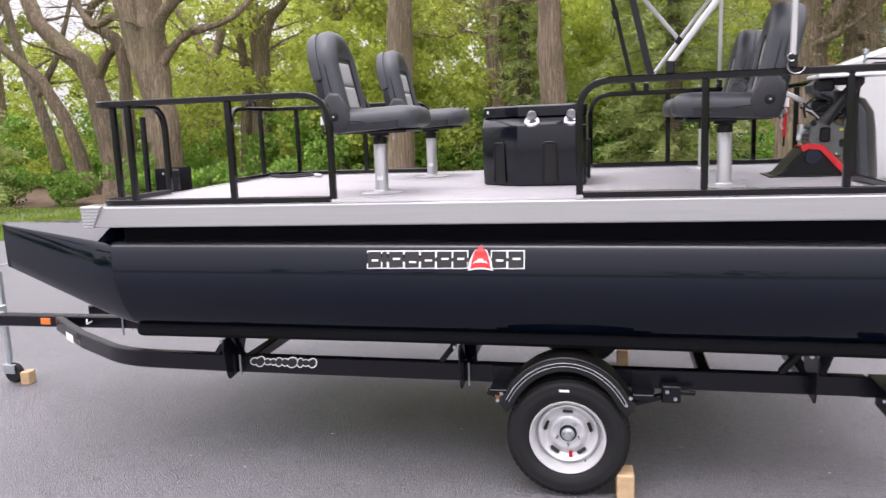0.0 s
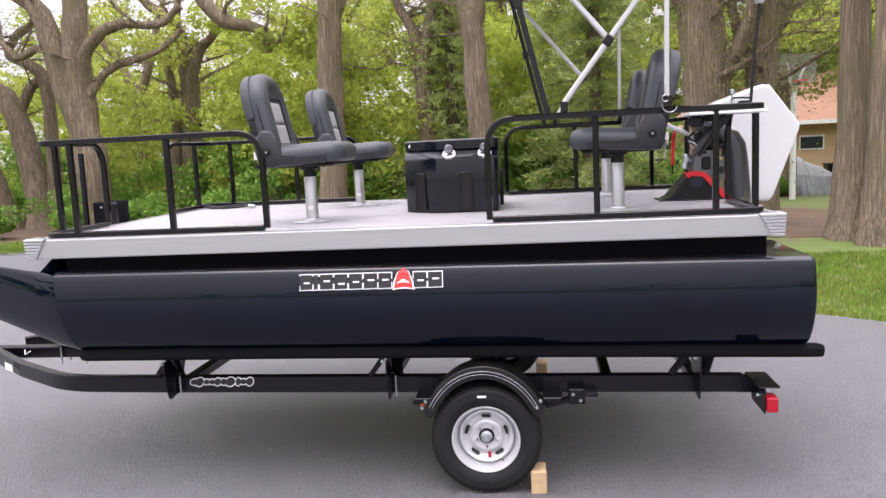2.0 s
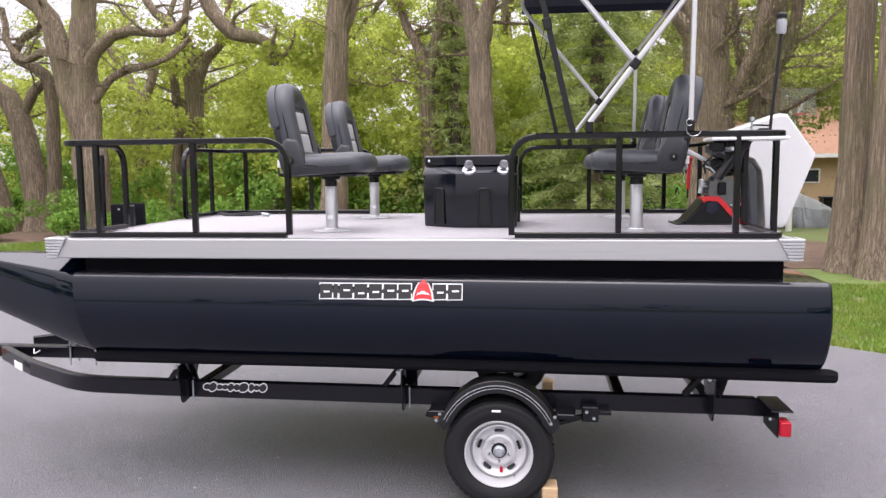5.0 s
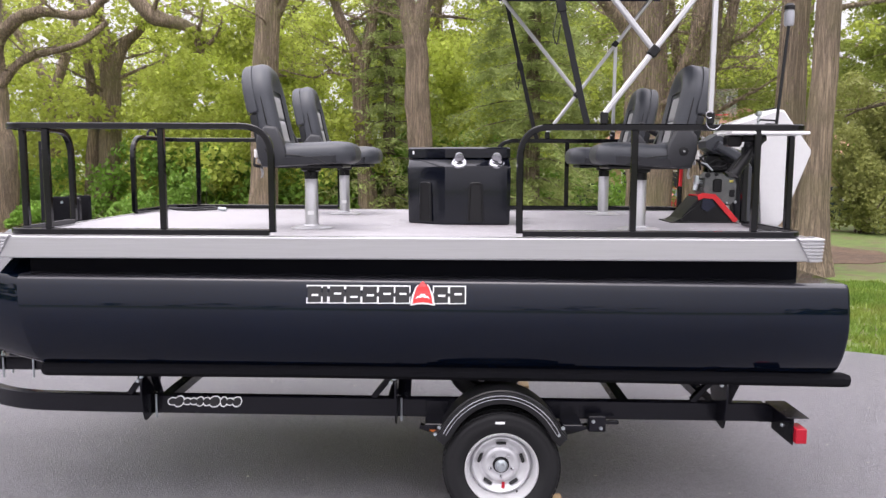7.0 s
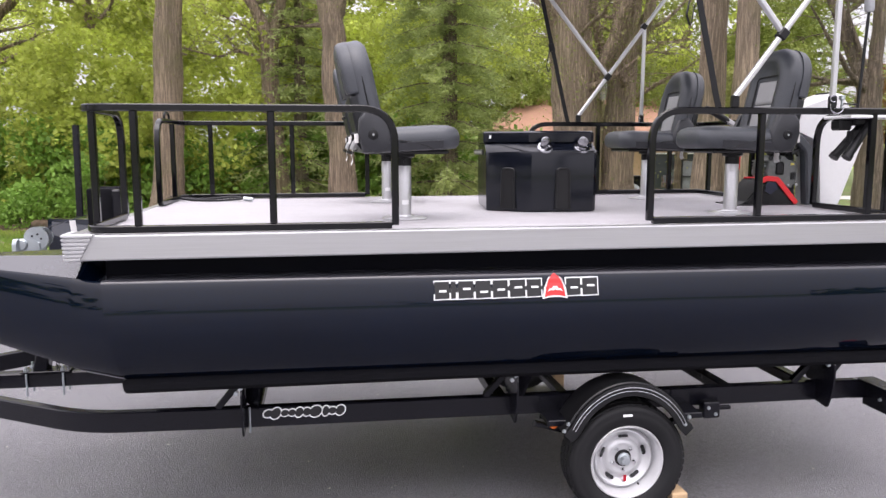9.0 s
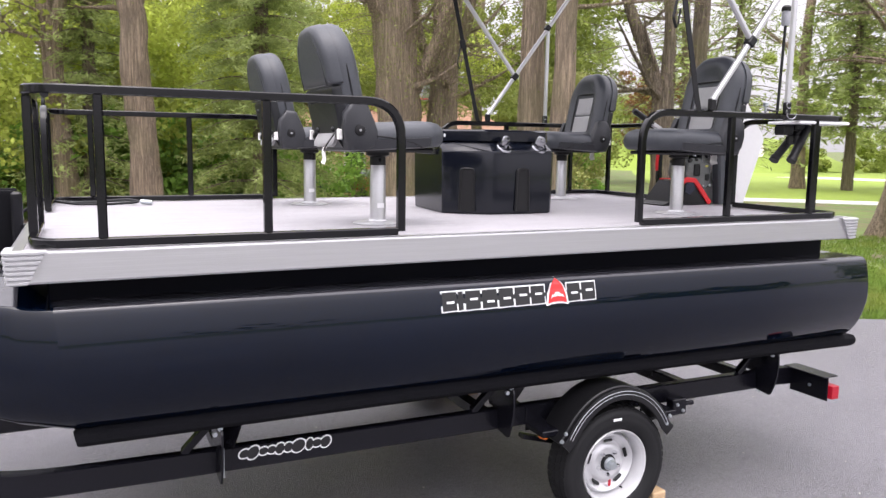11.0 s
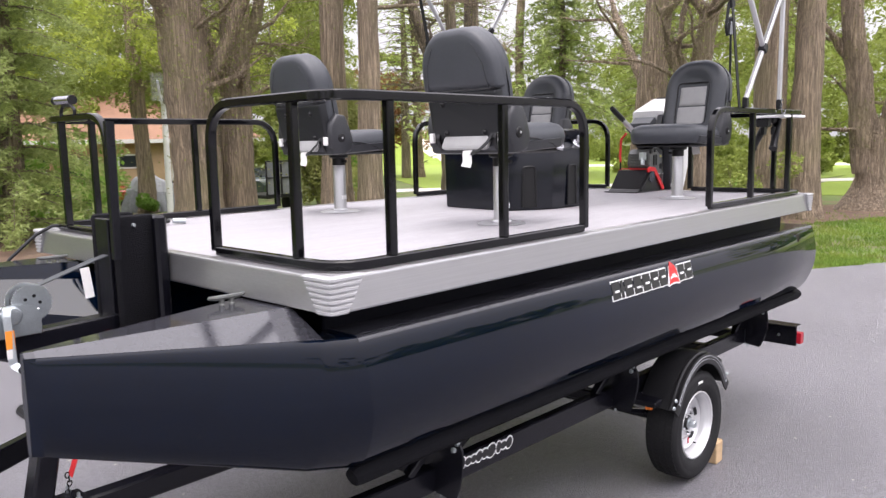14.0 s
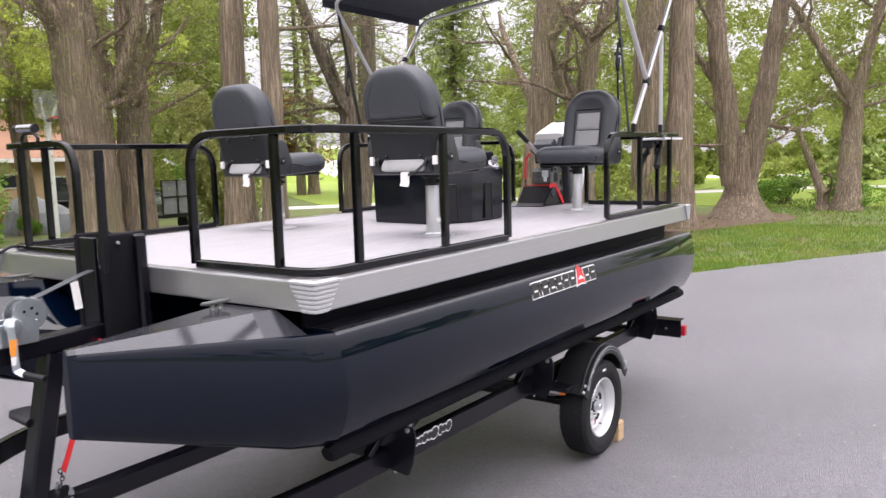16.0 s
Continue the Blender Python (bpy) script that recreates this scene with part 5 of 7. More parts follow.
def bunk(mirrored):
    """A carpeted board under the tube, with drooping ends, held by angled brackets."""
    y = side(3.702, mirrored)
    path = [(-2.395, y, 0.757), (-2.37, y, 0.763), (-1, y, 0.760), (0.4, y, 0.748), (1.67, y, 0.732), (1.70, y, 0.728)]
    part("bunk", sweep(path, square(0.075, 0.068, 0.3), sizes=[0.8, 1, 1, 1, 1, 0.85]), M_CARPET, trailer, "carpeted black bunk board", 40)
    inner = side(4.12, mirrored)
    part("bunk", blk((-2.35, inner - 0.035, 0.715), (1.66, inner + 0.035, 0.765), 0.01), M_CARPET, trailer, "carpeted black bunk board")
    f = 1 if mirrored else -1
    for x in (-1.888, -0.59, 1.088):
        fz = FZ + settle(x)
        # gusset plate: foot on the rail, blade leaning out to the board
        b = bmesh.new()
        rise = 0.722 - fz
        pts = [(side(py, mirrored), fz + pz) for py, pz in ((3.712, -0.052), (3.724, -0.058), (3.790, -0.05), (3.812, -0.05), (3.812, 0.051), (3.90, 0.051), (3.97, rise), (3.70, rise), (3.682, rise - 0.006), (3.672, rise - 0.022), (3.668, rise * 0.66), (3.674, rise * 0.32), (3.690, 0.0), (3.704, -0.035))]
        loft([[Vector((xx, p, z)) for p, z in pts] for xx in (x - 0.004, x + 0.004)], b)
        plate = part("bunk_bracket", b, M_FRAME, trailer, "", 0)
        part("bracket_flange", sweep([(x + 0.035, side(3.83, mirrored), fz + 0.054), (x + 0.05, side(3.72, mirrored), 0.735)], square(0.075, 0.007, 0.1), up=(0, f, 1)), M_FRAME, plate)
        part("bracket_web", sweep([(x - 0.125, side(3.84, mirrored), fz + 0.052), (x - 0.02, side(3.80, mirrored), 0.724)], square(0.03, 0.04, 0.1), up=(0, f, 0)), M_FRAME, plate)
        part("u_bolt", sweep([(x + 0.022, side(3.808, mirrored), fz - 0.07), (x + 0.022, side(3.808, mirrored), fz + 0.052)], ring(0.0055, 8)), M_ZINC, plate, "zinc u-bolt")
        for dz in (0.0, 0.02):
            part("nut", lathe([(0, 0.012), (0.010, 0.012), (0.011, 0.0)], Matrix.Translation((x - 0.004 - dz, side(3.70, mirrored), 0.722 - dz)) @ Matrix.Rotation(radians(90 * -f), 4, "X"), 6), M_ZINC, plate)


bunk(False)
bunk(True)


def wheel(mirrored):
    f = 1 if mirrored else -1
    HX, HZ, R = -0.05, 0.284, 0.303
    hub_y = side(3.68, mirrored)
    m = Matrix.Translation((HX, hub_y, HZ)) @ Matrix.Rotation(radians(-90 * f), 4, "X")
    tyre_p = [(0.1860, -0.062), (0.2041, -0.082), (0.2471, -0.092), (0.2796, -0.086), (0.2910, -0.070), (0.2963, -0.045), (0.2977, 0.0), (0.2963, 0.045), (0.2910, 0.070), (0.2796, 0.086), (0.2643, 0.0905), (0.2586, 0.0885), (0.2471, 0.0915), (0.2223, 0.090), (0.2147, 0.086), (0.2041, 0.083), (0.1930, 0.076), (0.1860, 0.066)]
    w = part("wheel", lathe([(0.0, -0.02), (0.10, -0.02), (0.135, 0.004), (0.150, 0.012), (0.152, 0.005), (0.160, -0.002), (0.163, 0.03), (0.171, 0.06), (0.186, 0.066), (0.1875, 0.073), (0.184, 0.077), (0.178, 0.075), (0.172, 0.060), (0.166, 0.050), (0.162, 0.004), (0.157, -0.010), (0.152, 0.006), (0.147, 0.019), (0.140, 0.021), (0.133, 0.014), (0.112, -0.004), (0.100, -0.004), (0.090, 0.006), (0.080, 0.013), (0.072, 0.013), (0.066, 0.009), (0.050, 0.010), (0.0, 0.012)], m, 48), M_RIM, trailer, "silver five-slot steel wheel", 40)
    part("tyre", lathe(tyre_p, m, 64), M_TYRE, w, "black treaded trailer tyre", 50)
    # tread blocks in four rows round the tyre
    tread = bmesh.new()
    for row, (h, wd) in enumerate(((-0.058, 0.024), (-0.02, 0.028), (0.02, 0.028), (0.058, 0.024))):
        for k in range(52):
            a = 2 * math.pi * (k + 0.5 * (row % 2)) / 52
            mm = m @ Matrix.Rotation(a, 4, "Z") @ Matrix.Translation((0.2965 - 0.0035 * (row in (0, 3)), 0, h))
            box(tread, (-0.006, -0.0135, -wd / 2), (0.004, 0.0135, wd / 2), 0, mm)
    part("tread", tread, M_TYRE, w, smooth=0)
    for k in range(5):
        a = radians(90 + 72 * k)
        mm = m @ Matrix.Rotation(a, 4, "Z") @ Matrix.Translation((0.126, 0, -0.004))
        o = [(x, y) for x, y in rounded(0.017, 0.050, [0.008, 0.004, 0.004, 0.008], 3)]
        part("slot", slab([(x, y + 0.25 * x) for x, y in o], 0.0135, 0.0195, mm @ Matrix.Translation((-0.004, 0, 0)) @ Matrix.Rotation(radians(-38), 4, "Y")), M_BLACK, w)
        mm = m @ Matrix.Rotation(a + radians(36), 4, "Z") @ Matrix.Translation((0.060, 0, 0.012))
        part("lug_nut", lathe([(0, 0.022), (0.006, 0.021), (0.010, 0.012), (0.0115, 0.0)], mm, 6), M_CHROME, w, "", 20)
    part("hub", lathe([(0, 0.066), (0.018, 0.064), (0.021, 0.058), (0.021, 0.034), (0.031, 0.03), (0.033, 0.012)], m, 24), M_ZINC, w, "dark hub with a zinc grease cap")
    part("hub_ring", lathe([(0.0335, 0.028), (0.040, 0.022), (0.043, 0.013)], m, 24), M_BLACK, w)
    if not mirrored:
        part("sticker", slab(rounded(0.016, 0.034, [0.003] * 4, 2), 0.0145, 0.016, m @ Matrix.Translation((0.012, -0.106, 0.002))), M_RED, w, "small dark red warning sticker")
        part("valve", lathe([(0, 0.02), (0.006, 0.018), (0.007, 0.0)], m @ Matrix.Translation((0.085, -0.142, 0.01)), 8), M_BLACK, w)
        part("sidewall_mark", slab(rounded(0.048, 0.012, [0.002] * 4, 2), 0.0895, 0.0925, m @ Matrix.Translation((-0.012, 0.246, 0))), M_WHITE, w, "white mark on the sidewall")
    # fender: an arched channel with a rolled lip and flared feet
    arc = []
    for k in range(25):
        a = radians(30 + 120 * k / 24)
        arc.append((HX - 0.005 + 0.345 * math.cos(a), hub_y, HZ + 0.405 * math.sin(a)))
    arc = [tuple(Vector(arc[0]) + Vector((0.03, 0, -0.03)))] + arc + [tuple(Vector(arc[-1]) + Vector((-0.03, 0, -0.03)))]
    prof = [(0.105, 0.0), (0.108, -0.012), (0.108, -0.055), (0.103, -0.058), (0.100, -0.055), (0.100, -0.014), (0.094, -0.008), (-0.10, -0.008), (-0.10, 0.0), (0.02, 0.004), (0.06, 0.0), (0.066, 0.006), (0.078, 0.006), (0.084, 0.0)]
    prof = [(a * (1 if not mirrored else -1), b) for a, b in prof]
    fen = part("fender", sweep(arc, prof, up=(0, 0, 1)), M_BLACK, trailer, "black moulded plastic fender", 30)
    lip = [(x, hub_y + f * 0.1085, HZ + (z - HZ) * 0.955 - 0.0) for x, _, z in arc[1:-1]]
    lip = [(HX - 0.012 + (x - HX + 0.012) * 0.965, y, HZ + (z - HZ) * 1.01) for x, y, z in lip]
    part("fender_edge", sweep(lip, ring(0.0018, 6)), M_TARP, fen, "thin pale grey edge line")
    part("fender_edge", sweep([(HX + (x - HX) * 0.955, y, HZ + (z - HZ) * 0.958) for x, y, z in lip], ring(0.0014, 6)), M_TARP, fen)
    for sx in (-0.315, 0.30):
        for dz in (0.0, -0.035):
            part("bolt", lathe([(0, 0.010), (0.008, 0.009), (0.011, 0.0)], Matrix.Translation((HX + sx - 0.02 * (dz < 0), hub_y + f * 0.100, HZ + 0.225 + dz)) @ Matrix.Rotation(radians(-90 * f), 4, "X"), 8), M_ZINC, fen)
    for x0, x1 in ((-0.44, -0.33), (0.26, 0.36)):
        part("fender_stay", blk((x0, min(side(3.815, mirrored), side(3.655, mirrored)), 0.47), (x1, max(side(3.815, mirrored), side(3.655, mirrored)), 0.50), 0.004), M_FRAME, trailer)
        part("stay_plate", blk((x0, side(3.812, mirrored) - 0.004, 0.455), (x1 + 0.01, side(3.812, mirrored) + 0.004, 0.575), 0.003), M_FRAME, trailer)
    part("spring_hanger", blk((0.40, side(3.75, mirrored) - 0.03, 0.44), (0.49, side(3.75, mirrored) + 0.03, 0.525), 0.006), M_FRAME, trailer)
    part("hanger_stub", blk((0.49, side(3.75, mirrored) - 0.01, 0.475), (0.56, side(3.75, mirrored) + 0.01, 0.495), 0.003), M_FRAME, trailer)
    for dx, dz in ((0.425, 0.497), (0.465, 0.462)):
        part("bolt", lathe([(0, 0.010), (0.008, 0.009), (0.010, 0.0)], Matrix.Translation((dx, side(3.72, mirrored), dz)) @ Matrix.Rotation(radians(-90 * f), 4, "X"), 8), M_ZINC, trailer)
    spring = [(-0.47, side(3.80, mirrored), 0.44), (-0.25, side(3.80, mirrored), 0.375), (-0.05, side(3.80, mirrored), 0.35), (0.2, side(3.80, mirrored), 0.385), (0.42, side(3.80, mirrored), 0.45)]
    part("leaf_spring", sweep(spring, square(0.045, 0.022, 0.1)), M_FRAME, trailer)
    part("side_marker", lathe([(0, 0.03), (0.018, 0.026), (0.022, 0.0)], Matrix.Translation((-0.40, side(3.72, mirrored), 0.462)) @ Matrix.Rotation(radians(-90 * f), 4, "X"), 14), M_AMBER, trailer, "amber side marker lamp")
    return w


wheel(False)
wheel(True)

# rear lamps on angled brackets
LZ = FZ + settle(1.36) - 0.006
for mirrored in (False, True):
    ya, yb = sorted((side(3.585, mirrored), side(3.865, mirrored)))
    part("lamp_bracket", blk((1.353, ya, LZ + 0.050), (1.463, yb, LZ + 0.056), 0.002), M_FRAME, trailer)
    part("lamp_plate", blk((1.383, ya, LZ - 0.085), (1.390, yb - 0.03 * (not mirrored), LZ + 0.049), 0.002), M_FRAME, trailer, smooth=0)
    part("lamp_bolt", lathe([(0, 0.010), (0.008, 0.009), (0.010, 0.0)], Matrix.Translation((1.383, side(3.70, mirrored), LZ - 0.02)) @ Matrix.Rotation(radians(-90), 4, "Y"), 8), M_ZINC, trailer)
    yl = side(3.61, mirrored)
    part("tail_lamp", blk((1.390, yl - 0.052, LZ - 0.068), (1.444, yl + 0.048, LZ + 0.006), 0.003), M_RED, trailer, "red square tail lamp")
    part("stub_tube", sweep([(1.31, side(3.84, mirrored), LZ), (1.407, side(3.84, mirrored), LZ)], square(0.048, 0.095)), M_FRAME, trailer)

# white scroll emblem on the near side rail
ex0, ex1, ez = -1.800, -1.395, 0.558
part("rail_emblem", slab(rounded(0.37, 0.034, [0.016] * 4, 5), 0, 0.002, Matrix.Translation(((ex0 + ex1) / 2, 3.8145, ez)) @ Matrix.Rotation(radians(90), 4, "X")), M_DECAL_BLACK, trailer)
for x, w, h, lean in ((0.000, 0.040, 0.034, 0.2), (0.035, 0.046, 0.052, 0.3), (0.078, 0.036, 0.030, 0.1), (0.112, 0.034, 0.030, 0.1), (0.146, 0.036, 0.044, 0.2), (0.182, 0.036, 0.038, 0.1), (0.224, 0.056, 0.052, 0.2), (0.272, 0.030, 0.046, 0.2), (0.304, 0.038, 0.032, 0.1), (0.342, 0.042, 0.046, 0.2)):
    for grow, lift, m_, nm in ((0.013, 0.0, M_WHITE, "emblem_outline"), (0.001, 0.0014, M_DECAL_BLACK, "emblem_shape")):
        oval = [(0.5 * (w + grow) * (math.cos(a) + lean * math.sin(a)), 0.5 * (h + grow) * math.sin(a)) for a in np.linspace(0, 2 * math.pi, 19)[:-1]]
        part(nm, slab(oval, 0, 0.0012, Matrix.Translation((ex0 + 0.02 + x, 3.8124 - lift - 0.00006 * (x > 0) * (x * 100 % 7), ez)) @ Matrix.Rotation(radians(90), 4, "X")), m_, trailer, "white-edged scroll emblem" if x == 0 and lift == 0 else "", 0)

# winch stand
post = part("winch_post", sweep([(-3.065, YT, FZ + 0.04), (-2.94, YT, 1.165)], square(0.09, 0.075, 0.12), up=(1, 0, 0)), M_FRAME, trailer)
part("post_foot", blk((-3.16, YT - 0.06, FZ + 0.048), (-2.90, YT + 0.06, FZ + 0.058), 0.003), M_FRAME, trailer)
for x in (-3.13, -2.94):
    for y in (YT - 0.05, YT + 0.05):
        part("foot_bolt", lathe([(0, 0.03), (0.006, 0.03), (0.007, 0.012), (0.012, 0.012), (0.012, 0.0)], Matrix.Translation((x, y, FZ + 0.057)), 6), M_ZINC, trailer)
        part("u_bolt", rod((x, y, FZ - 0.08), (x, y, FZ + 0.05), 0.006, 8), M_ZINC, trailer)
part("winch_arm", sweep([(-3.16, YT, 1.196), (-2.70, YT, 1.214)], square(0.075, 0.07, 0.1)), M_FRAME, trailer)
part("step", sweep([(-3.0, YT + 0.03, 0.905), (-3.01, YT + 0.14, 0.92), (-3.012, YT + 0.18, 0.92)], square(0.10, 0.035, 0.3), sizes=[1, 1, 0.55]), M_BLACK, trailer)
# bow stop: two tall padded boards and a guide pole
for y, lean in ((YT - 0.095, 8), (YT + 0.075, -8)):
    board = blk((-0.075, -0.022, -0.25), (0.075, 0.022, 0.26), 0.014, Matrix.Translation((-2.675, y + 0.03, 1.345)) @ Matrix.Rotation(radians(lean), 4, "Z"), 2)
    part("bow_stop", board, M_CARPET, trailer, "black padded bow stop board", 40)
part("stop_channel", blk((-2.755, YT - 0.03, 1.10), (-2.735, YT + 0.075, 1.595), 0.004), M_FRAME, trailer)
part("stop_channel", blk((-2.615, YT - 0.12, 1.10), (-2.57, YT - 0.075, 1.60), 0.01), M_FRAME, trailer)
part("stop_bolt", lathe([(0, 0.01), (0.006, 0.009), (0.009, 0.0)], Matrix.Translation((-2.685, YT - 0.09, 1.57)) @ Matrix.Rotation(radians(90), 4, "X"), 8), M_ZINC, trailer)
part("guide_pole", sweep([(-2.772, YT - 0.136, 1.46), (-2.765, YT - 0.136, 1.938)], square(0.030), up=(1, 0, 0)), M_FRAME, trailer)
# winch
W = Matrix.Translation((-3.065, YT, 1.31)) @ Matrix.Rotation(radians(90), 4, "X")
winch = part("winch", blk((-3.15, YT - 0.055, 1.232), (-3.01, YT - 0.047, 1.318), 0.003), M_ZINC, trailer, "zinc-plated hand winch")
part("winch_side", blk((-3.15, YT + 0.047, 1.232), (-3.01, YT + 0.055, 1.318), 0.003), M_ZINC, winch)
part("winch_base", blk((-3.15, YT - 0.05, 1.230), (-3.01, YT + 0.05, 1.236), 0.001), M_ZINC, winch)
for h, r in ((0.040, 0.066), (-0.036, 0.062)):
    g = bmesh.new()
    nt = 44
    o = []
    for k in range(nt * 2):
        rr = r if k % 2 else r - 0.006
        a = 2 * math.pi * (k + 0.5) / (nt * 2)
        o.append((rr * math.cos(a), rr * math.sin(a)))
    slab(o, h - 0.003, h + 0.003, W @ Matrix.Translation((0.035, 0.025, 0)), g)
    gear = part("winch_gear", g, M_ZINC, winch, "toothed zinc gear", 20)
part("drum", lathe([(0.03, -0.035), (0.03, 0.035)], W @ Matrix.Translation((0.035, 0.025, 0)), 20), M_ZINC, winch)
part("gearbox", lathe([(0, 0.016), (0.026, 0.014), (0.032, 0.004), (0.033, -0.012)], Matrix.Translation((-3.10, YT - 0.058, 1.305)) @ Matrix.Rotation(radians(90), 4, "X"), 24), M_ZINC, winch, "rounded zinc gearbox")
part("winch_plate", slab(rounded(0.13, 0.10, [0.045, 0.045, 0.01, 0.01], 6), 0, 0.006, Matrix.Translation((-3.075, YT - 0.050, 1.285)) @ Matrix.Rotation(radians(90), 4, "X")), M_ZINC, winch)
part("webbing_roll", lathe([(0.031, -0.026), (0.048, -0.026), (0.048, 0.026), (0.031, 0.026)], W @ Matrix.Translation((0.035, 0.025, 0)), 24), M_SEAT, winch)
for k in range(5):
    a = 2 * math.pi * k / 5
    part("gear_hole", lathe([(0, 0.0437), (0.006, 0.0437), (0.006, 0.043)], W @ Matrix.Translation((0.035 + 0.025 * math.cos(a), 0.025 + 0.025 * math.sin(a), 0)), 10), M_BLACK, winch)
part("crank", sweep(fillet([(-3.115, YT - 0.058, 1.335), (-3.12, YT - 0.085, 1.335), (-3.125, YT - 0.09, 1.31), (-3.12, YT - 0.095, 1.15), (-3.105, YT - 0.12, 1.135)], 0.012), square(0.008, 0.026, 0.2), up=(0, -1, 0)), M_ZINC, winch, "zinc crank with an orange label")
part("crank_label", blk((-3.137, YT - 0.0985, 1.205), (-3.109, YT - 0.0965, 1.265), 0.0005), M_ORANGE, winch, "orange warning sticker")
part("crank_label", blk((-3.137, YT - 0.0985, 1.172), (-3.109, YT - 0.0965, 1.203), 0.0005), M_PAPER, winch)
part("crank_grip", rod((-3.105, YT - 0.115, 1.135), (-3.07, YT - 0.19, 1.12), 0.013, 14), M_BLACK, winch)
part("winch_strap", sweep([(-3.03, YT, 1.375), (-2.80, YT, 1.45), (-2.70, YT, 1.475)], square(0.045, 0.004, 0.1)), M_SEAT, trailer, "dark grey winch strap")
part("strap_tag", blk((-0.016, -0.001, -0.11), (0.016, 0.001, 0.0), 0.0005, Matrix.Translation((-2.845, YT - 0.03, 1.43)) @ Matrix.Rotation(radians(-6), 4, "Y")), M_PAPER, trailer, "white paper tag on the strap")
part("tie_down", sweep([(-2.770, YT - 0.06, 1.19), (-2.812, YT - 0.06, 1.09), (-2.865, YT - 0.06, 0.975), (-2.895, YT - 0.055, 0.88), (-2.945, YT - 0.05, 0.745), (-2.958, YT - 0.04, 0.70)], square(0.004, 0.034, 0.1), up=(0, -1, 0)), M_STRAP_RED, trailer, "red ratchet tie-down strap")
ratchet = part("ratchet", blk((-0.022, -0.012, -0.045), (0.022, 0.012, 0.045), 0.006, Matrix.Translation((-2.862, YT - 0.068, 0.985)) @ Matrix.Rotation(radians(24), 4, "Y")), M_RUST, trailer, "dull rusty ratchet")
part("ratchet_handle", sweep([(-2.862, YT - 0.085, 0.985), (-2.878, YT - 0.09, 0.945), (-2.895, YT - 0.085, 0.90)], square(0.024, 0.006, 0.2), up=(0, -1, 0)), M_STRAP_RED, ratchet)
part("spool", rod((-2.856, YT - 0.092, 1.0), (-2.856, YT - 0.05, 1.0), 0.010, 10), M_ZINC, ratchet)
chain = bmesh.new()
for k in range(9):
    c = Vector((-2.965 + 0.006 * math.sin(k), YT - 0.03, 0.70 - 0.016 * k))
    lp = [c + Vector((0.008 * math.cos(a) * (1 - k % 2 * 0.7), 0.008 * math.cos(a) * (k % 2), 0.011 * math.sin(a))) for a in np.linspace(0, 2 * math.pi, 9)]
    sweep(lp, ring(0.0025, 5), bm=chain)
part("chain", chain, M_FRAME, trailer)
# coupler and jack
coup = part("coupler", blk((-4.42, YT - 0.055, FZ - 0.035), (-4.16, YT + 0.055, FZ + 0.05), 0.012), M_ZINC, trailer, "zinc ball coupler")
part("coupler_latch", sweep([(-4.22, YT, FZ + 0.05), (-4.28, YT, FZ + 0.085), (-4.34, YT, FZ + 0.07)], square(0.03, 0.012)), M_ZINC, coup)
part("jack_clamp", blk((-4.40, YT + 0.04, FZ - 0.045), (-4.31, YT + 0.235, FZ + 0.055), 0.006), M_ZINC, trailer)
jack = part("jack_tube", rod((-4.36, YT + 0.25, 0.17), (-4.36, YT + 0.25, 0.85), 0.025, 18), M_ZINC, trailer, "zinc tongue jack")
part("jack_inner", rod((-4.36, YT + 0.25, 0.10), (-4.36, YT + 0.25, 0.20), 0.020, 16), M_ZINC, jack)
part("jack_fork", blk((-4.40, YT + 0.215, 0.055), (-4.30, YT + 0.222, 0.125), 0.004), M_ZINC, jack)
part("jack_fork", blk((-4.40, YT + 0.278, 0.055), (-4.30, YT + 0.285, 0.125), 0.004), M_ZINC, jack)
part("jack_fork", blk((-4.40, YT + 0.215, 0.12), (-4.30, YT + 0.285, 0.128), 0.002), M_ZINC, jack)
part("jack_wheel", lathe([(0, -0.022), (0.03, -0.024), (0.066, -0.024), (0.076, -0.014), (0.078, 0.0), (0.076, 0.014), (0.066, 0.024), (0.03, 0.024), (0, 0.022)], Matrix.Translation((-4.33, YT + 0.25, G + 0.078)) @ Matrix.Rotation(radians(90), 4, "X"), 28), M_TYRE, jack, "black rubber jack wheel")
part("jack_crank", sweep(fillet([(-4.36, YT + 0.25, 0.85), (-4.36, YT + 0.25, 0.89), (-4.36, YT + 0.40, 0.89), (-4.36, YT + 0.40, 0.95)], 0.015), ring(0.007, 8)), M_ZINC, jack)
part("wire", sweep(fillet([(-3.40, YT - 0.06, FZ + 0.03), (-3.36, YT - 0.12, FZ + 0.01), (-3.30, YT - 0.14, FZ + 0.04)], 0.03), ring(0.004, 6)), M_PAPER, trailer)

# wheel chocks: offcuts of pine
for (x, y, w, d, h, r), note in (((0.225, 3.66, 0.085, 0.13, 0.13, 2), "beside the near tyre"), ((0.25, side(3.70, True), 0.085, 0.13, 0.13, -4), "beside the far tyre"), ((-4.205, YT + 0.24, 0.075, 0.09, 0.10, 8), "against the jack wheel")):
    c = blk((-w / 2, -d / 2, 0), (w / 2, d / 2, h), 0.006, Matrix.Translation((x, y, G)) @ Matrix.Rotation(radians(r), 4, "Z"))
    single("wood_block", c, M_WOOD, "raw pine block used as a chock " + note, "wood block", "wooden chocks")

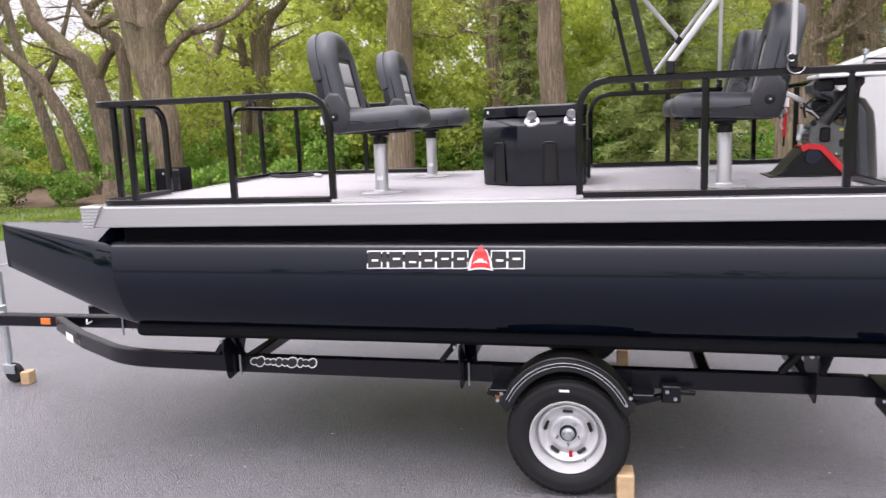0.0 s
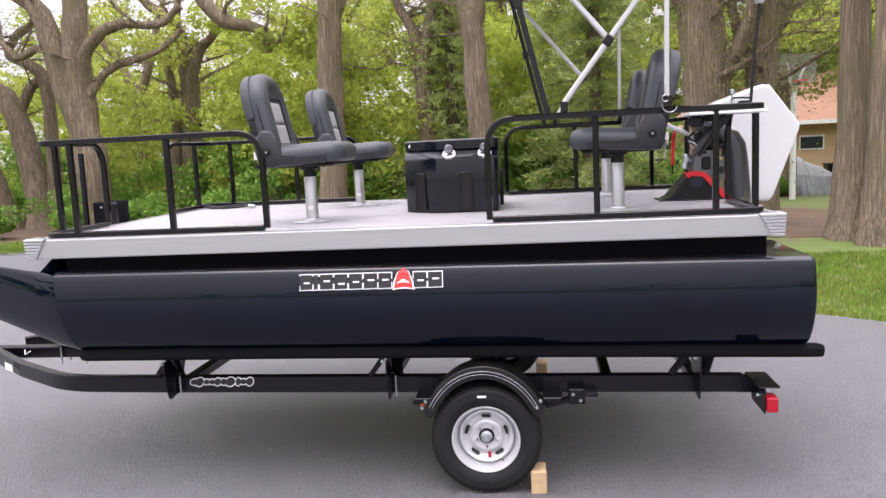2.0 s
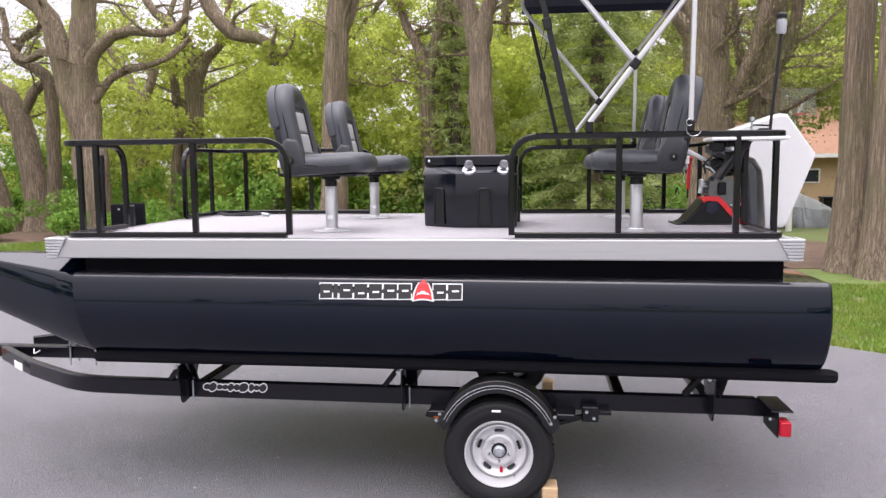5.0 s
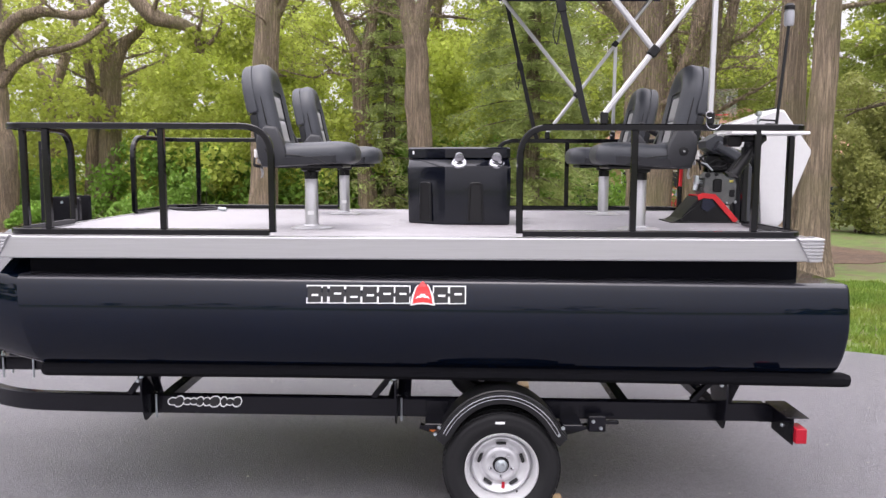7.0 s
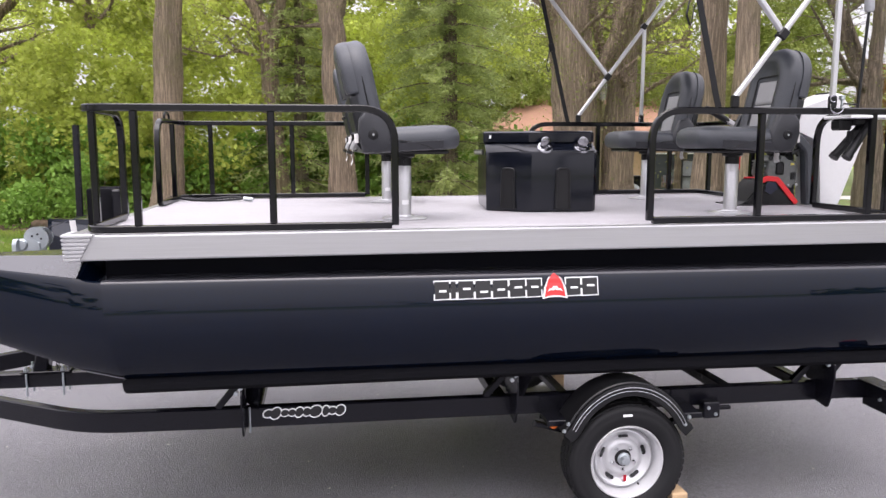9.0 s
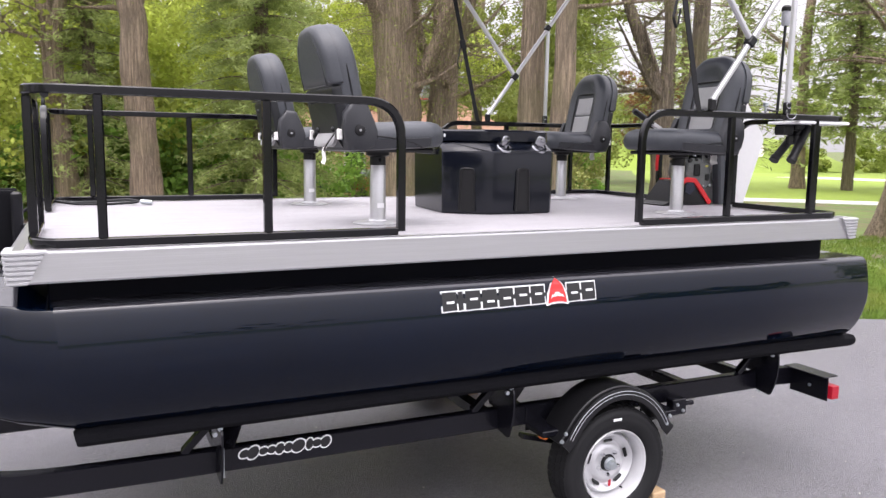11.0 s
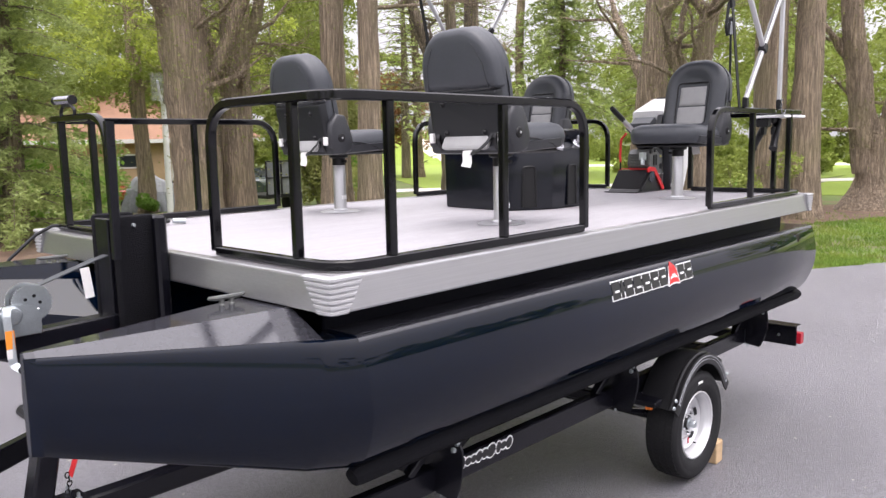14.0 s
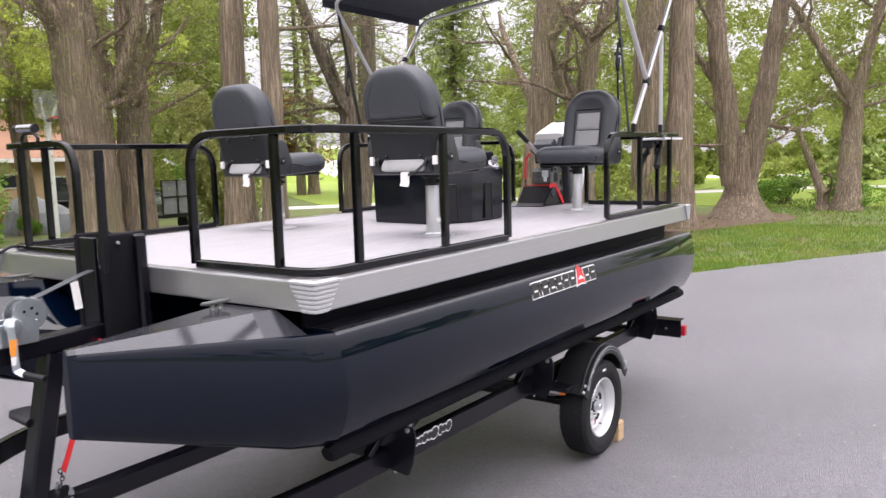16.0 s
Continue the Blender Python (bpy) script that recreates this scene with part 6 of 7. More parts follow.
# ---- trees ----
def limb_path(base, heading, length, rise, bend, rng, steps=9):
    """A wandering limb: start, compass heading, length, rise per metre, bend."""
    p = Vector(base)
    out = [p.copy()]
    h, up = heading, rise
    for k in range(steps):
        h += rng.uniform(-1, 1) * bend
        up += rng.uniform(-0.5, 0.6) * bend * 0.6
        d = Vector((math.sin(h) * math.cos(up), math.cos(h) * math.cos(up), math.sin(up)))
        p = p + d * (length / steps)
        out.append(p.copy())
    return out


def knobbly(bm, rng, amount):
    for v in bm.verts:
        q = v.co * 2.1
        v.co += noise.noise_vector(q) * amount + noise.noise_vector(v.co * Vector((7, 7, 1.6))) * amount * 0.45


def trunk_mesh(bm, path, r0, r1, rng, n=14, flare=0.0):
    sizes = []
    m = len(path) - 1
    for i in range(m + 1):
        u = i / m
        sizes.append((r0 + (r1 - r0) * u) * (1 + flare * math.exp(-u * 16)))
    sweep(path, ring(1.0, n), bm=bm, sizes=sizes, up=(0.3, 1, 0))


def twigs(bm, path, rng, count, length, r):
    """Thin twigs along a limb; returns the places of their ends."""
    ends = []
    for _ in range(count):
        i = rng.randrange(1, len(path))
        b = path[i - 1].lerp(path[i], rng.random())
        t = limb_path(b, rng.uniform(0, 6.28), length * rng.uniform(0.5, 1.2), rng.uniform(-0.2, 0.8), 0.5, rng, 4)
        sweep(t, ring(1.0, 4), bm=bm, sizes=[r, r * 0.8, r * 0.6, r * 0.4, r * 0.25], caps=False)
        ends += [t[2], t[3], t[4]]
    return ends


def old_tree(name, x, y, r, seed, label, lean=(0, 0), height=9.0, limbs=(), fork=None, leafy=900, bark=None, leaf=None, spray=0.35, droop=0.0, low=3.4, flare=0.55):
    """A broad-trunked tree. limbs: (height, heading in degrees, length, rise in degrees, radius)."""
    rng = random.Random(seed)
    nr = np.random.default_rng(seed)
    t = thing(name, (x, y, G), label, "tree", "old trees round the drive")
    bm = bmesh.new()
    path = []
    stem = (height if fork is None else fork)
    for k in range(17):
        u = k / 16
        z = G - 0.25 + lie(x, y) + u * (stem + 0.25)
        path.append(Vector((x + lean[0] * z + r * u * (0.45 * math.sin(u * 5.5 + seed) + 0.2 * math.sin(u * 13 + 3 * seed)), y + lean[1] * z + 0.3 * r * u * math.sin(u * 4 + 2 * seed), z)))
    trunk_mesh(bm, path, r, r * (0.62 if fork is None else 0.85), rng, 20, flare)
    ends, ways = [], []
    todo = list(limbs)
    if fork is not None:
        for hd, rise in ((rng.uniform(20, 80), 72), (rng.uniform(200, 290), 66)):
            todo.append((fork - 0.05, hd, height - fork, rise, r * 0.62))
    for hz, hd, ln, rise, lr in todo:
        u = min(0.999, max(0.05, hz / stem)) * 16
        b = path[int(u)].lerp(path[int(u) + 1], u - int(u))
        w = limb_path(b, radians(hd), ln, radians(rise), 0.28, rng, 10)
        sweep(w, ring(1.0, 10), bm=bm, sizes=[lr * (1 - 0.72 * k / 10) for k in range(11)], up=(0.2, 0.5, 1))
        ways.append(w)
        for _ in range(4):
            k = rng.randrange(3, 10)
            w2 = limb_path(w[k], radians(hd) + rng.uniform(-1.4, 1.4), ln * rng.uniform(0.3, 0.55), rng.uniform(0.0, 1.1), 0.35, rng, 6)
            sweep(w2, ring(1.0, 6), bm=bm, sizes=[lr * 0.33 * (1 - 0.75 * q / 6) for q in range(7)], caps=False)
            ways.append(w2)
    knobbly(bm, rng, r * 0.13)
    tw = bmesh.new()
    for w in ways:
        ends += twigs(tw, w, rng, 9, 1.0, 0.011)
    ends += twigs(tw, [p for p in path if p.z > min(low, stem * 0.6)], rng, 26, 1.3, 0.012)
    part("trunk", bm, bark or M_BARK, t, "deeply furrowed brown bark", 60)
    tagged(part("twig_spray", tw, bark or M_BARK, t, smooth=0), kind="stuff")
    if leafy:
        c = np.array([tuple(e) for e in ends])
        leafy *= 2
        pick = c[nr.integers(0, len(c), leafy)] + nr.normal(scale=(spray, spray, spray * 0.8), size=(leafy, 3))
        pick[:, 2] -= np.abs(nr.normal(scale=droop, size=leafy)) if droop else 0
        pick = pick[pick[:, 2] > 0.8]
        off = np.hypot(pick[:, 0] - x - lean[0] * pick[:, 2], pick[:, 1] - y - lean[1] * pick[:, 2])
        pick = pick[(off > r + 0.45) | (pick[:, 2] > 5.5)]
        ob = new("crown", leaves("crown", pick, 0.03, leaf or M_BUD, nr))
        ob.parent, ob.matrix_parent_inverse = t, t.matrix_basis.inverted()
        ob["label"], ob["kind"] = "sparse yellow-green spring leaves", "stuff"
    return t


def spline(points, steps=5):
    """A soft line through space."""
    p = [Vector(q) for q in points]
    p = [p[0] * 2 - p[1]] + p + [p[-1] * 2 - p[-2]]
    out = []
    for a, b, c, d in zip(p, p[1:], p[2:], p[3:]):
        for k in range(steps):
            t = k / steps
            out.append(0.5 * ((2 * b) + (c - a) * t + (2 * a - 5 * b + 4 * c - d) * t * t + (3 * b - a - 3 * c + d) * t ** 3))
    out.append(p[-2])
    return out


def grown_tree(name, y, stems, seed, label, leafy=900, bark=None, leaf=None, spray=0.35, droop=0.0, boughs=4, flare=0.5, low=3.0, shoots=0):
    """A tree of bent stems that rise in one plane y and lean out of it. stems: (radius at foot, radius at tip, lean in y for each
    metre, (x, z) points, and where its foot stands off the plane); the first one stands in the ground."""
    rng, nr = random.Random(seed), np.random.default_rng(seed)
    x = stems[0][3][0][0]
    t = thing(name, (x, y, G), label, "tree", "old trees round the drive")
    bm, tw = bmesh.new(), bmesh.new()
    ways, ends = [], []
    for i, (r0, r1, tilt, pts, *off) in enumerate(stems):
        z0 = pts[0][1]
        way = spline([(px, y + sum(off) + tilt * (pz - z0), pz) for px, pz in pts])
        m = len(way) - 1
        sizes = [(r0 + (r1 - r0) * k / m) * (1 + (flare * math.exp(-max(0.0, way[k].z - G) * 2.6) if pts[0][1] < 0.1 else 0)) for k in range(m + 1)]
        sweep(way, ring(1.0, 18 if r0 > 0.25 else 10), bm=bm, sizes=sizes, up=(0.3, 1, 0))
        upper = [p for p in way if p.z > low]
        upper = upper if len(upper) > 2 else way[-4:]
        ways.append(upper)
        for _ in range(boughs):
            k = rng.randrange(0, len(upper))
            w2 = limb_path(upper[k], rng.uniform(0, 6.28), rng.uniform(1.0, 2.4), rng.uniform(-0.1, 1.0), 0.4, rng, 6)
            rr = min(0.07, r1 * 0.5)
            sweep(w2, ring(1.0, 6), bm=bm, sizes=[rr * (1 - 0.78 * q / 6) for q in range(7)], caps=False)
            ways.append(w2)
    knobbly(bm, rng, stems[0][0] * 0.13)
    for w in ways:
        ends += twigs(tw, w, rng, 10, 1.0, 0.011)
    if shoots:
        ends += twigs(tw, [p for p in spline([(px, y, pz) for px, pz in stems[0][3]]) if p.z > 0.9], rng, shoots, 0.9, 0.009)
    part("trunk", bm, bark or M_BARK, t, "deeply furrowed brown bark", 60)
    tagged(part("twig_spray", tw, bark or M_BARK, t, smooth=0), kind="stuff")
    c = np.array([tuple(e) for e in ends])
    pick = c[nr.integers(0, len(c), leafy * 2)] + nr.normal(scale=(spray, spray, spray * 0.8), size=(leafy * 2, 3))
    pick[:, 2] -= np.abs(nr.normal(scale=droop, size=leafy * 2)) if droop else 0
    pick = pick[pick[:, 2] > 0.9]
    ob = new("crown", leaves("crown", pick, 0.028, leaf or M_BUD, nr))
    ob.parent, ob.matrix_parent_inverse = t, t.matrix_basis.inverted()
    ob["label"], ob["kind"] = "sparse yellow-green spring leaves", "stuff"
    return t


OL = "old willow with a broad furrowed trunk and fresh spring leaves"
# behind the boat
grown_tree("tree", 18.7, [(0.33, 0.26, 0, [(-1.0, -0.2), (-1.05, 0.8), (-1.1, 2.0), (-1.2, 3.2), (-1.2, 4.3), (-1.3, 5.1)]),
                          (0.24, 0.16, 0.05, [(-1.25, 4.7), (-1.42, 5.5), (-1.6, 6.2), (-1.9, 8.0), (-2.1, 10.0)]),
                          (0.22, 0.15, -0.05, [(-1.22, 4.6), (-1.02, 5.5), (-0.9, 6.2), (-0.8, 8.0), (-0.5, 10.0)])], 11, OL, 900, low=5.0)
grown_tree("tree", 20.7, [(0.26, 0.21, 0, [(-2.6, -0.2), (-2.68, 1.6), (-2.8, 3.1), (-2.8, 4.5)]),
                          (0.18, 0.10, 0.1, [(-2.8, 4.2), (-2.95, 4.9), (-3.15, 5.3), (-3.4, 5.8), (-3.7, 6.8), (-4.0, 8.6)]),
                          (0.17, 0.10, -0.1, [(-2.78, 4.2), (-2.52, 5.2), (-2.4, 6.1), (-2.2, 8.4)]),
                          (0.05, 0.02, 0.0, [(-2.9, 3.9), (-3.25, 4.1), (-3.6, 4.22), (-4.2, 4.1), (-4.9, 4.3)])], 12, OL, 1100, low=4.2)
grown_tree("tree", 19.8, [(0.37, 0.28, 0, [(-5.3, -0.2), (-5.2, 1.7), (-5.1, 4.6), (-5.0, 6.1), (-4.9, 9.5)]),
                          (0.14, 0.07, 0.1, [(-5.0, 6.0), (-5.7, 6.9), (-6.8, 7.4)]),
                          (0.14, 0.07, -0.1, [(-5.1, 5.0), (-4.5, 6.2), (-4.2, 8.0)])], 13, OL, 1500, spray=0.5, droop=0.6, low=4.0, shoots=14)
grown_tree("tree", 24.1, [(0.36, 0.30, 0, [(-11.35, -0.2), (-11.3, 0.6), (-11.1, 2.7), (-11.0, 4.6)]),
                          (0.24, 0.11, 0.1, [(-11.1, 4.2), (-11.3, 6.0), (-11.8, 6.6), (-12.5, 7.2), (-13.2, 8.4)]),
                          (0.20, 0.09, -0.1, [(-11.0, 4.3), (-10.75, 5.0), (-10.4, 5.5), (-9.9, 6.0), (-9.7, 6.7), (-9.3, 8.2)]),
                          (0.20, 0.10, 0.0, [(-11.85, -0.2), (-11.75, 1.6), (-11.6, 3.3), (-11.7, 5.3), (-11.3, 6.4), (-11.0, 8.0)])], 14, OL, 1300, low=3.6, shoots=10)
grown_tree("tree", 20.8, [(0.52, 0.20, 0, [(-13.0, -0.2), (-12.9, 0.4), (-12.7, 1.9), (-12.9, 3.0), (-13.3, 4.2), (-13.5, 5.2), (-13.8, 6.2), (-14.5, 6.9), (-15.6, 7.3)]),
                          (0.46, 0.30, 0.03, [(-12.8, 1.6), (-12.88, 3.0), (-12.9, 4.8), (-12.8, 6.7), (-12.5, 9.4)]),
                          (0.20, 0.10, -0.2, [(-12.75, 4.2), (-12.55, 4.9), (-12.1, 5.4), (-11.3, 5.75), (-10.2, 5.65), (-9.4, 6.1)]),
                          (0.14, 0.07, 0.3, [(-12.6, 3.9), (-12.2, 4.4), (-11.7, 4.7), (-10.6, 5.0), (-9.8, 5.6)]),
                          (0.26, 0.15, -0.1, [(-12.75, 6.8), (-11.6, 8.2), (-10.2, 8.0), (-9.3, 7.1), (-8.8, 6.1), (-8.2, 5.65), (-7.6, 5.5), (-7.25, 5.25), (-7.2, 4.8)]),
                          (0.16, 0.08, 0.2, [(-13.45, 5.0), (-14.0, 5.3), (-14.7, 5.1), (-15.2, 5.6), (-15.5, 6.6)])], 16, OL, 1500, low=4.2)
grown_tree("tree", 22.0, [(0.42, 0.22, 0, [(-15.2, -0.2), (-15.3, 0.6), (-15.6, 2.7), (-16.0, 3.9), (-16.7, 4.6), (-17.6, 5.6), (-18.2, 7.4)]),
                          (0.22, 0.09, 0.0, [(-14.85, -0.2), (-14.7, 2.6), (-14.7, 4.4), (-15.1, 5.0), (-15.8, 5.35), (-15.5, 5.9), (-14.9, 6.3), (-14.7, 7.6)]),
                          (0.18, 0.08, 0.1, [(-15.8, 3.4), (-15.2, 4.4), (-14.3, 4.9), (-13.8, 5.8)]),
                          (0.24, 0.12, -0.1, [(-16.3, -0.2), (-16.6, 1.8), (-17.4, 3.6), (-18.6, 4.8), (-19.2, 6.4)])], 17, OL, 1300, low=3.4)
grown_tree("tree", 23.5, [(0.24, 0.14, 0, [(-18.4, -0.2), (-18.9, 2.2), (-19.6, 4.6), (-20.2, 7.5)]),
                          (0.14, 0.07, 0.1, [(-19.2, 3.2), (-18.3, 4.6), (-17.6, 6.6)])], 18, "slender dark leaning tree in the mulch bed", 700, bark=M_BARK_GREY, low=2.6)
old_tree("tree", -14.5, 26.5, 0.30, 19, OL, (0.12, 0), 10, [(3, 80, 5.0, 30, 0.15)], fork=4.2, leafy=900)
# pair behind the motor, and the broad pair beside the lawn
grown_tree("tree", 15.5, [(0.46, 0.40, 0, [(3.63, -0.2), (3.63, 1.1), (3.58, 2.6), (3.50, 3.7), (3.44, 4.4), (3.28, 5.6), (2.98, 9.0)]),
                          (0.20, 0.09, -0.2, [(3.48, 3.7), (3.18, 4.35), (2.78, 4.75), (2.38, 5.3), (2.08, 6.6)]),
                          (0.17, 0.08, -0.3, [(3.68, 2.7), (3.98, 3.2), (4.28, 4.0), (4.38, 4.8), (4.28, 6.5)]),
                          (0.24, 0.12, 0.2, [(3.48, 4.0), (3.78, 5.2), (3.98, 7.0), (4.08, 9.0)])], 21, OL, 2600, spray=0.5, droop=0.6, low=2.8, shoots=40)
grown_tree("tree", 15.6, [(0.34, 0.26, 0, [(4.60, -0.2), (4.60, 1.4), (4.62, 3.0), (4.70, 4.6), (4.80, 7.0), (4.90, 10.0)]),
                           (0.15, 0.07, -0.2, [(4.65, 3.4), (5.05, 4.3), (5.20, 5.4), (5.60, 7.0)]),
                           (0.12, 0.06, 0.2, [(4.65, 3.0), (4.20, 3.9), (4.10, 5.2)])], 22, OL, 2200, spray=0.5, droop=0.6, low=2.6, shoots=34)
old_tree("tree", 5.66, 13.75, 0.28, 23, OL, (0.0, 0), 11, [(6.0, 90, 3, 40, 0.15)], leafy=900, flare=0.9)
old_tree("tree", 5.77, 12.9, 0.23, 24, OL, (0.0, 0), 11, [(6.5, 60, 3, 40, 0.12), (4.5, 100, 2.5, 10, 0.05)], leafy=800, flare=0.9)
# towards the open lawns
grown_tree("tree", 13.65, [(0.30, 0.22, 0, [(9.0, -0.2), (8.92, 1.2), (8.82, 2.2), (8.8, 3.1)]),
                           (0.15, 0.08, 0.21, [(8.76, 2.7), (8.48, 3.8), (8.1, 5.0), (7.8, 6.4), (7.5, 8.5)]),
                           (0.15, 0.09, 0.0, [(8.84, 2.7), (8.92, 4.0), (8.85, 5.5), (8.95, 8.5)])], 25, OL, 500, bark=M_BARK_GREY, low=4.2, flare=0.4)
grown_tree("tree", 14.4, [(0.27, 0.15, 0, [(9.75, -0.2), (9.95, 0.8), (10.25, 2.0), (10.42, 4.0), (10.45, 10.0)]),
                          (0.06, 0.03, -0.3, [(10.44, 5.2), (10.8, 5.8), (11.3, 6.2)])], 26, "straight slender grey tree beside the lawn", 400, bark=M_BARK_GREY, low=5.0, flare=0.3)
old_tree("tree", 13.9, 11.8, 0.40, 27, OL, (0.03, -0.09), 10, [(3.0, 20, 4, 50, 0.17), (4.8, 200, 3, 30, 0.12)], leafy=1100, spray=0.5)
grown_tree("tree", 9.25, [(0.33, 0.29, 0, [(11.6, -0.2), (11.6, 1.2), (11.62, 2.2), (11.62, 3.2)]),
                          (0.22, 0.16, 0.41, [(11.58, 2.8), (11.5, 3.3), (11.40, 3.75)], 0.05),
                          (0.07, 0.04, -0.1, [(11.45, 3.55), (11.5, 4.2), (11.56, 5.0), (11.5, 7.0)], 0.30),
                          (0.24, 0.19, -0.13, [(11.63, 2.7), (11.68, 3.6), (11.72, 4.5)], -0.03),
                          (0.13, 0.07, 0.73, [(11.70, 4.35), (11.5, 4.8), (11.34, 5.25), (11.2, 6.0)], -0.24),
                          (0.13, 0.07, -0.47, [(11.74, 4.35), (11.9, 5.0), (12.1, 5.8), (12.3, 7.0)], -0.26)], 28, "old knotty willow with a broken limb and forked top", 1100, spray=0.45, boughs=3, flare=0.4, low=4.4)
old_tree("tree", 14.3, 8.7, 0.40, 29, OL, (0.0, -0.01), 11, [(6.0, 120, 3, 40, 0.15)], leafy=600)
old_tree("tree", 14.55, 8.0, 0.36, 30, OL, (0.01, 0.0), 11, [(6.0, 0, 3, 40, 0.12)], leafy=600)
grown_tree("tree", 7.3, [(0.50, 0.26, 0, [(17.7, -0.2), (17.7, 0.5), (17.66, 1.0), (17.64, 1.6), (17.64, 2.2)]),
                         (0.34, 0.20, 0.11, [(17.58, 0.9), (17.55, 2.2), (17.5, 3.2), (17.3, 4.2), (17.35, 5.4), (17.6, 6.6), (17.7, 9.0)], 0.15),
                         (0.31, 0.20, -0.16, [(17.7, 0.9), (17.8, 2.4), (17.85, 3.6), (17.9, 4.8), (18.0, 7.0), (18.2, 9.5)], -0.14),
                         (0.13, 0.05, 0.6, [(17.45, 3.4), (17.2, 4.0), (17.0, 4.5), (16.6, 5.4)], 0.42),
                         (0.10, 0.04, -0.5, [(17.86, 3.9), (17.95, 4.6), (18.1, 5.6)], -0.6)], 31, OL, 1900, spray=0.5, flare=1.0, low=3.4, shoots=12)
grown_tree("tree", 5.1, [(0.33, 0.27, 0, [(21.0, -0.2), (21.1, 0.6), (21.35, 1.6), (21.55, 2.6), (21.6, 3.5)]),
                         (0.21, 0.10, 0.55, [(21.6, 3.2), (21.4, 3.9), (21.2, 4.8), (21.0, 6.6)]),
                         (0.22, 0.12, -0.22, [(21.6, 3.2), (21.7, 4.2), (21.8, 5.4), (22.0, 7.6)])], 32, OL, 1500, spray=0.5, flare=0.5, low=3.6)
grown_tree("tree", 5.75, [(0.16, 0.14, 0, [(21.0, -0.2), (21.0, 0.2), (21.0, 0.6)]),
                          (0.145, 0.08, 0.36, [(21.0, 0.4), (21.0, 1.0), (20.95, 1.6), (20.9, 2.1), (20.85, 2.45)], 0.0),
                          (0.085, 0.03, 4.6, [(20.86, 2.38), (20.8, 2.58), (20.75, 2.72), (20.7, 2.76)], 0.70)], 33, "slender arching tree beside the lawn", 60, low=2.4, boughs=1)
for i, (x, y, r) in enumerate(((9.5, 30, 0.3), (13.5, 31, 0.26), (-24, 27, 0.4), (-28, 24, 0.35), (-6.5, 27, 0.25), (-1, 29, 0.26), (2.3, 26, 0.22), (30, 28, 0.3), (35, 22, 0.3), (27, 33, 0.28), (40, 4, 0.35), (46, -2, 0.35), (33, -1, 0.3))):
    old_tree("tree", x, y, r, 40 + i, OL, (0.02 * ((i % 3) - 1), 0), 12, [(4.5 + i % 3, 70 + 50 * i, 4, 35, r * 0.4), (6.5, 200 + 70 * i, 4, 30, r * 0.4)], leafy=1300, spray=0.7, leaf=M_LEAF)


def spruce(x, y, height, radius, seed, label, count=14000, needle=None, bare=0.4, size=0.10, long=2.4):
    """A conifer: a straight stem, tiers of drooping boughs, short needle sprays hanging from them."""
    rng, nr = random.Random(seed), np.random.default_rng(seed)
    t = thing("spruce", (x, y, G), label, "conifer", "conifers")
    bm = bmesh.new()
    sweep([(x, y, G - 0.1), (x + 0.05, y, height * 0.5), (x, y, height)], ring(1.0, 10), bm=bm, sizes=[0.16 + height * 0.008, 0.11 + height * 0.003, 0.02])
    pts = []
    tiers = int(height * 2.1)
    for k in range(tiers):
        z = bare + (height - bare) * (k / tiers) ** 0.95
        reach = radius * (1 - z / height) ** 0.8 + 0.15
        for q in range(7):
            a = 6.283 * q / 7 + k * 0.9 + rng.uniform(-0.3, 0.3)
            ln = reach * rng.uniform(0.65, 1.1)
            pth = [Vector((x, y, z))]
            for s in (0.35, 0.7, 1.0):
                pth.append(Vector((x + math.sin(a) * ln * s, y + math.cos(a) * ln * s, z + 0.10 * ln * s - 0.32 * ln * s * s)))
            sweep(pth, ring(1.0, 4), bm=bm, sizes=[0.025, 0.018, 0.011, 0.004], caps=False)
            for s in np.linspace(0.12, 1, 9):
                i = min(2, int(s * 3))
                pts.append(pth[i].lerp(pth[i + 1], s * 3 - i if s < 1 else 1))
    part("trunk", bm, M_BARK_GREY, t, smooth=50)
    c = np.array([tuple(p) for p in pts])
    pick = c[nr.integers(0, len(c), count)] + nr.normal(scale=(0.13, 0.13, 0.035), size=(count, 3))
    pick[:, 2] -= np.abs(nr.normal(scale=0.13, size=count))
    ob = new("crown", leaves("crown", pick, size, needle or M_NEEDLE, nr, 0.35, long))
    ob.parent, ob.matrix_parent_inverse = t, t.matrix_basis.inverted()


spruce(1.65, 19.6, 12, 2.3, 61, "green spruce with drooping boughs behind the boat", 80000, size=0.028, long=5.5)
spruce(-2.1, 21.0, 9, 1.8, 62, "dark green spruce among the trees", 20000, size=0.035, long=5)
spruce(-17.0, 16.8, 9, 2.3, 63, "dense blue-green spruce beside the lawn", 36000, size=0.04, long=4.5)
spruce(26, 33, 15, 4.0, 64, "tall thin pine with sparse boughs", 2600, bare=3, size=0.08, long=5)
spruce(22, 36, 16, 4.0, 65, "tall thin pine with sparse boughs", 12000, bare=3, size=0.09, long=5)
spruce(31, 26, 15, 4.6, 66, "tall thin pine with sparse boughs", 12000, bare=3, size=0.09, long=5)
spruce(24.5, 27, 14, 3.8, 69, "tall thin pine with sparse boughs", 4500, bare=2, size=0.07, long=5)
spruce(29.5, 19.5, 14, 4.4, 71, "tall thin pine with sparse boughs", 10000, bare=3, size=0.08, long=5)
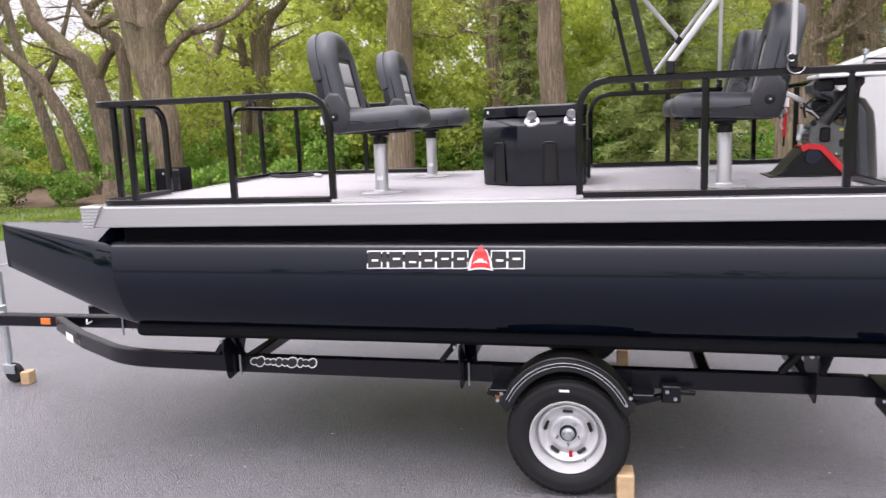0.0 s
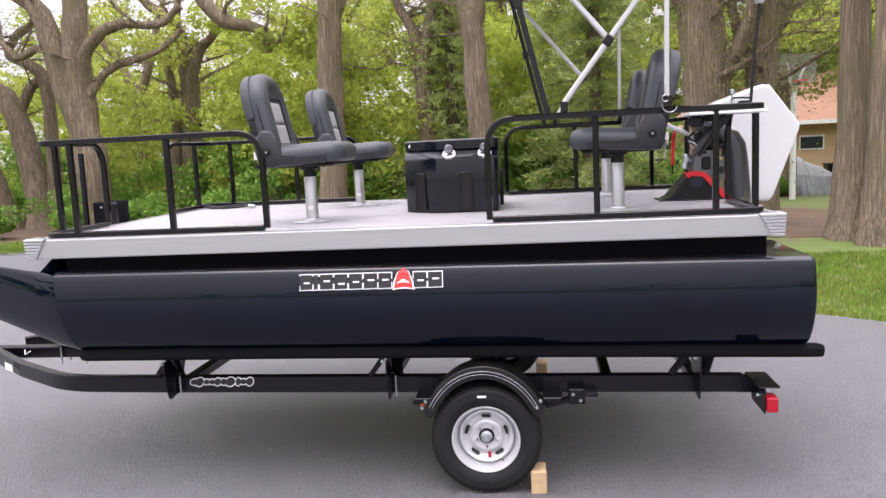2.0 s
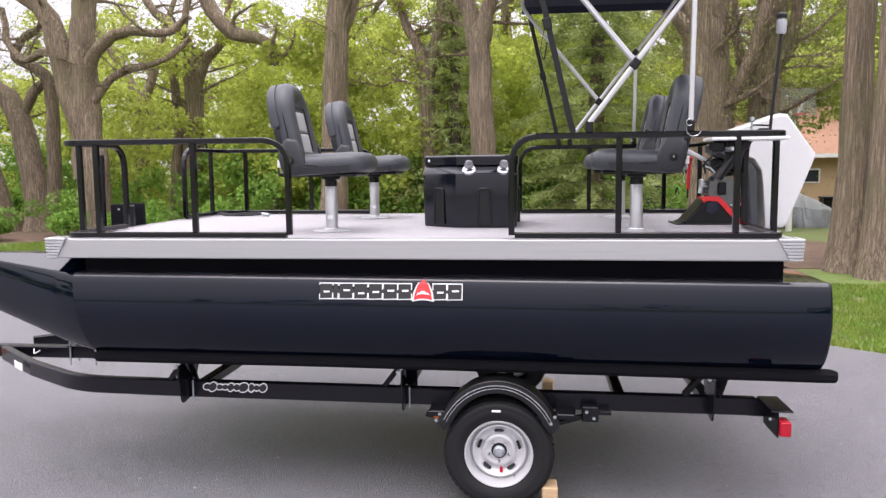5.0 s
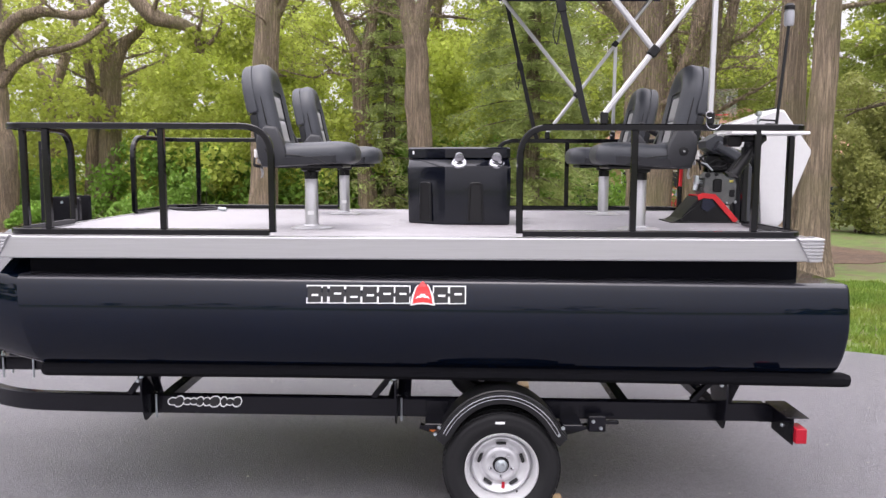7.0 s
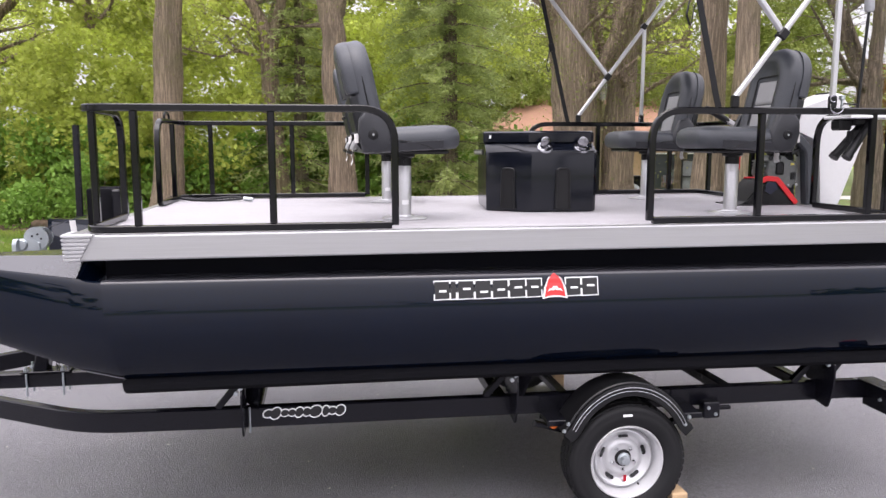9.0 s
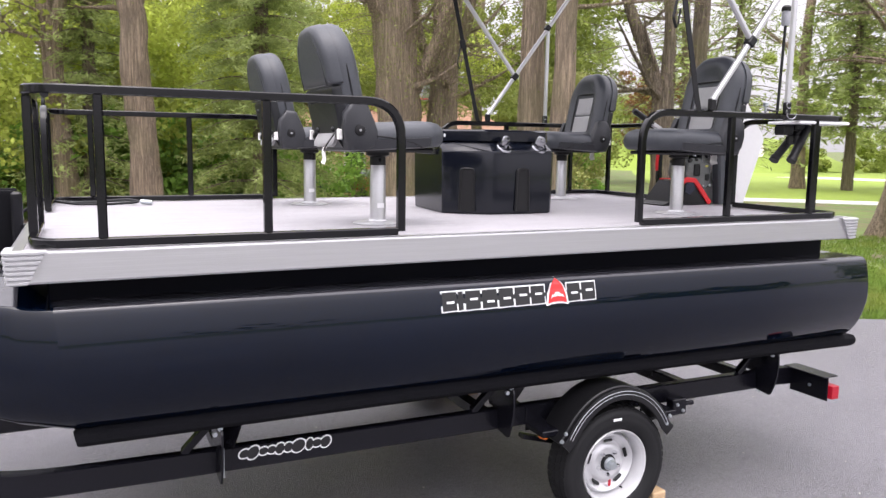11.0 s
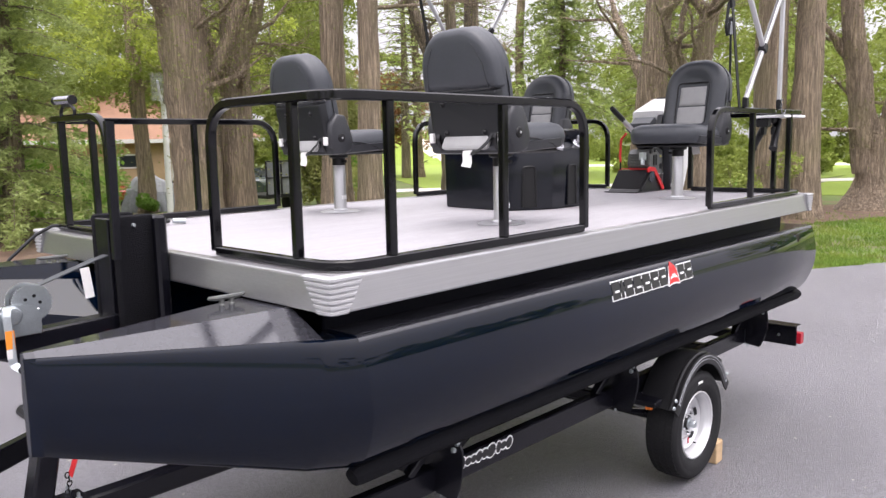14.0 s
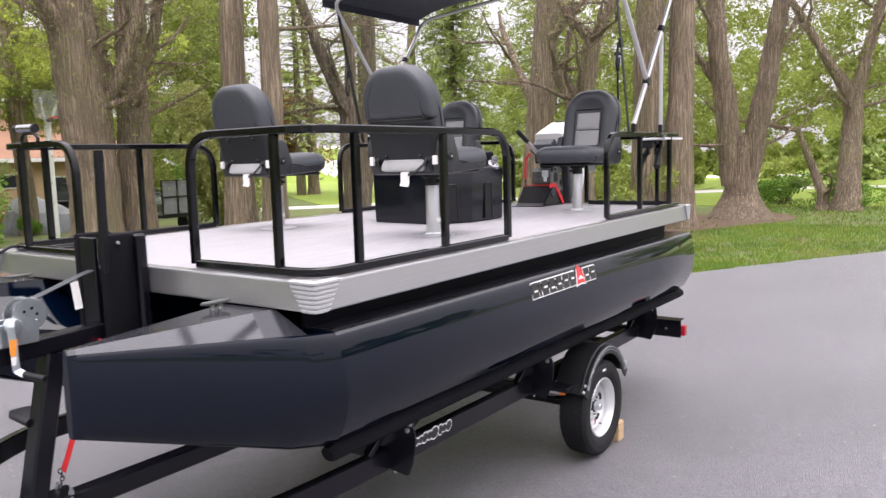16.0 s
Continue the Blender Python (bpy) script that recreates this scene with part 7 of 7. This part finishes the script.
spruce(33, 15, 15, 4.6, 72, "tall thin pine with sparse boughs", 9000, bare=4, size=0.09, long=5)
spruce(44, 8, 5.2, 1.9, 67, "small blue spruce on the far lawn", 6000, size=0.16)


def shrub(x, y, w, h, seed, leaf, label, count=1600, size=0.055, name="shrub"):
    """A rounded bush: short stems and small leaves set in uneven lobes."""
    rng, nr = random.Random(seed), np.random.default_rng(seed)
    t = thing(name, (x, y, G + lie(x, y)), label, "shrub", "shrubs in the beds")
    h0 = G + lie(x, y)
    bm = bmesh.new()
    for _ in range(7):
        pth = limb_path((x + rng.uniform(-0.1, 0.1) * w, y + rng.uniform(-0.1, 0.1) * w, h0 - 0.05), rng.uniform(0, 6.28), h * 0.8, rng.uniform(0.8, 1.4), 0.3, rng, 4)
        sweep(pth, ring(1.0, 5), bm=bm, sizes=[0.02, 0.017, 0.013, 0.009, 0.005], caps=False)
    tagged(part("stem_cluster", bm, M_BARK_GREY, t, smooth=0), kind="stuff")
    lobes = nr.normal(size=(11, 3)) * (w * 0.26, w * 0.26, h * 0.17) + (x, y, h0 + h * 0.5)
    rad = nr.uniform(0.5, 1.0, 11)
    k = nr.integers(0, 11, count)
    d = nr.normal(size=(count, 3))
    d /= np.linalg.norm(d, axis=1, keepdims=True)
    p = lobes[k] + d * (rad[k] * nr.uniform(0.7, 1.05, count))[:, None] * (w * 0.3, w * 0.3, h * 0.33)
    p = p[p[:, 2] > h0 + 0.03]
    ob = new("crown", leaves("crown", p, size, leaf, nr))
    ob.parent, ob.matrix_parent_inverse = t, t.matrix_basis.inverted()


shrub(11.5, 21.9, 2.7, 4.2, 88, M_BUD, "tall loose yellow-green bush beside the lawn", 15000, 0.07)
shrub(14.6, 25.5, 3.0, 2.6, 86, M_LEAF_DARK, "broad green bush beside the path", 9000, 0.07)
shrub(10.9, 21.0, 1.8, 2.0, 89, M_BUD, "loose yellow-green bush beside the lawn", 5000, 0.07)
shrub(20.30, 15.09, 0.5, 0.65, 87, M_LEAF_RUST, "small rust-orange plant beside the trees", 700, 0.05)
SH = "rounded green bush in the mulch bed"
for i, (x, y, w, h) in enumerate(((-14.6, 18.6, 1.3, 1.0), (-12.6, 19.4, 1.1, 0.9), (-11.0, 19.4, 1.0, 0.85), (-9.9, 19.0, 1.4, 1.2), (-16.8, 19.0, 1.3, 1.0), (-8.4, 19.2, 1.3, 1.0), (-13.6, 20.6, 1.7, 1.4), (-7.0, 19.6, 1.6, 1.5))):
    shrub(x, y, w, h, 70 + i, M_LEAF_DARK, SH, 2200, 0.06)
for i, (x, y, w, h) in enumerate(((13.6, 9.4, 2.2, 1.7), (15.6, 8.6, 1.8, 1.3), (22.5, 5.5, 2.2, 0.9), (16.4, 9.6, 1.4, 1.0), (9.15, 29.3, 0.9, 0.7), (6.6, 27.5, 2.6, 1.9), (23.6, 7.4, 2.4, 1.0))):
    shrub(x, y, w, h, 90 + i, M_LEAF if i < 2 else M_LEAF_DARK, "loose light-green bush beside the drive", 4500, 0.05)


def woods(name, spans, count, leaf, seed, label, size):
    """Far undergrowth: leaves gathered in clumps. spans: (x, y, spread x, spread y, base, height, weight)."""
    nr = np.random.default_rng(seed)
    wts = np.array([s[6] for s in spans], float)
    pts = []
    for s, w in zip(spans, wts / wts.sum()):
        n = int(count * w)
        m = max(6, n // 160)
        cen = np.stack([s[0] + nr.uniform(-1, 1, m) * s[2], s[1] + nr.uniform(-1, 1, m) * s[3], s[4] + s[5] * nr.uniform(0, 1, m) ** 1.35], 1)
        k = nr.integers(0, m, n)
        rad = nr.uniform(0.35, 0.95, m)
        d = nr.normal(size=(n, 3))
        d /= np.linalg.norm(d, axis=1, keepdims=True)
        pts.append(cen[k] + d * (rad[k] * nr.uniform(0.3, 1.0, n) ** 0.5)[:, None] * (1, 1, 0.75))
    p = np.concatenate(pts)
    p = p[p[:, 2] > G]
    single(name, leaves(name, p, size, leaf, nr), leaf, label, "undergrowth", kind="stuff")


woods("undergrowth", [(-4, 24, 6, 2.5, 0.2, 6.0, 3.2), (-12, 27, 6, 2.5, 0.2, 5.5, 2.4), (-21, 28, 6, 3, 0.2, 5.5, 2), (-30, 27, 6, 4, 0.2, 7, 1.6), (0.3, 25, 2.4, 2, 0.2, 6, 1.2), (-1, 27, 6, 2, 4, 6, 1.6), (-13, 31, 9, 2, 3, 6, 1.6)], 170000, M_LEAF_YELLOW, 101, "fresh light-green woodland undergrowth", 0.095)
woods("undergrowth", [(-4, 22.3, 5.5, 1.0, 0.0, 2.2, 2.0), (-11, 24, 5, 1.5, 0, 2.2, 1.4), (0.5, 22, 4, 1, 0, 2.4, 1.2), (-20, 25, 5, 2, 0, 2.6, 1.2)], 44000, M_LEAF_DARK, 102, "darker green woodland shrubs", 0.10)
woods("undergrowth", [(-3, 21.5, 4.5, 1.0, 1.0, 5.5, 1.6), (-9, 23, 4, 1.2, 2, 5, 1.0), (5, 24, 5, 1.5, 4.6, 5, 0.9), (10, 27, 4, 1.5, 4.6, 5, 1.0)], 24000, M_LEAF_YELLOW, 103, "pale yellow-green young leaves", 0.10)
woods("far_woods", [(10, 46, 9, 2, 1, 9, 1.5), (24, 46, 7, 3, 0, 7, 0.9), (54, 80, 14, 3, 0, 9, 1.3), (60, 34, 5, 6, 0, 8, 1.2), (66, 12, 4, 15, 0, 10, 2.4), (40, 20, 5, 6, 0, 1.5, 0.4), (66, -14, 5, 10, 0, 10, 1.5), (50, 6, 4, 8, 0, 2.2, 0.5)], 230000, M_LEAF, 104, "light-green woods beyond the lawns", 0.19)
woods("young_woods", [(29, 17, 4, 3, 2.5, 7, 0.3), (25, 9, 4, 5, 3.0, 7, 1.2), (36, 29, 4, 5, 1.2, 3.6, 0.35), (36, 12, 5, 9, 2.5, 8, 1.4), (34, -4, 5, 6, 2.5, 8, 1.2), (13.0, 29.5, 4.0, 3, 3.5, 6, 0.9), (15.8, 27.3, 1.7, 1.5, 1.5, 7.5, 0.8), (7, 31, 4, 2, 4.0, 5, 0.6)], 165000, M_LEAF, 108, "thin yellow-green foliage of young trees", 0.085)
woods("far_woods", [(-25, 38, 14, 2, 0, 8, 1.4), (-5, 37, 10, 2, 0, 8, 1.2), (6, 48, 10, 2, 2, 10, 1.2), (20, 50, 8, 2, 1, 9, 1.0), (-46, 26, 6, 8, 0, 9, 1.0)], 90000, M_LEAF, 109, "soft green woods closing the view", 0.2)
woods("far_woods", [(62, 48, 12, 4, 0, 12, 1), (80, 24, 5, 14, 0, 13, 1.2), (84, -8, 5, 14, 0, 13, 1), (44, 62, 12, 4, 0, 12, 0.8)], 45000, M_LEAF, 110, "hazy distant woods", 0.36)
woods("far_woods", [(27.6, 36, 2.5, 1.2, 2.2, 3.6, 1)], 6500, M_LEAF_RUST, 105, "rust-coloured young leaves", 0.13)
woods("far_woods", [(48, 2, 3, 6, 0, 1.6, 1), (60, -4, 2, 10, 0, 3, 1.2)], 12000, M_LEAF_DARK, 106, "dark green hedges across the lawns", 0.2)
# added out of view: clumps that block low sky and break the hull's reflected horizon
woods("far_woods", [(-45, 10, 6, 10, 0, 9, 1), (-38, -20, 8, 12, 0, 9, 1), (-26, -66, 9, 4, 1.5, 3.2, 0.12), (14, -70, 8, 4, 1.5, 5.5, 0.12), (44, -40, 10, 8, 0, 4, 1)], 62000, M_LEAF, 107, "unseen woods added round the drive to shape reflections", 0.4)

# ---- houses and things in the distance ----
def house(name, x, y, w, d, h, roof_h, turn, wall_m, roof_m, label, wins):
    g0 = G + lie(x, y)
    t = thing(name, (x, y, g0), label, "house")
    m = Matrix.Translation((x, y, g0)) @ Matrix.Rotation(radians(turn), 4, "Z")
    wall = part("wall", blk((-w / 2, -d / 2, -0.1), (w / 2, d / 2, h), 0.02, m), wall_m, t, smooth=0)
    e = 0.6
    rf = bmesh.new()
    a = [(-w / 2 - e, -d / 2 - e, h), (w / 2 + e, -d / 2 - e, h), (w / 2 + e, d / 2 + e, h), (-w / 2 - e, d / 2 + e, h)]
    b = [(-w / 2 + d * 0.35, -0.05, h + roof_h), (w / 2 - d * 0.35, -0.05, h + roof_h), (w / 2 - d * 0.35, 0.05, h + roof_h), (-w / 2 + d * 0.35, 0.05, h + roof_h)]
    loft([[m @ Vector(p) - Vector((0, 0, 0.12)) for p in a], [m @ Vector(p) for p in a], [m @ Vector(p) for p in b]], rf)
    part("roof", rf, roof_m, t, smooth=0)
    part("fascia", blk((-w / 2 - e - 0.02, -d / 2 - e - 0.03, h - 0.22), (w / 2 + e + 0.02, -d / 2 - e, h - 0.02), 0.004, m), M_PALE, t)
    for wx, wz, ww, wh in wins:
        win = part("window", blk((wx - ww / 2, -d / 2 - 0.05, wz - wh / 2), (wx + ww / 2, -d / 2 + 0.02, wz + wh / 2), 0.01, m), M_PALE, t)
        part("pane", blk((wx - ww / 2 + 0.08, -d / 2 - 0.07, wz - wh / 2 + 0.08), (wx + ww / 2 - 0.08, -d / 2 - 0.045, wz + wh / 2 - 0.08), 0.002, m), M_GLASS, win)
    return t


house("house", 14.9, 46.0, 13.5, 9, 3.45, 2.7, -10, M_STUCCO, M_ROOF, "tan stucco house with a terracotta hipped roof", ((-4.6, 2.0, 1.4, 1.1), (-2.6, 2.0, 1.2, 1.1), (0.05, 2.3, 1.2, 0.75), (3.6, 1.3, 2.8, 2.4)))
house("house", 25.5, 62, 12, 8, 2.8, 2.2, -20, M_STUCCO, M_ROOF_GREY, "distant tan house with a grey roof", ((-3, 1.6, 1.4, 1.1), (1, 1.6, 1.4, 1.1)))
house("house", 66, -1.0, 12, 14, 2.8, 2.0, 80, M_PALE, M_ROOF_GREY, "distant pale house with a grey roof", ((-3, 1.6, 1.6, 1.2), (2, 1.6, 1.6, 1.2)))


def car(x, y, turn, paint, label):
    t = thing("parked_car", (x, y, G + lie(x, y)), label, "car")
    m = Matrix.Translation((x, y, G + lie(x, y))) @ Matrix.Rotation(radians(turn), 4, "Z")
    prof = [(-2.1, 0.35), (-2.15, 0.75), (-1.9, 0.92), (-1.1, 1.0), (-0.5, 1.45), (0.9, 1.48), (1.7, 1.05), (2.1, 0.95), (2.15, 0.4)]
    secs = []
    for yy, k in ((-0.85, 0.97), (-0.82, 1.0), (0.82, 1.0), (0.85, 0.97)):
        secs.append([m @ Vector((a * k, yy * (0.86 if b > 1.1 else 1), b)) for a, b in prof])
    part("body", loft(secs), paint, t, "", 30)
    for f in (-1, 1):
        part("window", blk((-0.75, f * 0.76 - 0.03, 1.05), (1.2, f * 0.76 + 0.03, 1.38), 0.02, m), M_GLASS, t)
        for wx in (-1.35, 1.35):
            w = part("wheel", lathe([(0, 0.1), (0.2, 0.1), (0.31, 0.08), (0.32, 0), (0.31, -0.08), (0, -0.1)], m @ Matrix.Translation((wx, f * 0.78, 0.32)) @ Matrix.Rotation(radians(90), 4, "X"), 20), M_TYRE, t)
    part("windscreen", sweep([m @ Vector((-1.02, 0, 1.06)), m @ Vector((-0.56, 0, 1.42))], square(1.4, 0.03, 0.1)), M_GLASS, t)
    return t


car(5.65, 31.5, 165, M_CAR, "grey-green car parked near the house")
car(15.6, 33.0, 100, M_CAR, "dark grey-green car parked beyond the lawn")
car(11.2, 39.4, 100, M_CAR_RED, "dark red car parked near the house")
M_CLOUDY = mat("cloudy_clear_sheet", (0.45, 0.46, 0.46), 0.3, 0, 0, 0.1, 2)
M_CLOUDY.node_tree.nodes["Principled BSDF"].inputs["Alpha"].default_value = 0.18
HX, HY = 8.58, 26.45
HG = G + lie(HX, HY)
hoop = thing("basketball_hoop", (HX, HY, HG), "white basketball pole with forked arms and a clear backboard", "basketball hoop")
part("pole", sweep([(HX, HY, HG - 0.1), (HX + 0.01, HY, 1.6), (HX + 0.02, HY, 3.3)], ring(1.0, 12), sizes=[0.105, 0.10, 0.095]), M_PALE, hoop, "flaking white painted pole")
for k in (-1, 1):
    part("arm", sweep([(HX + 0.02, HY, 3.18), (HX + 0.02 + 0.17 * k, HY - 0.1, 3.6), (HX + 0.02 + 0.30 * k, HY - 0.25, 4.08)], ring(1.0, 8), sizes=[0.055, 0.045, 0.04]), M_PALE, hoop)
part("backboard", blk((HX - 0.55, HY - 0.34, 3.42), (HX + 0.60, HY - 0.31, 4.32), 0.02), M_CLOUDY, hoop, "cloudy clear backboard")
part("bracket", blk((HX - 0.06, HY - 0.32, 3.34), (HX + 0.10, HY - 0.08, 3.50), 0.02), M_BARK_GREY, hoop, "rusty rim bracket")
rim = [(HX + 0.02 + 0.22 * math.cos(a), HY - 0.60 + 0.22 * math.sin(a), 3.46) for a in np.linspace(0, 6.2832, 21)]
part("rim", sweep(rim, ring(0.012, 6), caps=False), M_DECAL_RED, hoop)
# a sheet over a boxy load: sloping top in a lit grey, hem hanging in deep folds in a shaded grey
hem = [(0.0, 1.14, 1.0), (0.12, 1.12, 1.0), (0.30, 1.07, 0.95), (0.52, 1.0, 0.85), (0.74, 0.93, 0.7), (0.94, 0.86, 0.5), (1.12, 0.78, 0.35), (1.28, 0.66, 0.25), (1.40, 0.50, 0.2), (1.48, 0.32, 0.12), (1.52, 0.14, 0.06)]
rows_ = []
for z, k, f in hem:
    row = []
    for i in range(120):
        a = math.tau * i / 120
        q = (abs(math.cos(a)) ** 4.5 + abs(math.sin(a)) ** 4.5) ** (-1 / 4.5)
        w = noise.noise(Vector((math.cos(a) * 4.2, math.sin(a) * 4.2, z * 0.35))) * 0.28 * f + abs(noise.noise(Vector((math.cos(a) * 9, math.sin(a) * 9, z * 0.5 + 4)))) * 0.26 * f
        px, py = math.cos(a) * q * (k + w), math.sin(a) * q * 0.86 * (k + w)
        fall = 1.0 - 0.26 * (px + 0.9) * (z / 1.5) + 0.10 * noise.noise(Vector((px * 2.4, py * 2.4, 1.0))) * (z > 0.1)
        row.append((10.4 + px - 0.12 * z, 30.6 + py, G + lie(10.2, 30.6) + z * 1.12 * fall))
    rows_.append(row)
tarp = thing("covered_trailer", (10.4, 30.6, G + lie(10.2, 30.6)), "low trailer under a grey wrinkled tarpaulin, its sides coloured as in shade", "covered trailer")
for name, rows, m_, note in (("hanging_skirt", rows_[:5], M_TARP_SHADE, "hanging folds in a darker, shaded grey"), ("cover", rows_[4:], M_TARP, "sloping sheet in the lighter, sky-lit grey")):
    bm = bmesh.new()
    vs = [[bm.verts.new(p) for p in row] for row in rows]
    for r0, r1 in zip(vs, vs[1:]):
        for i in range(120):
            bm.faces.new((r0[i], r0[(i + 1) % 120], r1[(i + 1) % 120], r1[i]))
    if name == "cover":
        bm.faces.new(vs[-1])
    part(name, bm, m_, tarp, note)
BG = G + lie(12.2, 33.0)
bin_ = thing("wheeled_bin", (12.2, 33.0, BG), "dark plastic wheeled bin beside the house", "bin")
part("body", blk((11.9, 32.7, BG), (12.5, 33.3, BG + 1.05), 0.04), M_BLACK, bin_)
part("lid", blk((11.87, 32.66, BG + 1.05), (12.53, 33.34, BG + 1.13), 0.02), M_BLACK, bin_)
CX, CY = 8.7, 20.0
CG = lie(CX, CY)
cart = thing("utility_trailer", (CX, CY, G + CG), "small trailer with glazed pale box sides beside the trees", "trailer")
part("bed", blk((CX - 0.55, CY, 0.42 + CG), (CX + 0.55, CY + 1.4, 0.52 + CG), 0.02), M_BLACK, cart)
part("panel", blk((CX - 0.52, CY + 0.02, 0.52 + CG), (CX + 0.52, CY + 0.05, 1.42 + CG), 0.01), M_GLASS_GREY, cart, "cloudy grey sheet side")
for x in (CX - 0.55, CX - 0.06, CX + 0.52):
    part("upright", blk((x, CY - 0.02, 0.50 + CG), (x + 0.04, CY + 0.02, 1.46 + CG), 0.004), M_BLACK, cart)
for z in (0.5 + CG, 0.98 + CG, 1.43 + CG):
    part("bar", blk((CX - 0.51, CY - 0.018, z), (CX + 0.52, CY + 0.018, z + 0.035), 0.004), M_BLACK, cart)
for f in (CX - 0.62, CX + 0.62):
    part("wheel", lathe([(0, 0.07), (0.16, 0.07), (0.24, 0.05), (0.24, -0.05), (0, -0.07)], Matrix.Translation((f, CY + 0.7, G + CG + 0.24)) @ Matrix.Rotation(radians(90), 4, "Y"), 18), M_TYRE, cart)

# ---- grass blades along the drive's edge, fallen buds on the asphalt ----
def inside(px, py, poly):
    hit = np.zeros(len(px), bool)
    q = np.array(poly)
    for (x0, y0), (x1, y1) in zip(q, np.roll(q, -1, 0)):
        c = ((y0 > py) != (y1 > py)) & (px < (x1 - x0) * (py - y0) / (y1 - y0 + 1e-12) + x0)
        hit ^= c
    return hit


nr = np.random.default_rng(9)
DRIVE = EDGE + [(30, -30), (-40, -30)]


def lawn_blades(x0, x1, y0, y1, n, h):
    px, py = nr.uniform(x0, x1, n), nr.uniform(y0, y1, n)
    ok = ~inside(px, py, DRIVE)
    for b in BEDS.values():
        ok &= ~(inside(px, py, b[:-1]) & (nr.uniform(size=n) < 0.93))
    bare = np.array([0.7 * noise.noise(Vector((a * 1.6, b * 1.6, 3.0))) + 0.8 * noise.noise(Vector((a * 5.1, b * 5.1, 8.0))) for a, b in zip(px, py)])
    ok &= bare < nr.uniform(0.1, 0.6, n)
    px, py = px[ok], py[ok]
    k = len(px)
    a = nr.uniform(0, 6.28, k)
    hh = h * nr.uniform(0.5, 1.3, k)
    w = 0.004 + hh * 0.10
    base = np.stack([px, py, np.full(k, G - 0.022)], 1)
    d = np.stack([np.cos(a), np.sin(a), 0 * a], 1)
    lean = nr.normal(scale=0.35, size=(k, 2))
    tip = base + np.stack([lean[:, 0] * hh, lean[:, 1] * hh, hh], 1)
    v = np.stack([base - d * w[:, None], base + d * w[:, None], tip], 1).reshape(-1, 3)
    return v


V = np.concatenate([lawn_blades(2.5, 9, 5, 12, 80000, 0.06), lawn_blades(5, 16, 2.5, 12, 60000, 0.07), lawn_blades(-13, -4, 11.5, 19, 50000, 0.07), lawn_blades(-22, -10, 9, 18, 26000, 0.08), lawn_blades(14, 26, -2, 8, 20000, 0.08)])
single("grass", raw_mesh("grass", V, np.arange(len(V)).reshape(-1, 3), M_BLADE), M_BLADE, "short uneven spring grass along the drive", "grass", kind="stuff")
bud = nr.uniform((-9, -1, G + 0.003), (10, 9, G + 0.006), (900, 3))
bud = bud[inside(bud[:, 0], bud[:, 1], DRIVE)]
single("fallen_buds", leaves("fallen_buds", bud, 0.011, M_PETAL, nr, 0.95), M_PETAL, "pale tree buds scattered over the asphalt", "litter", kind="stuff")
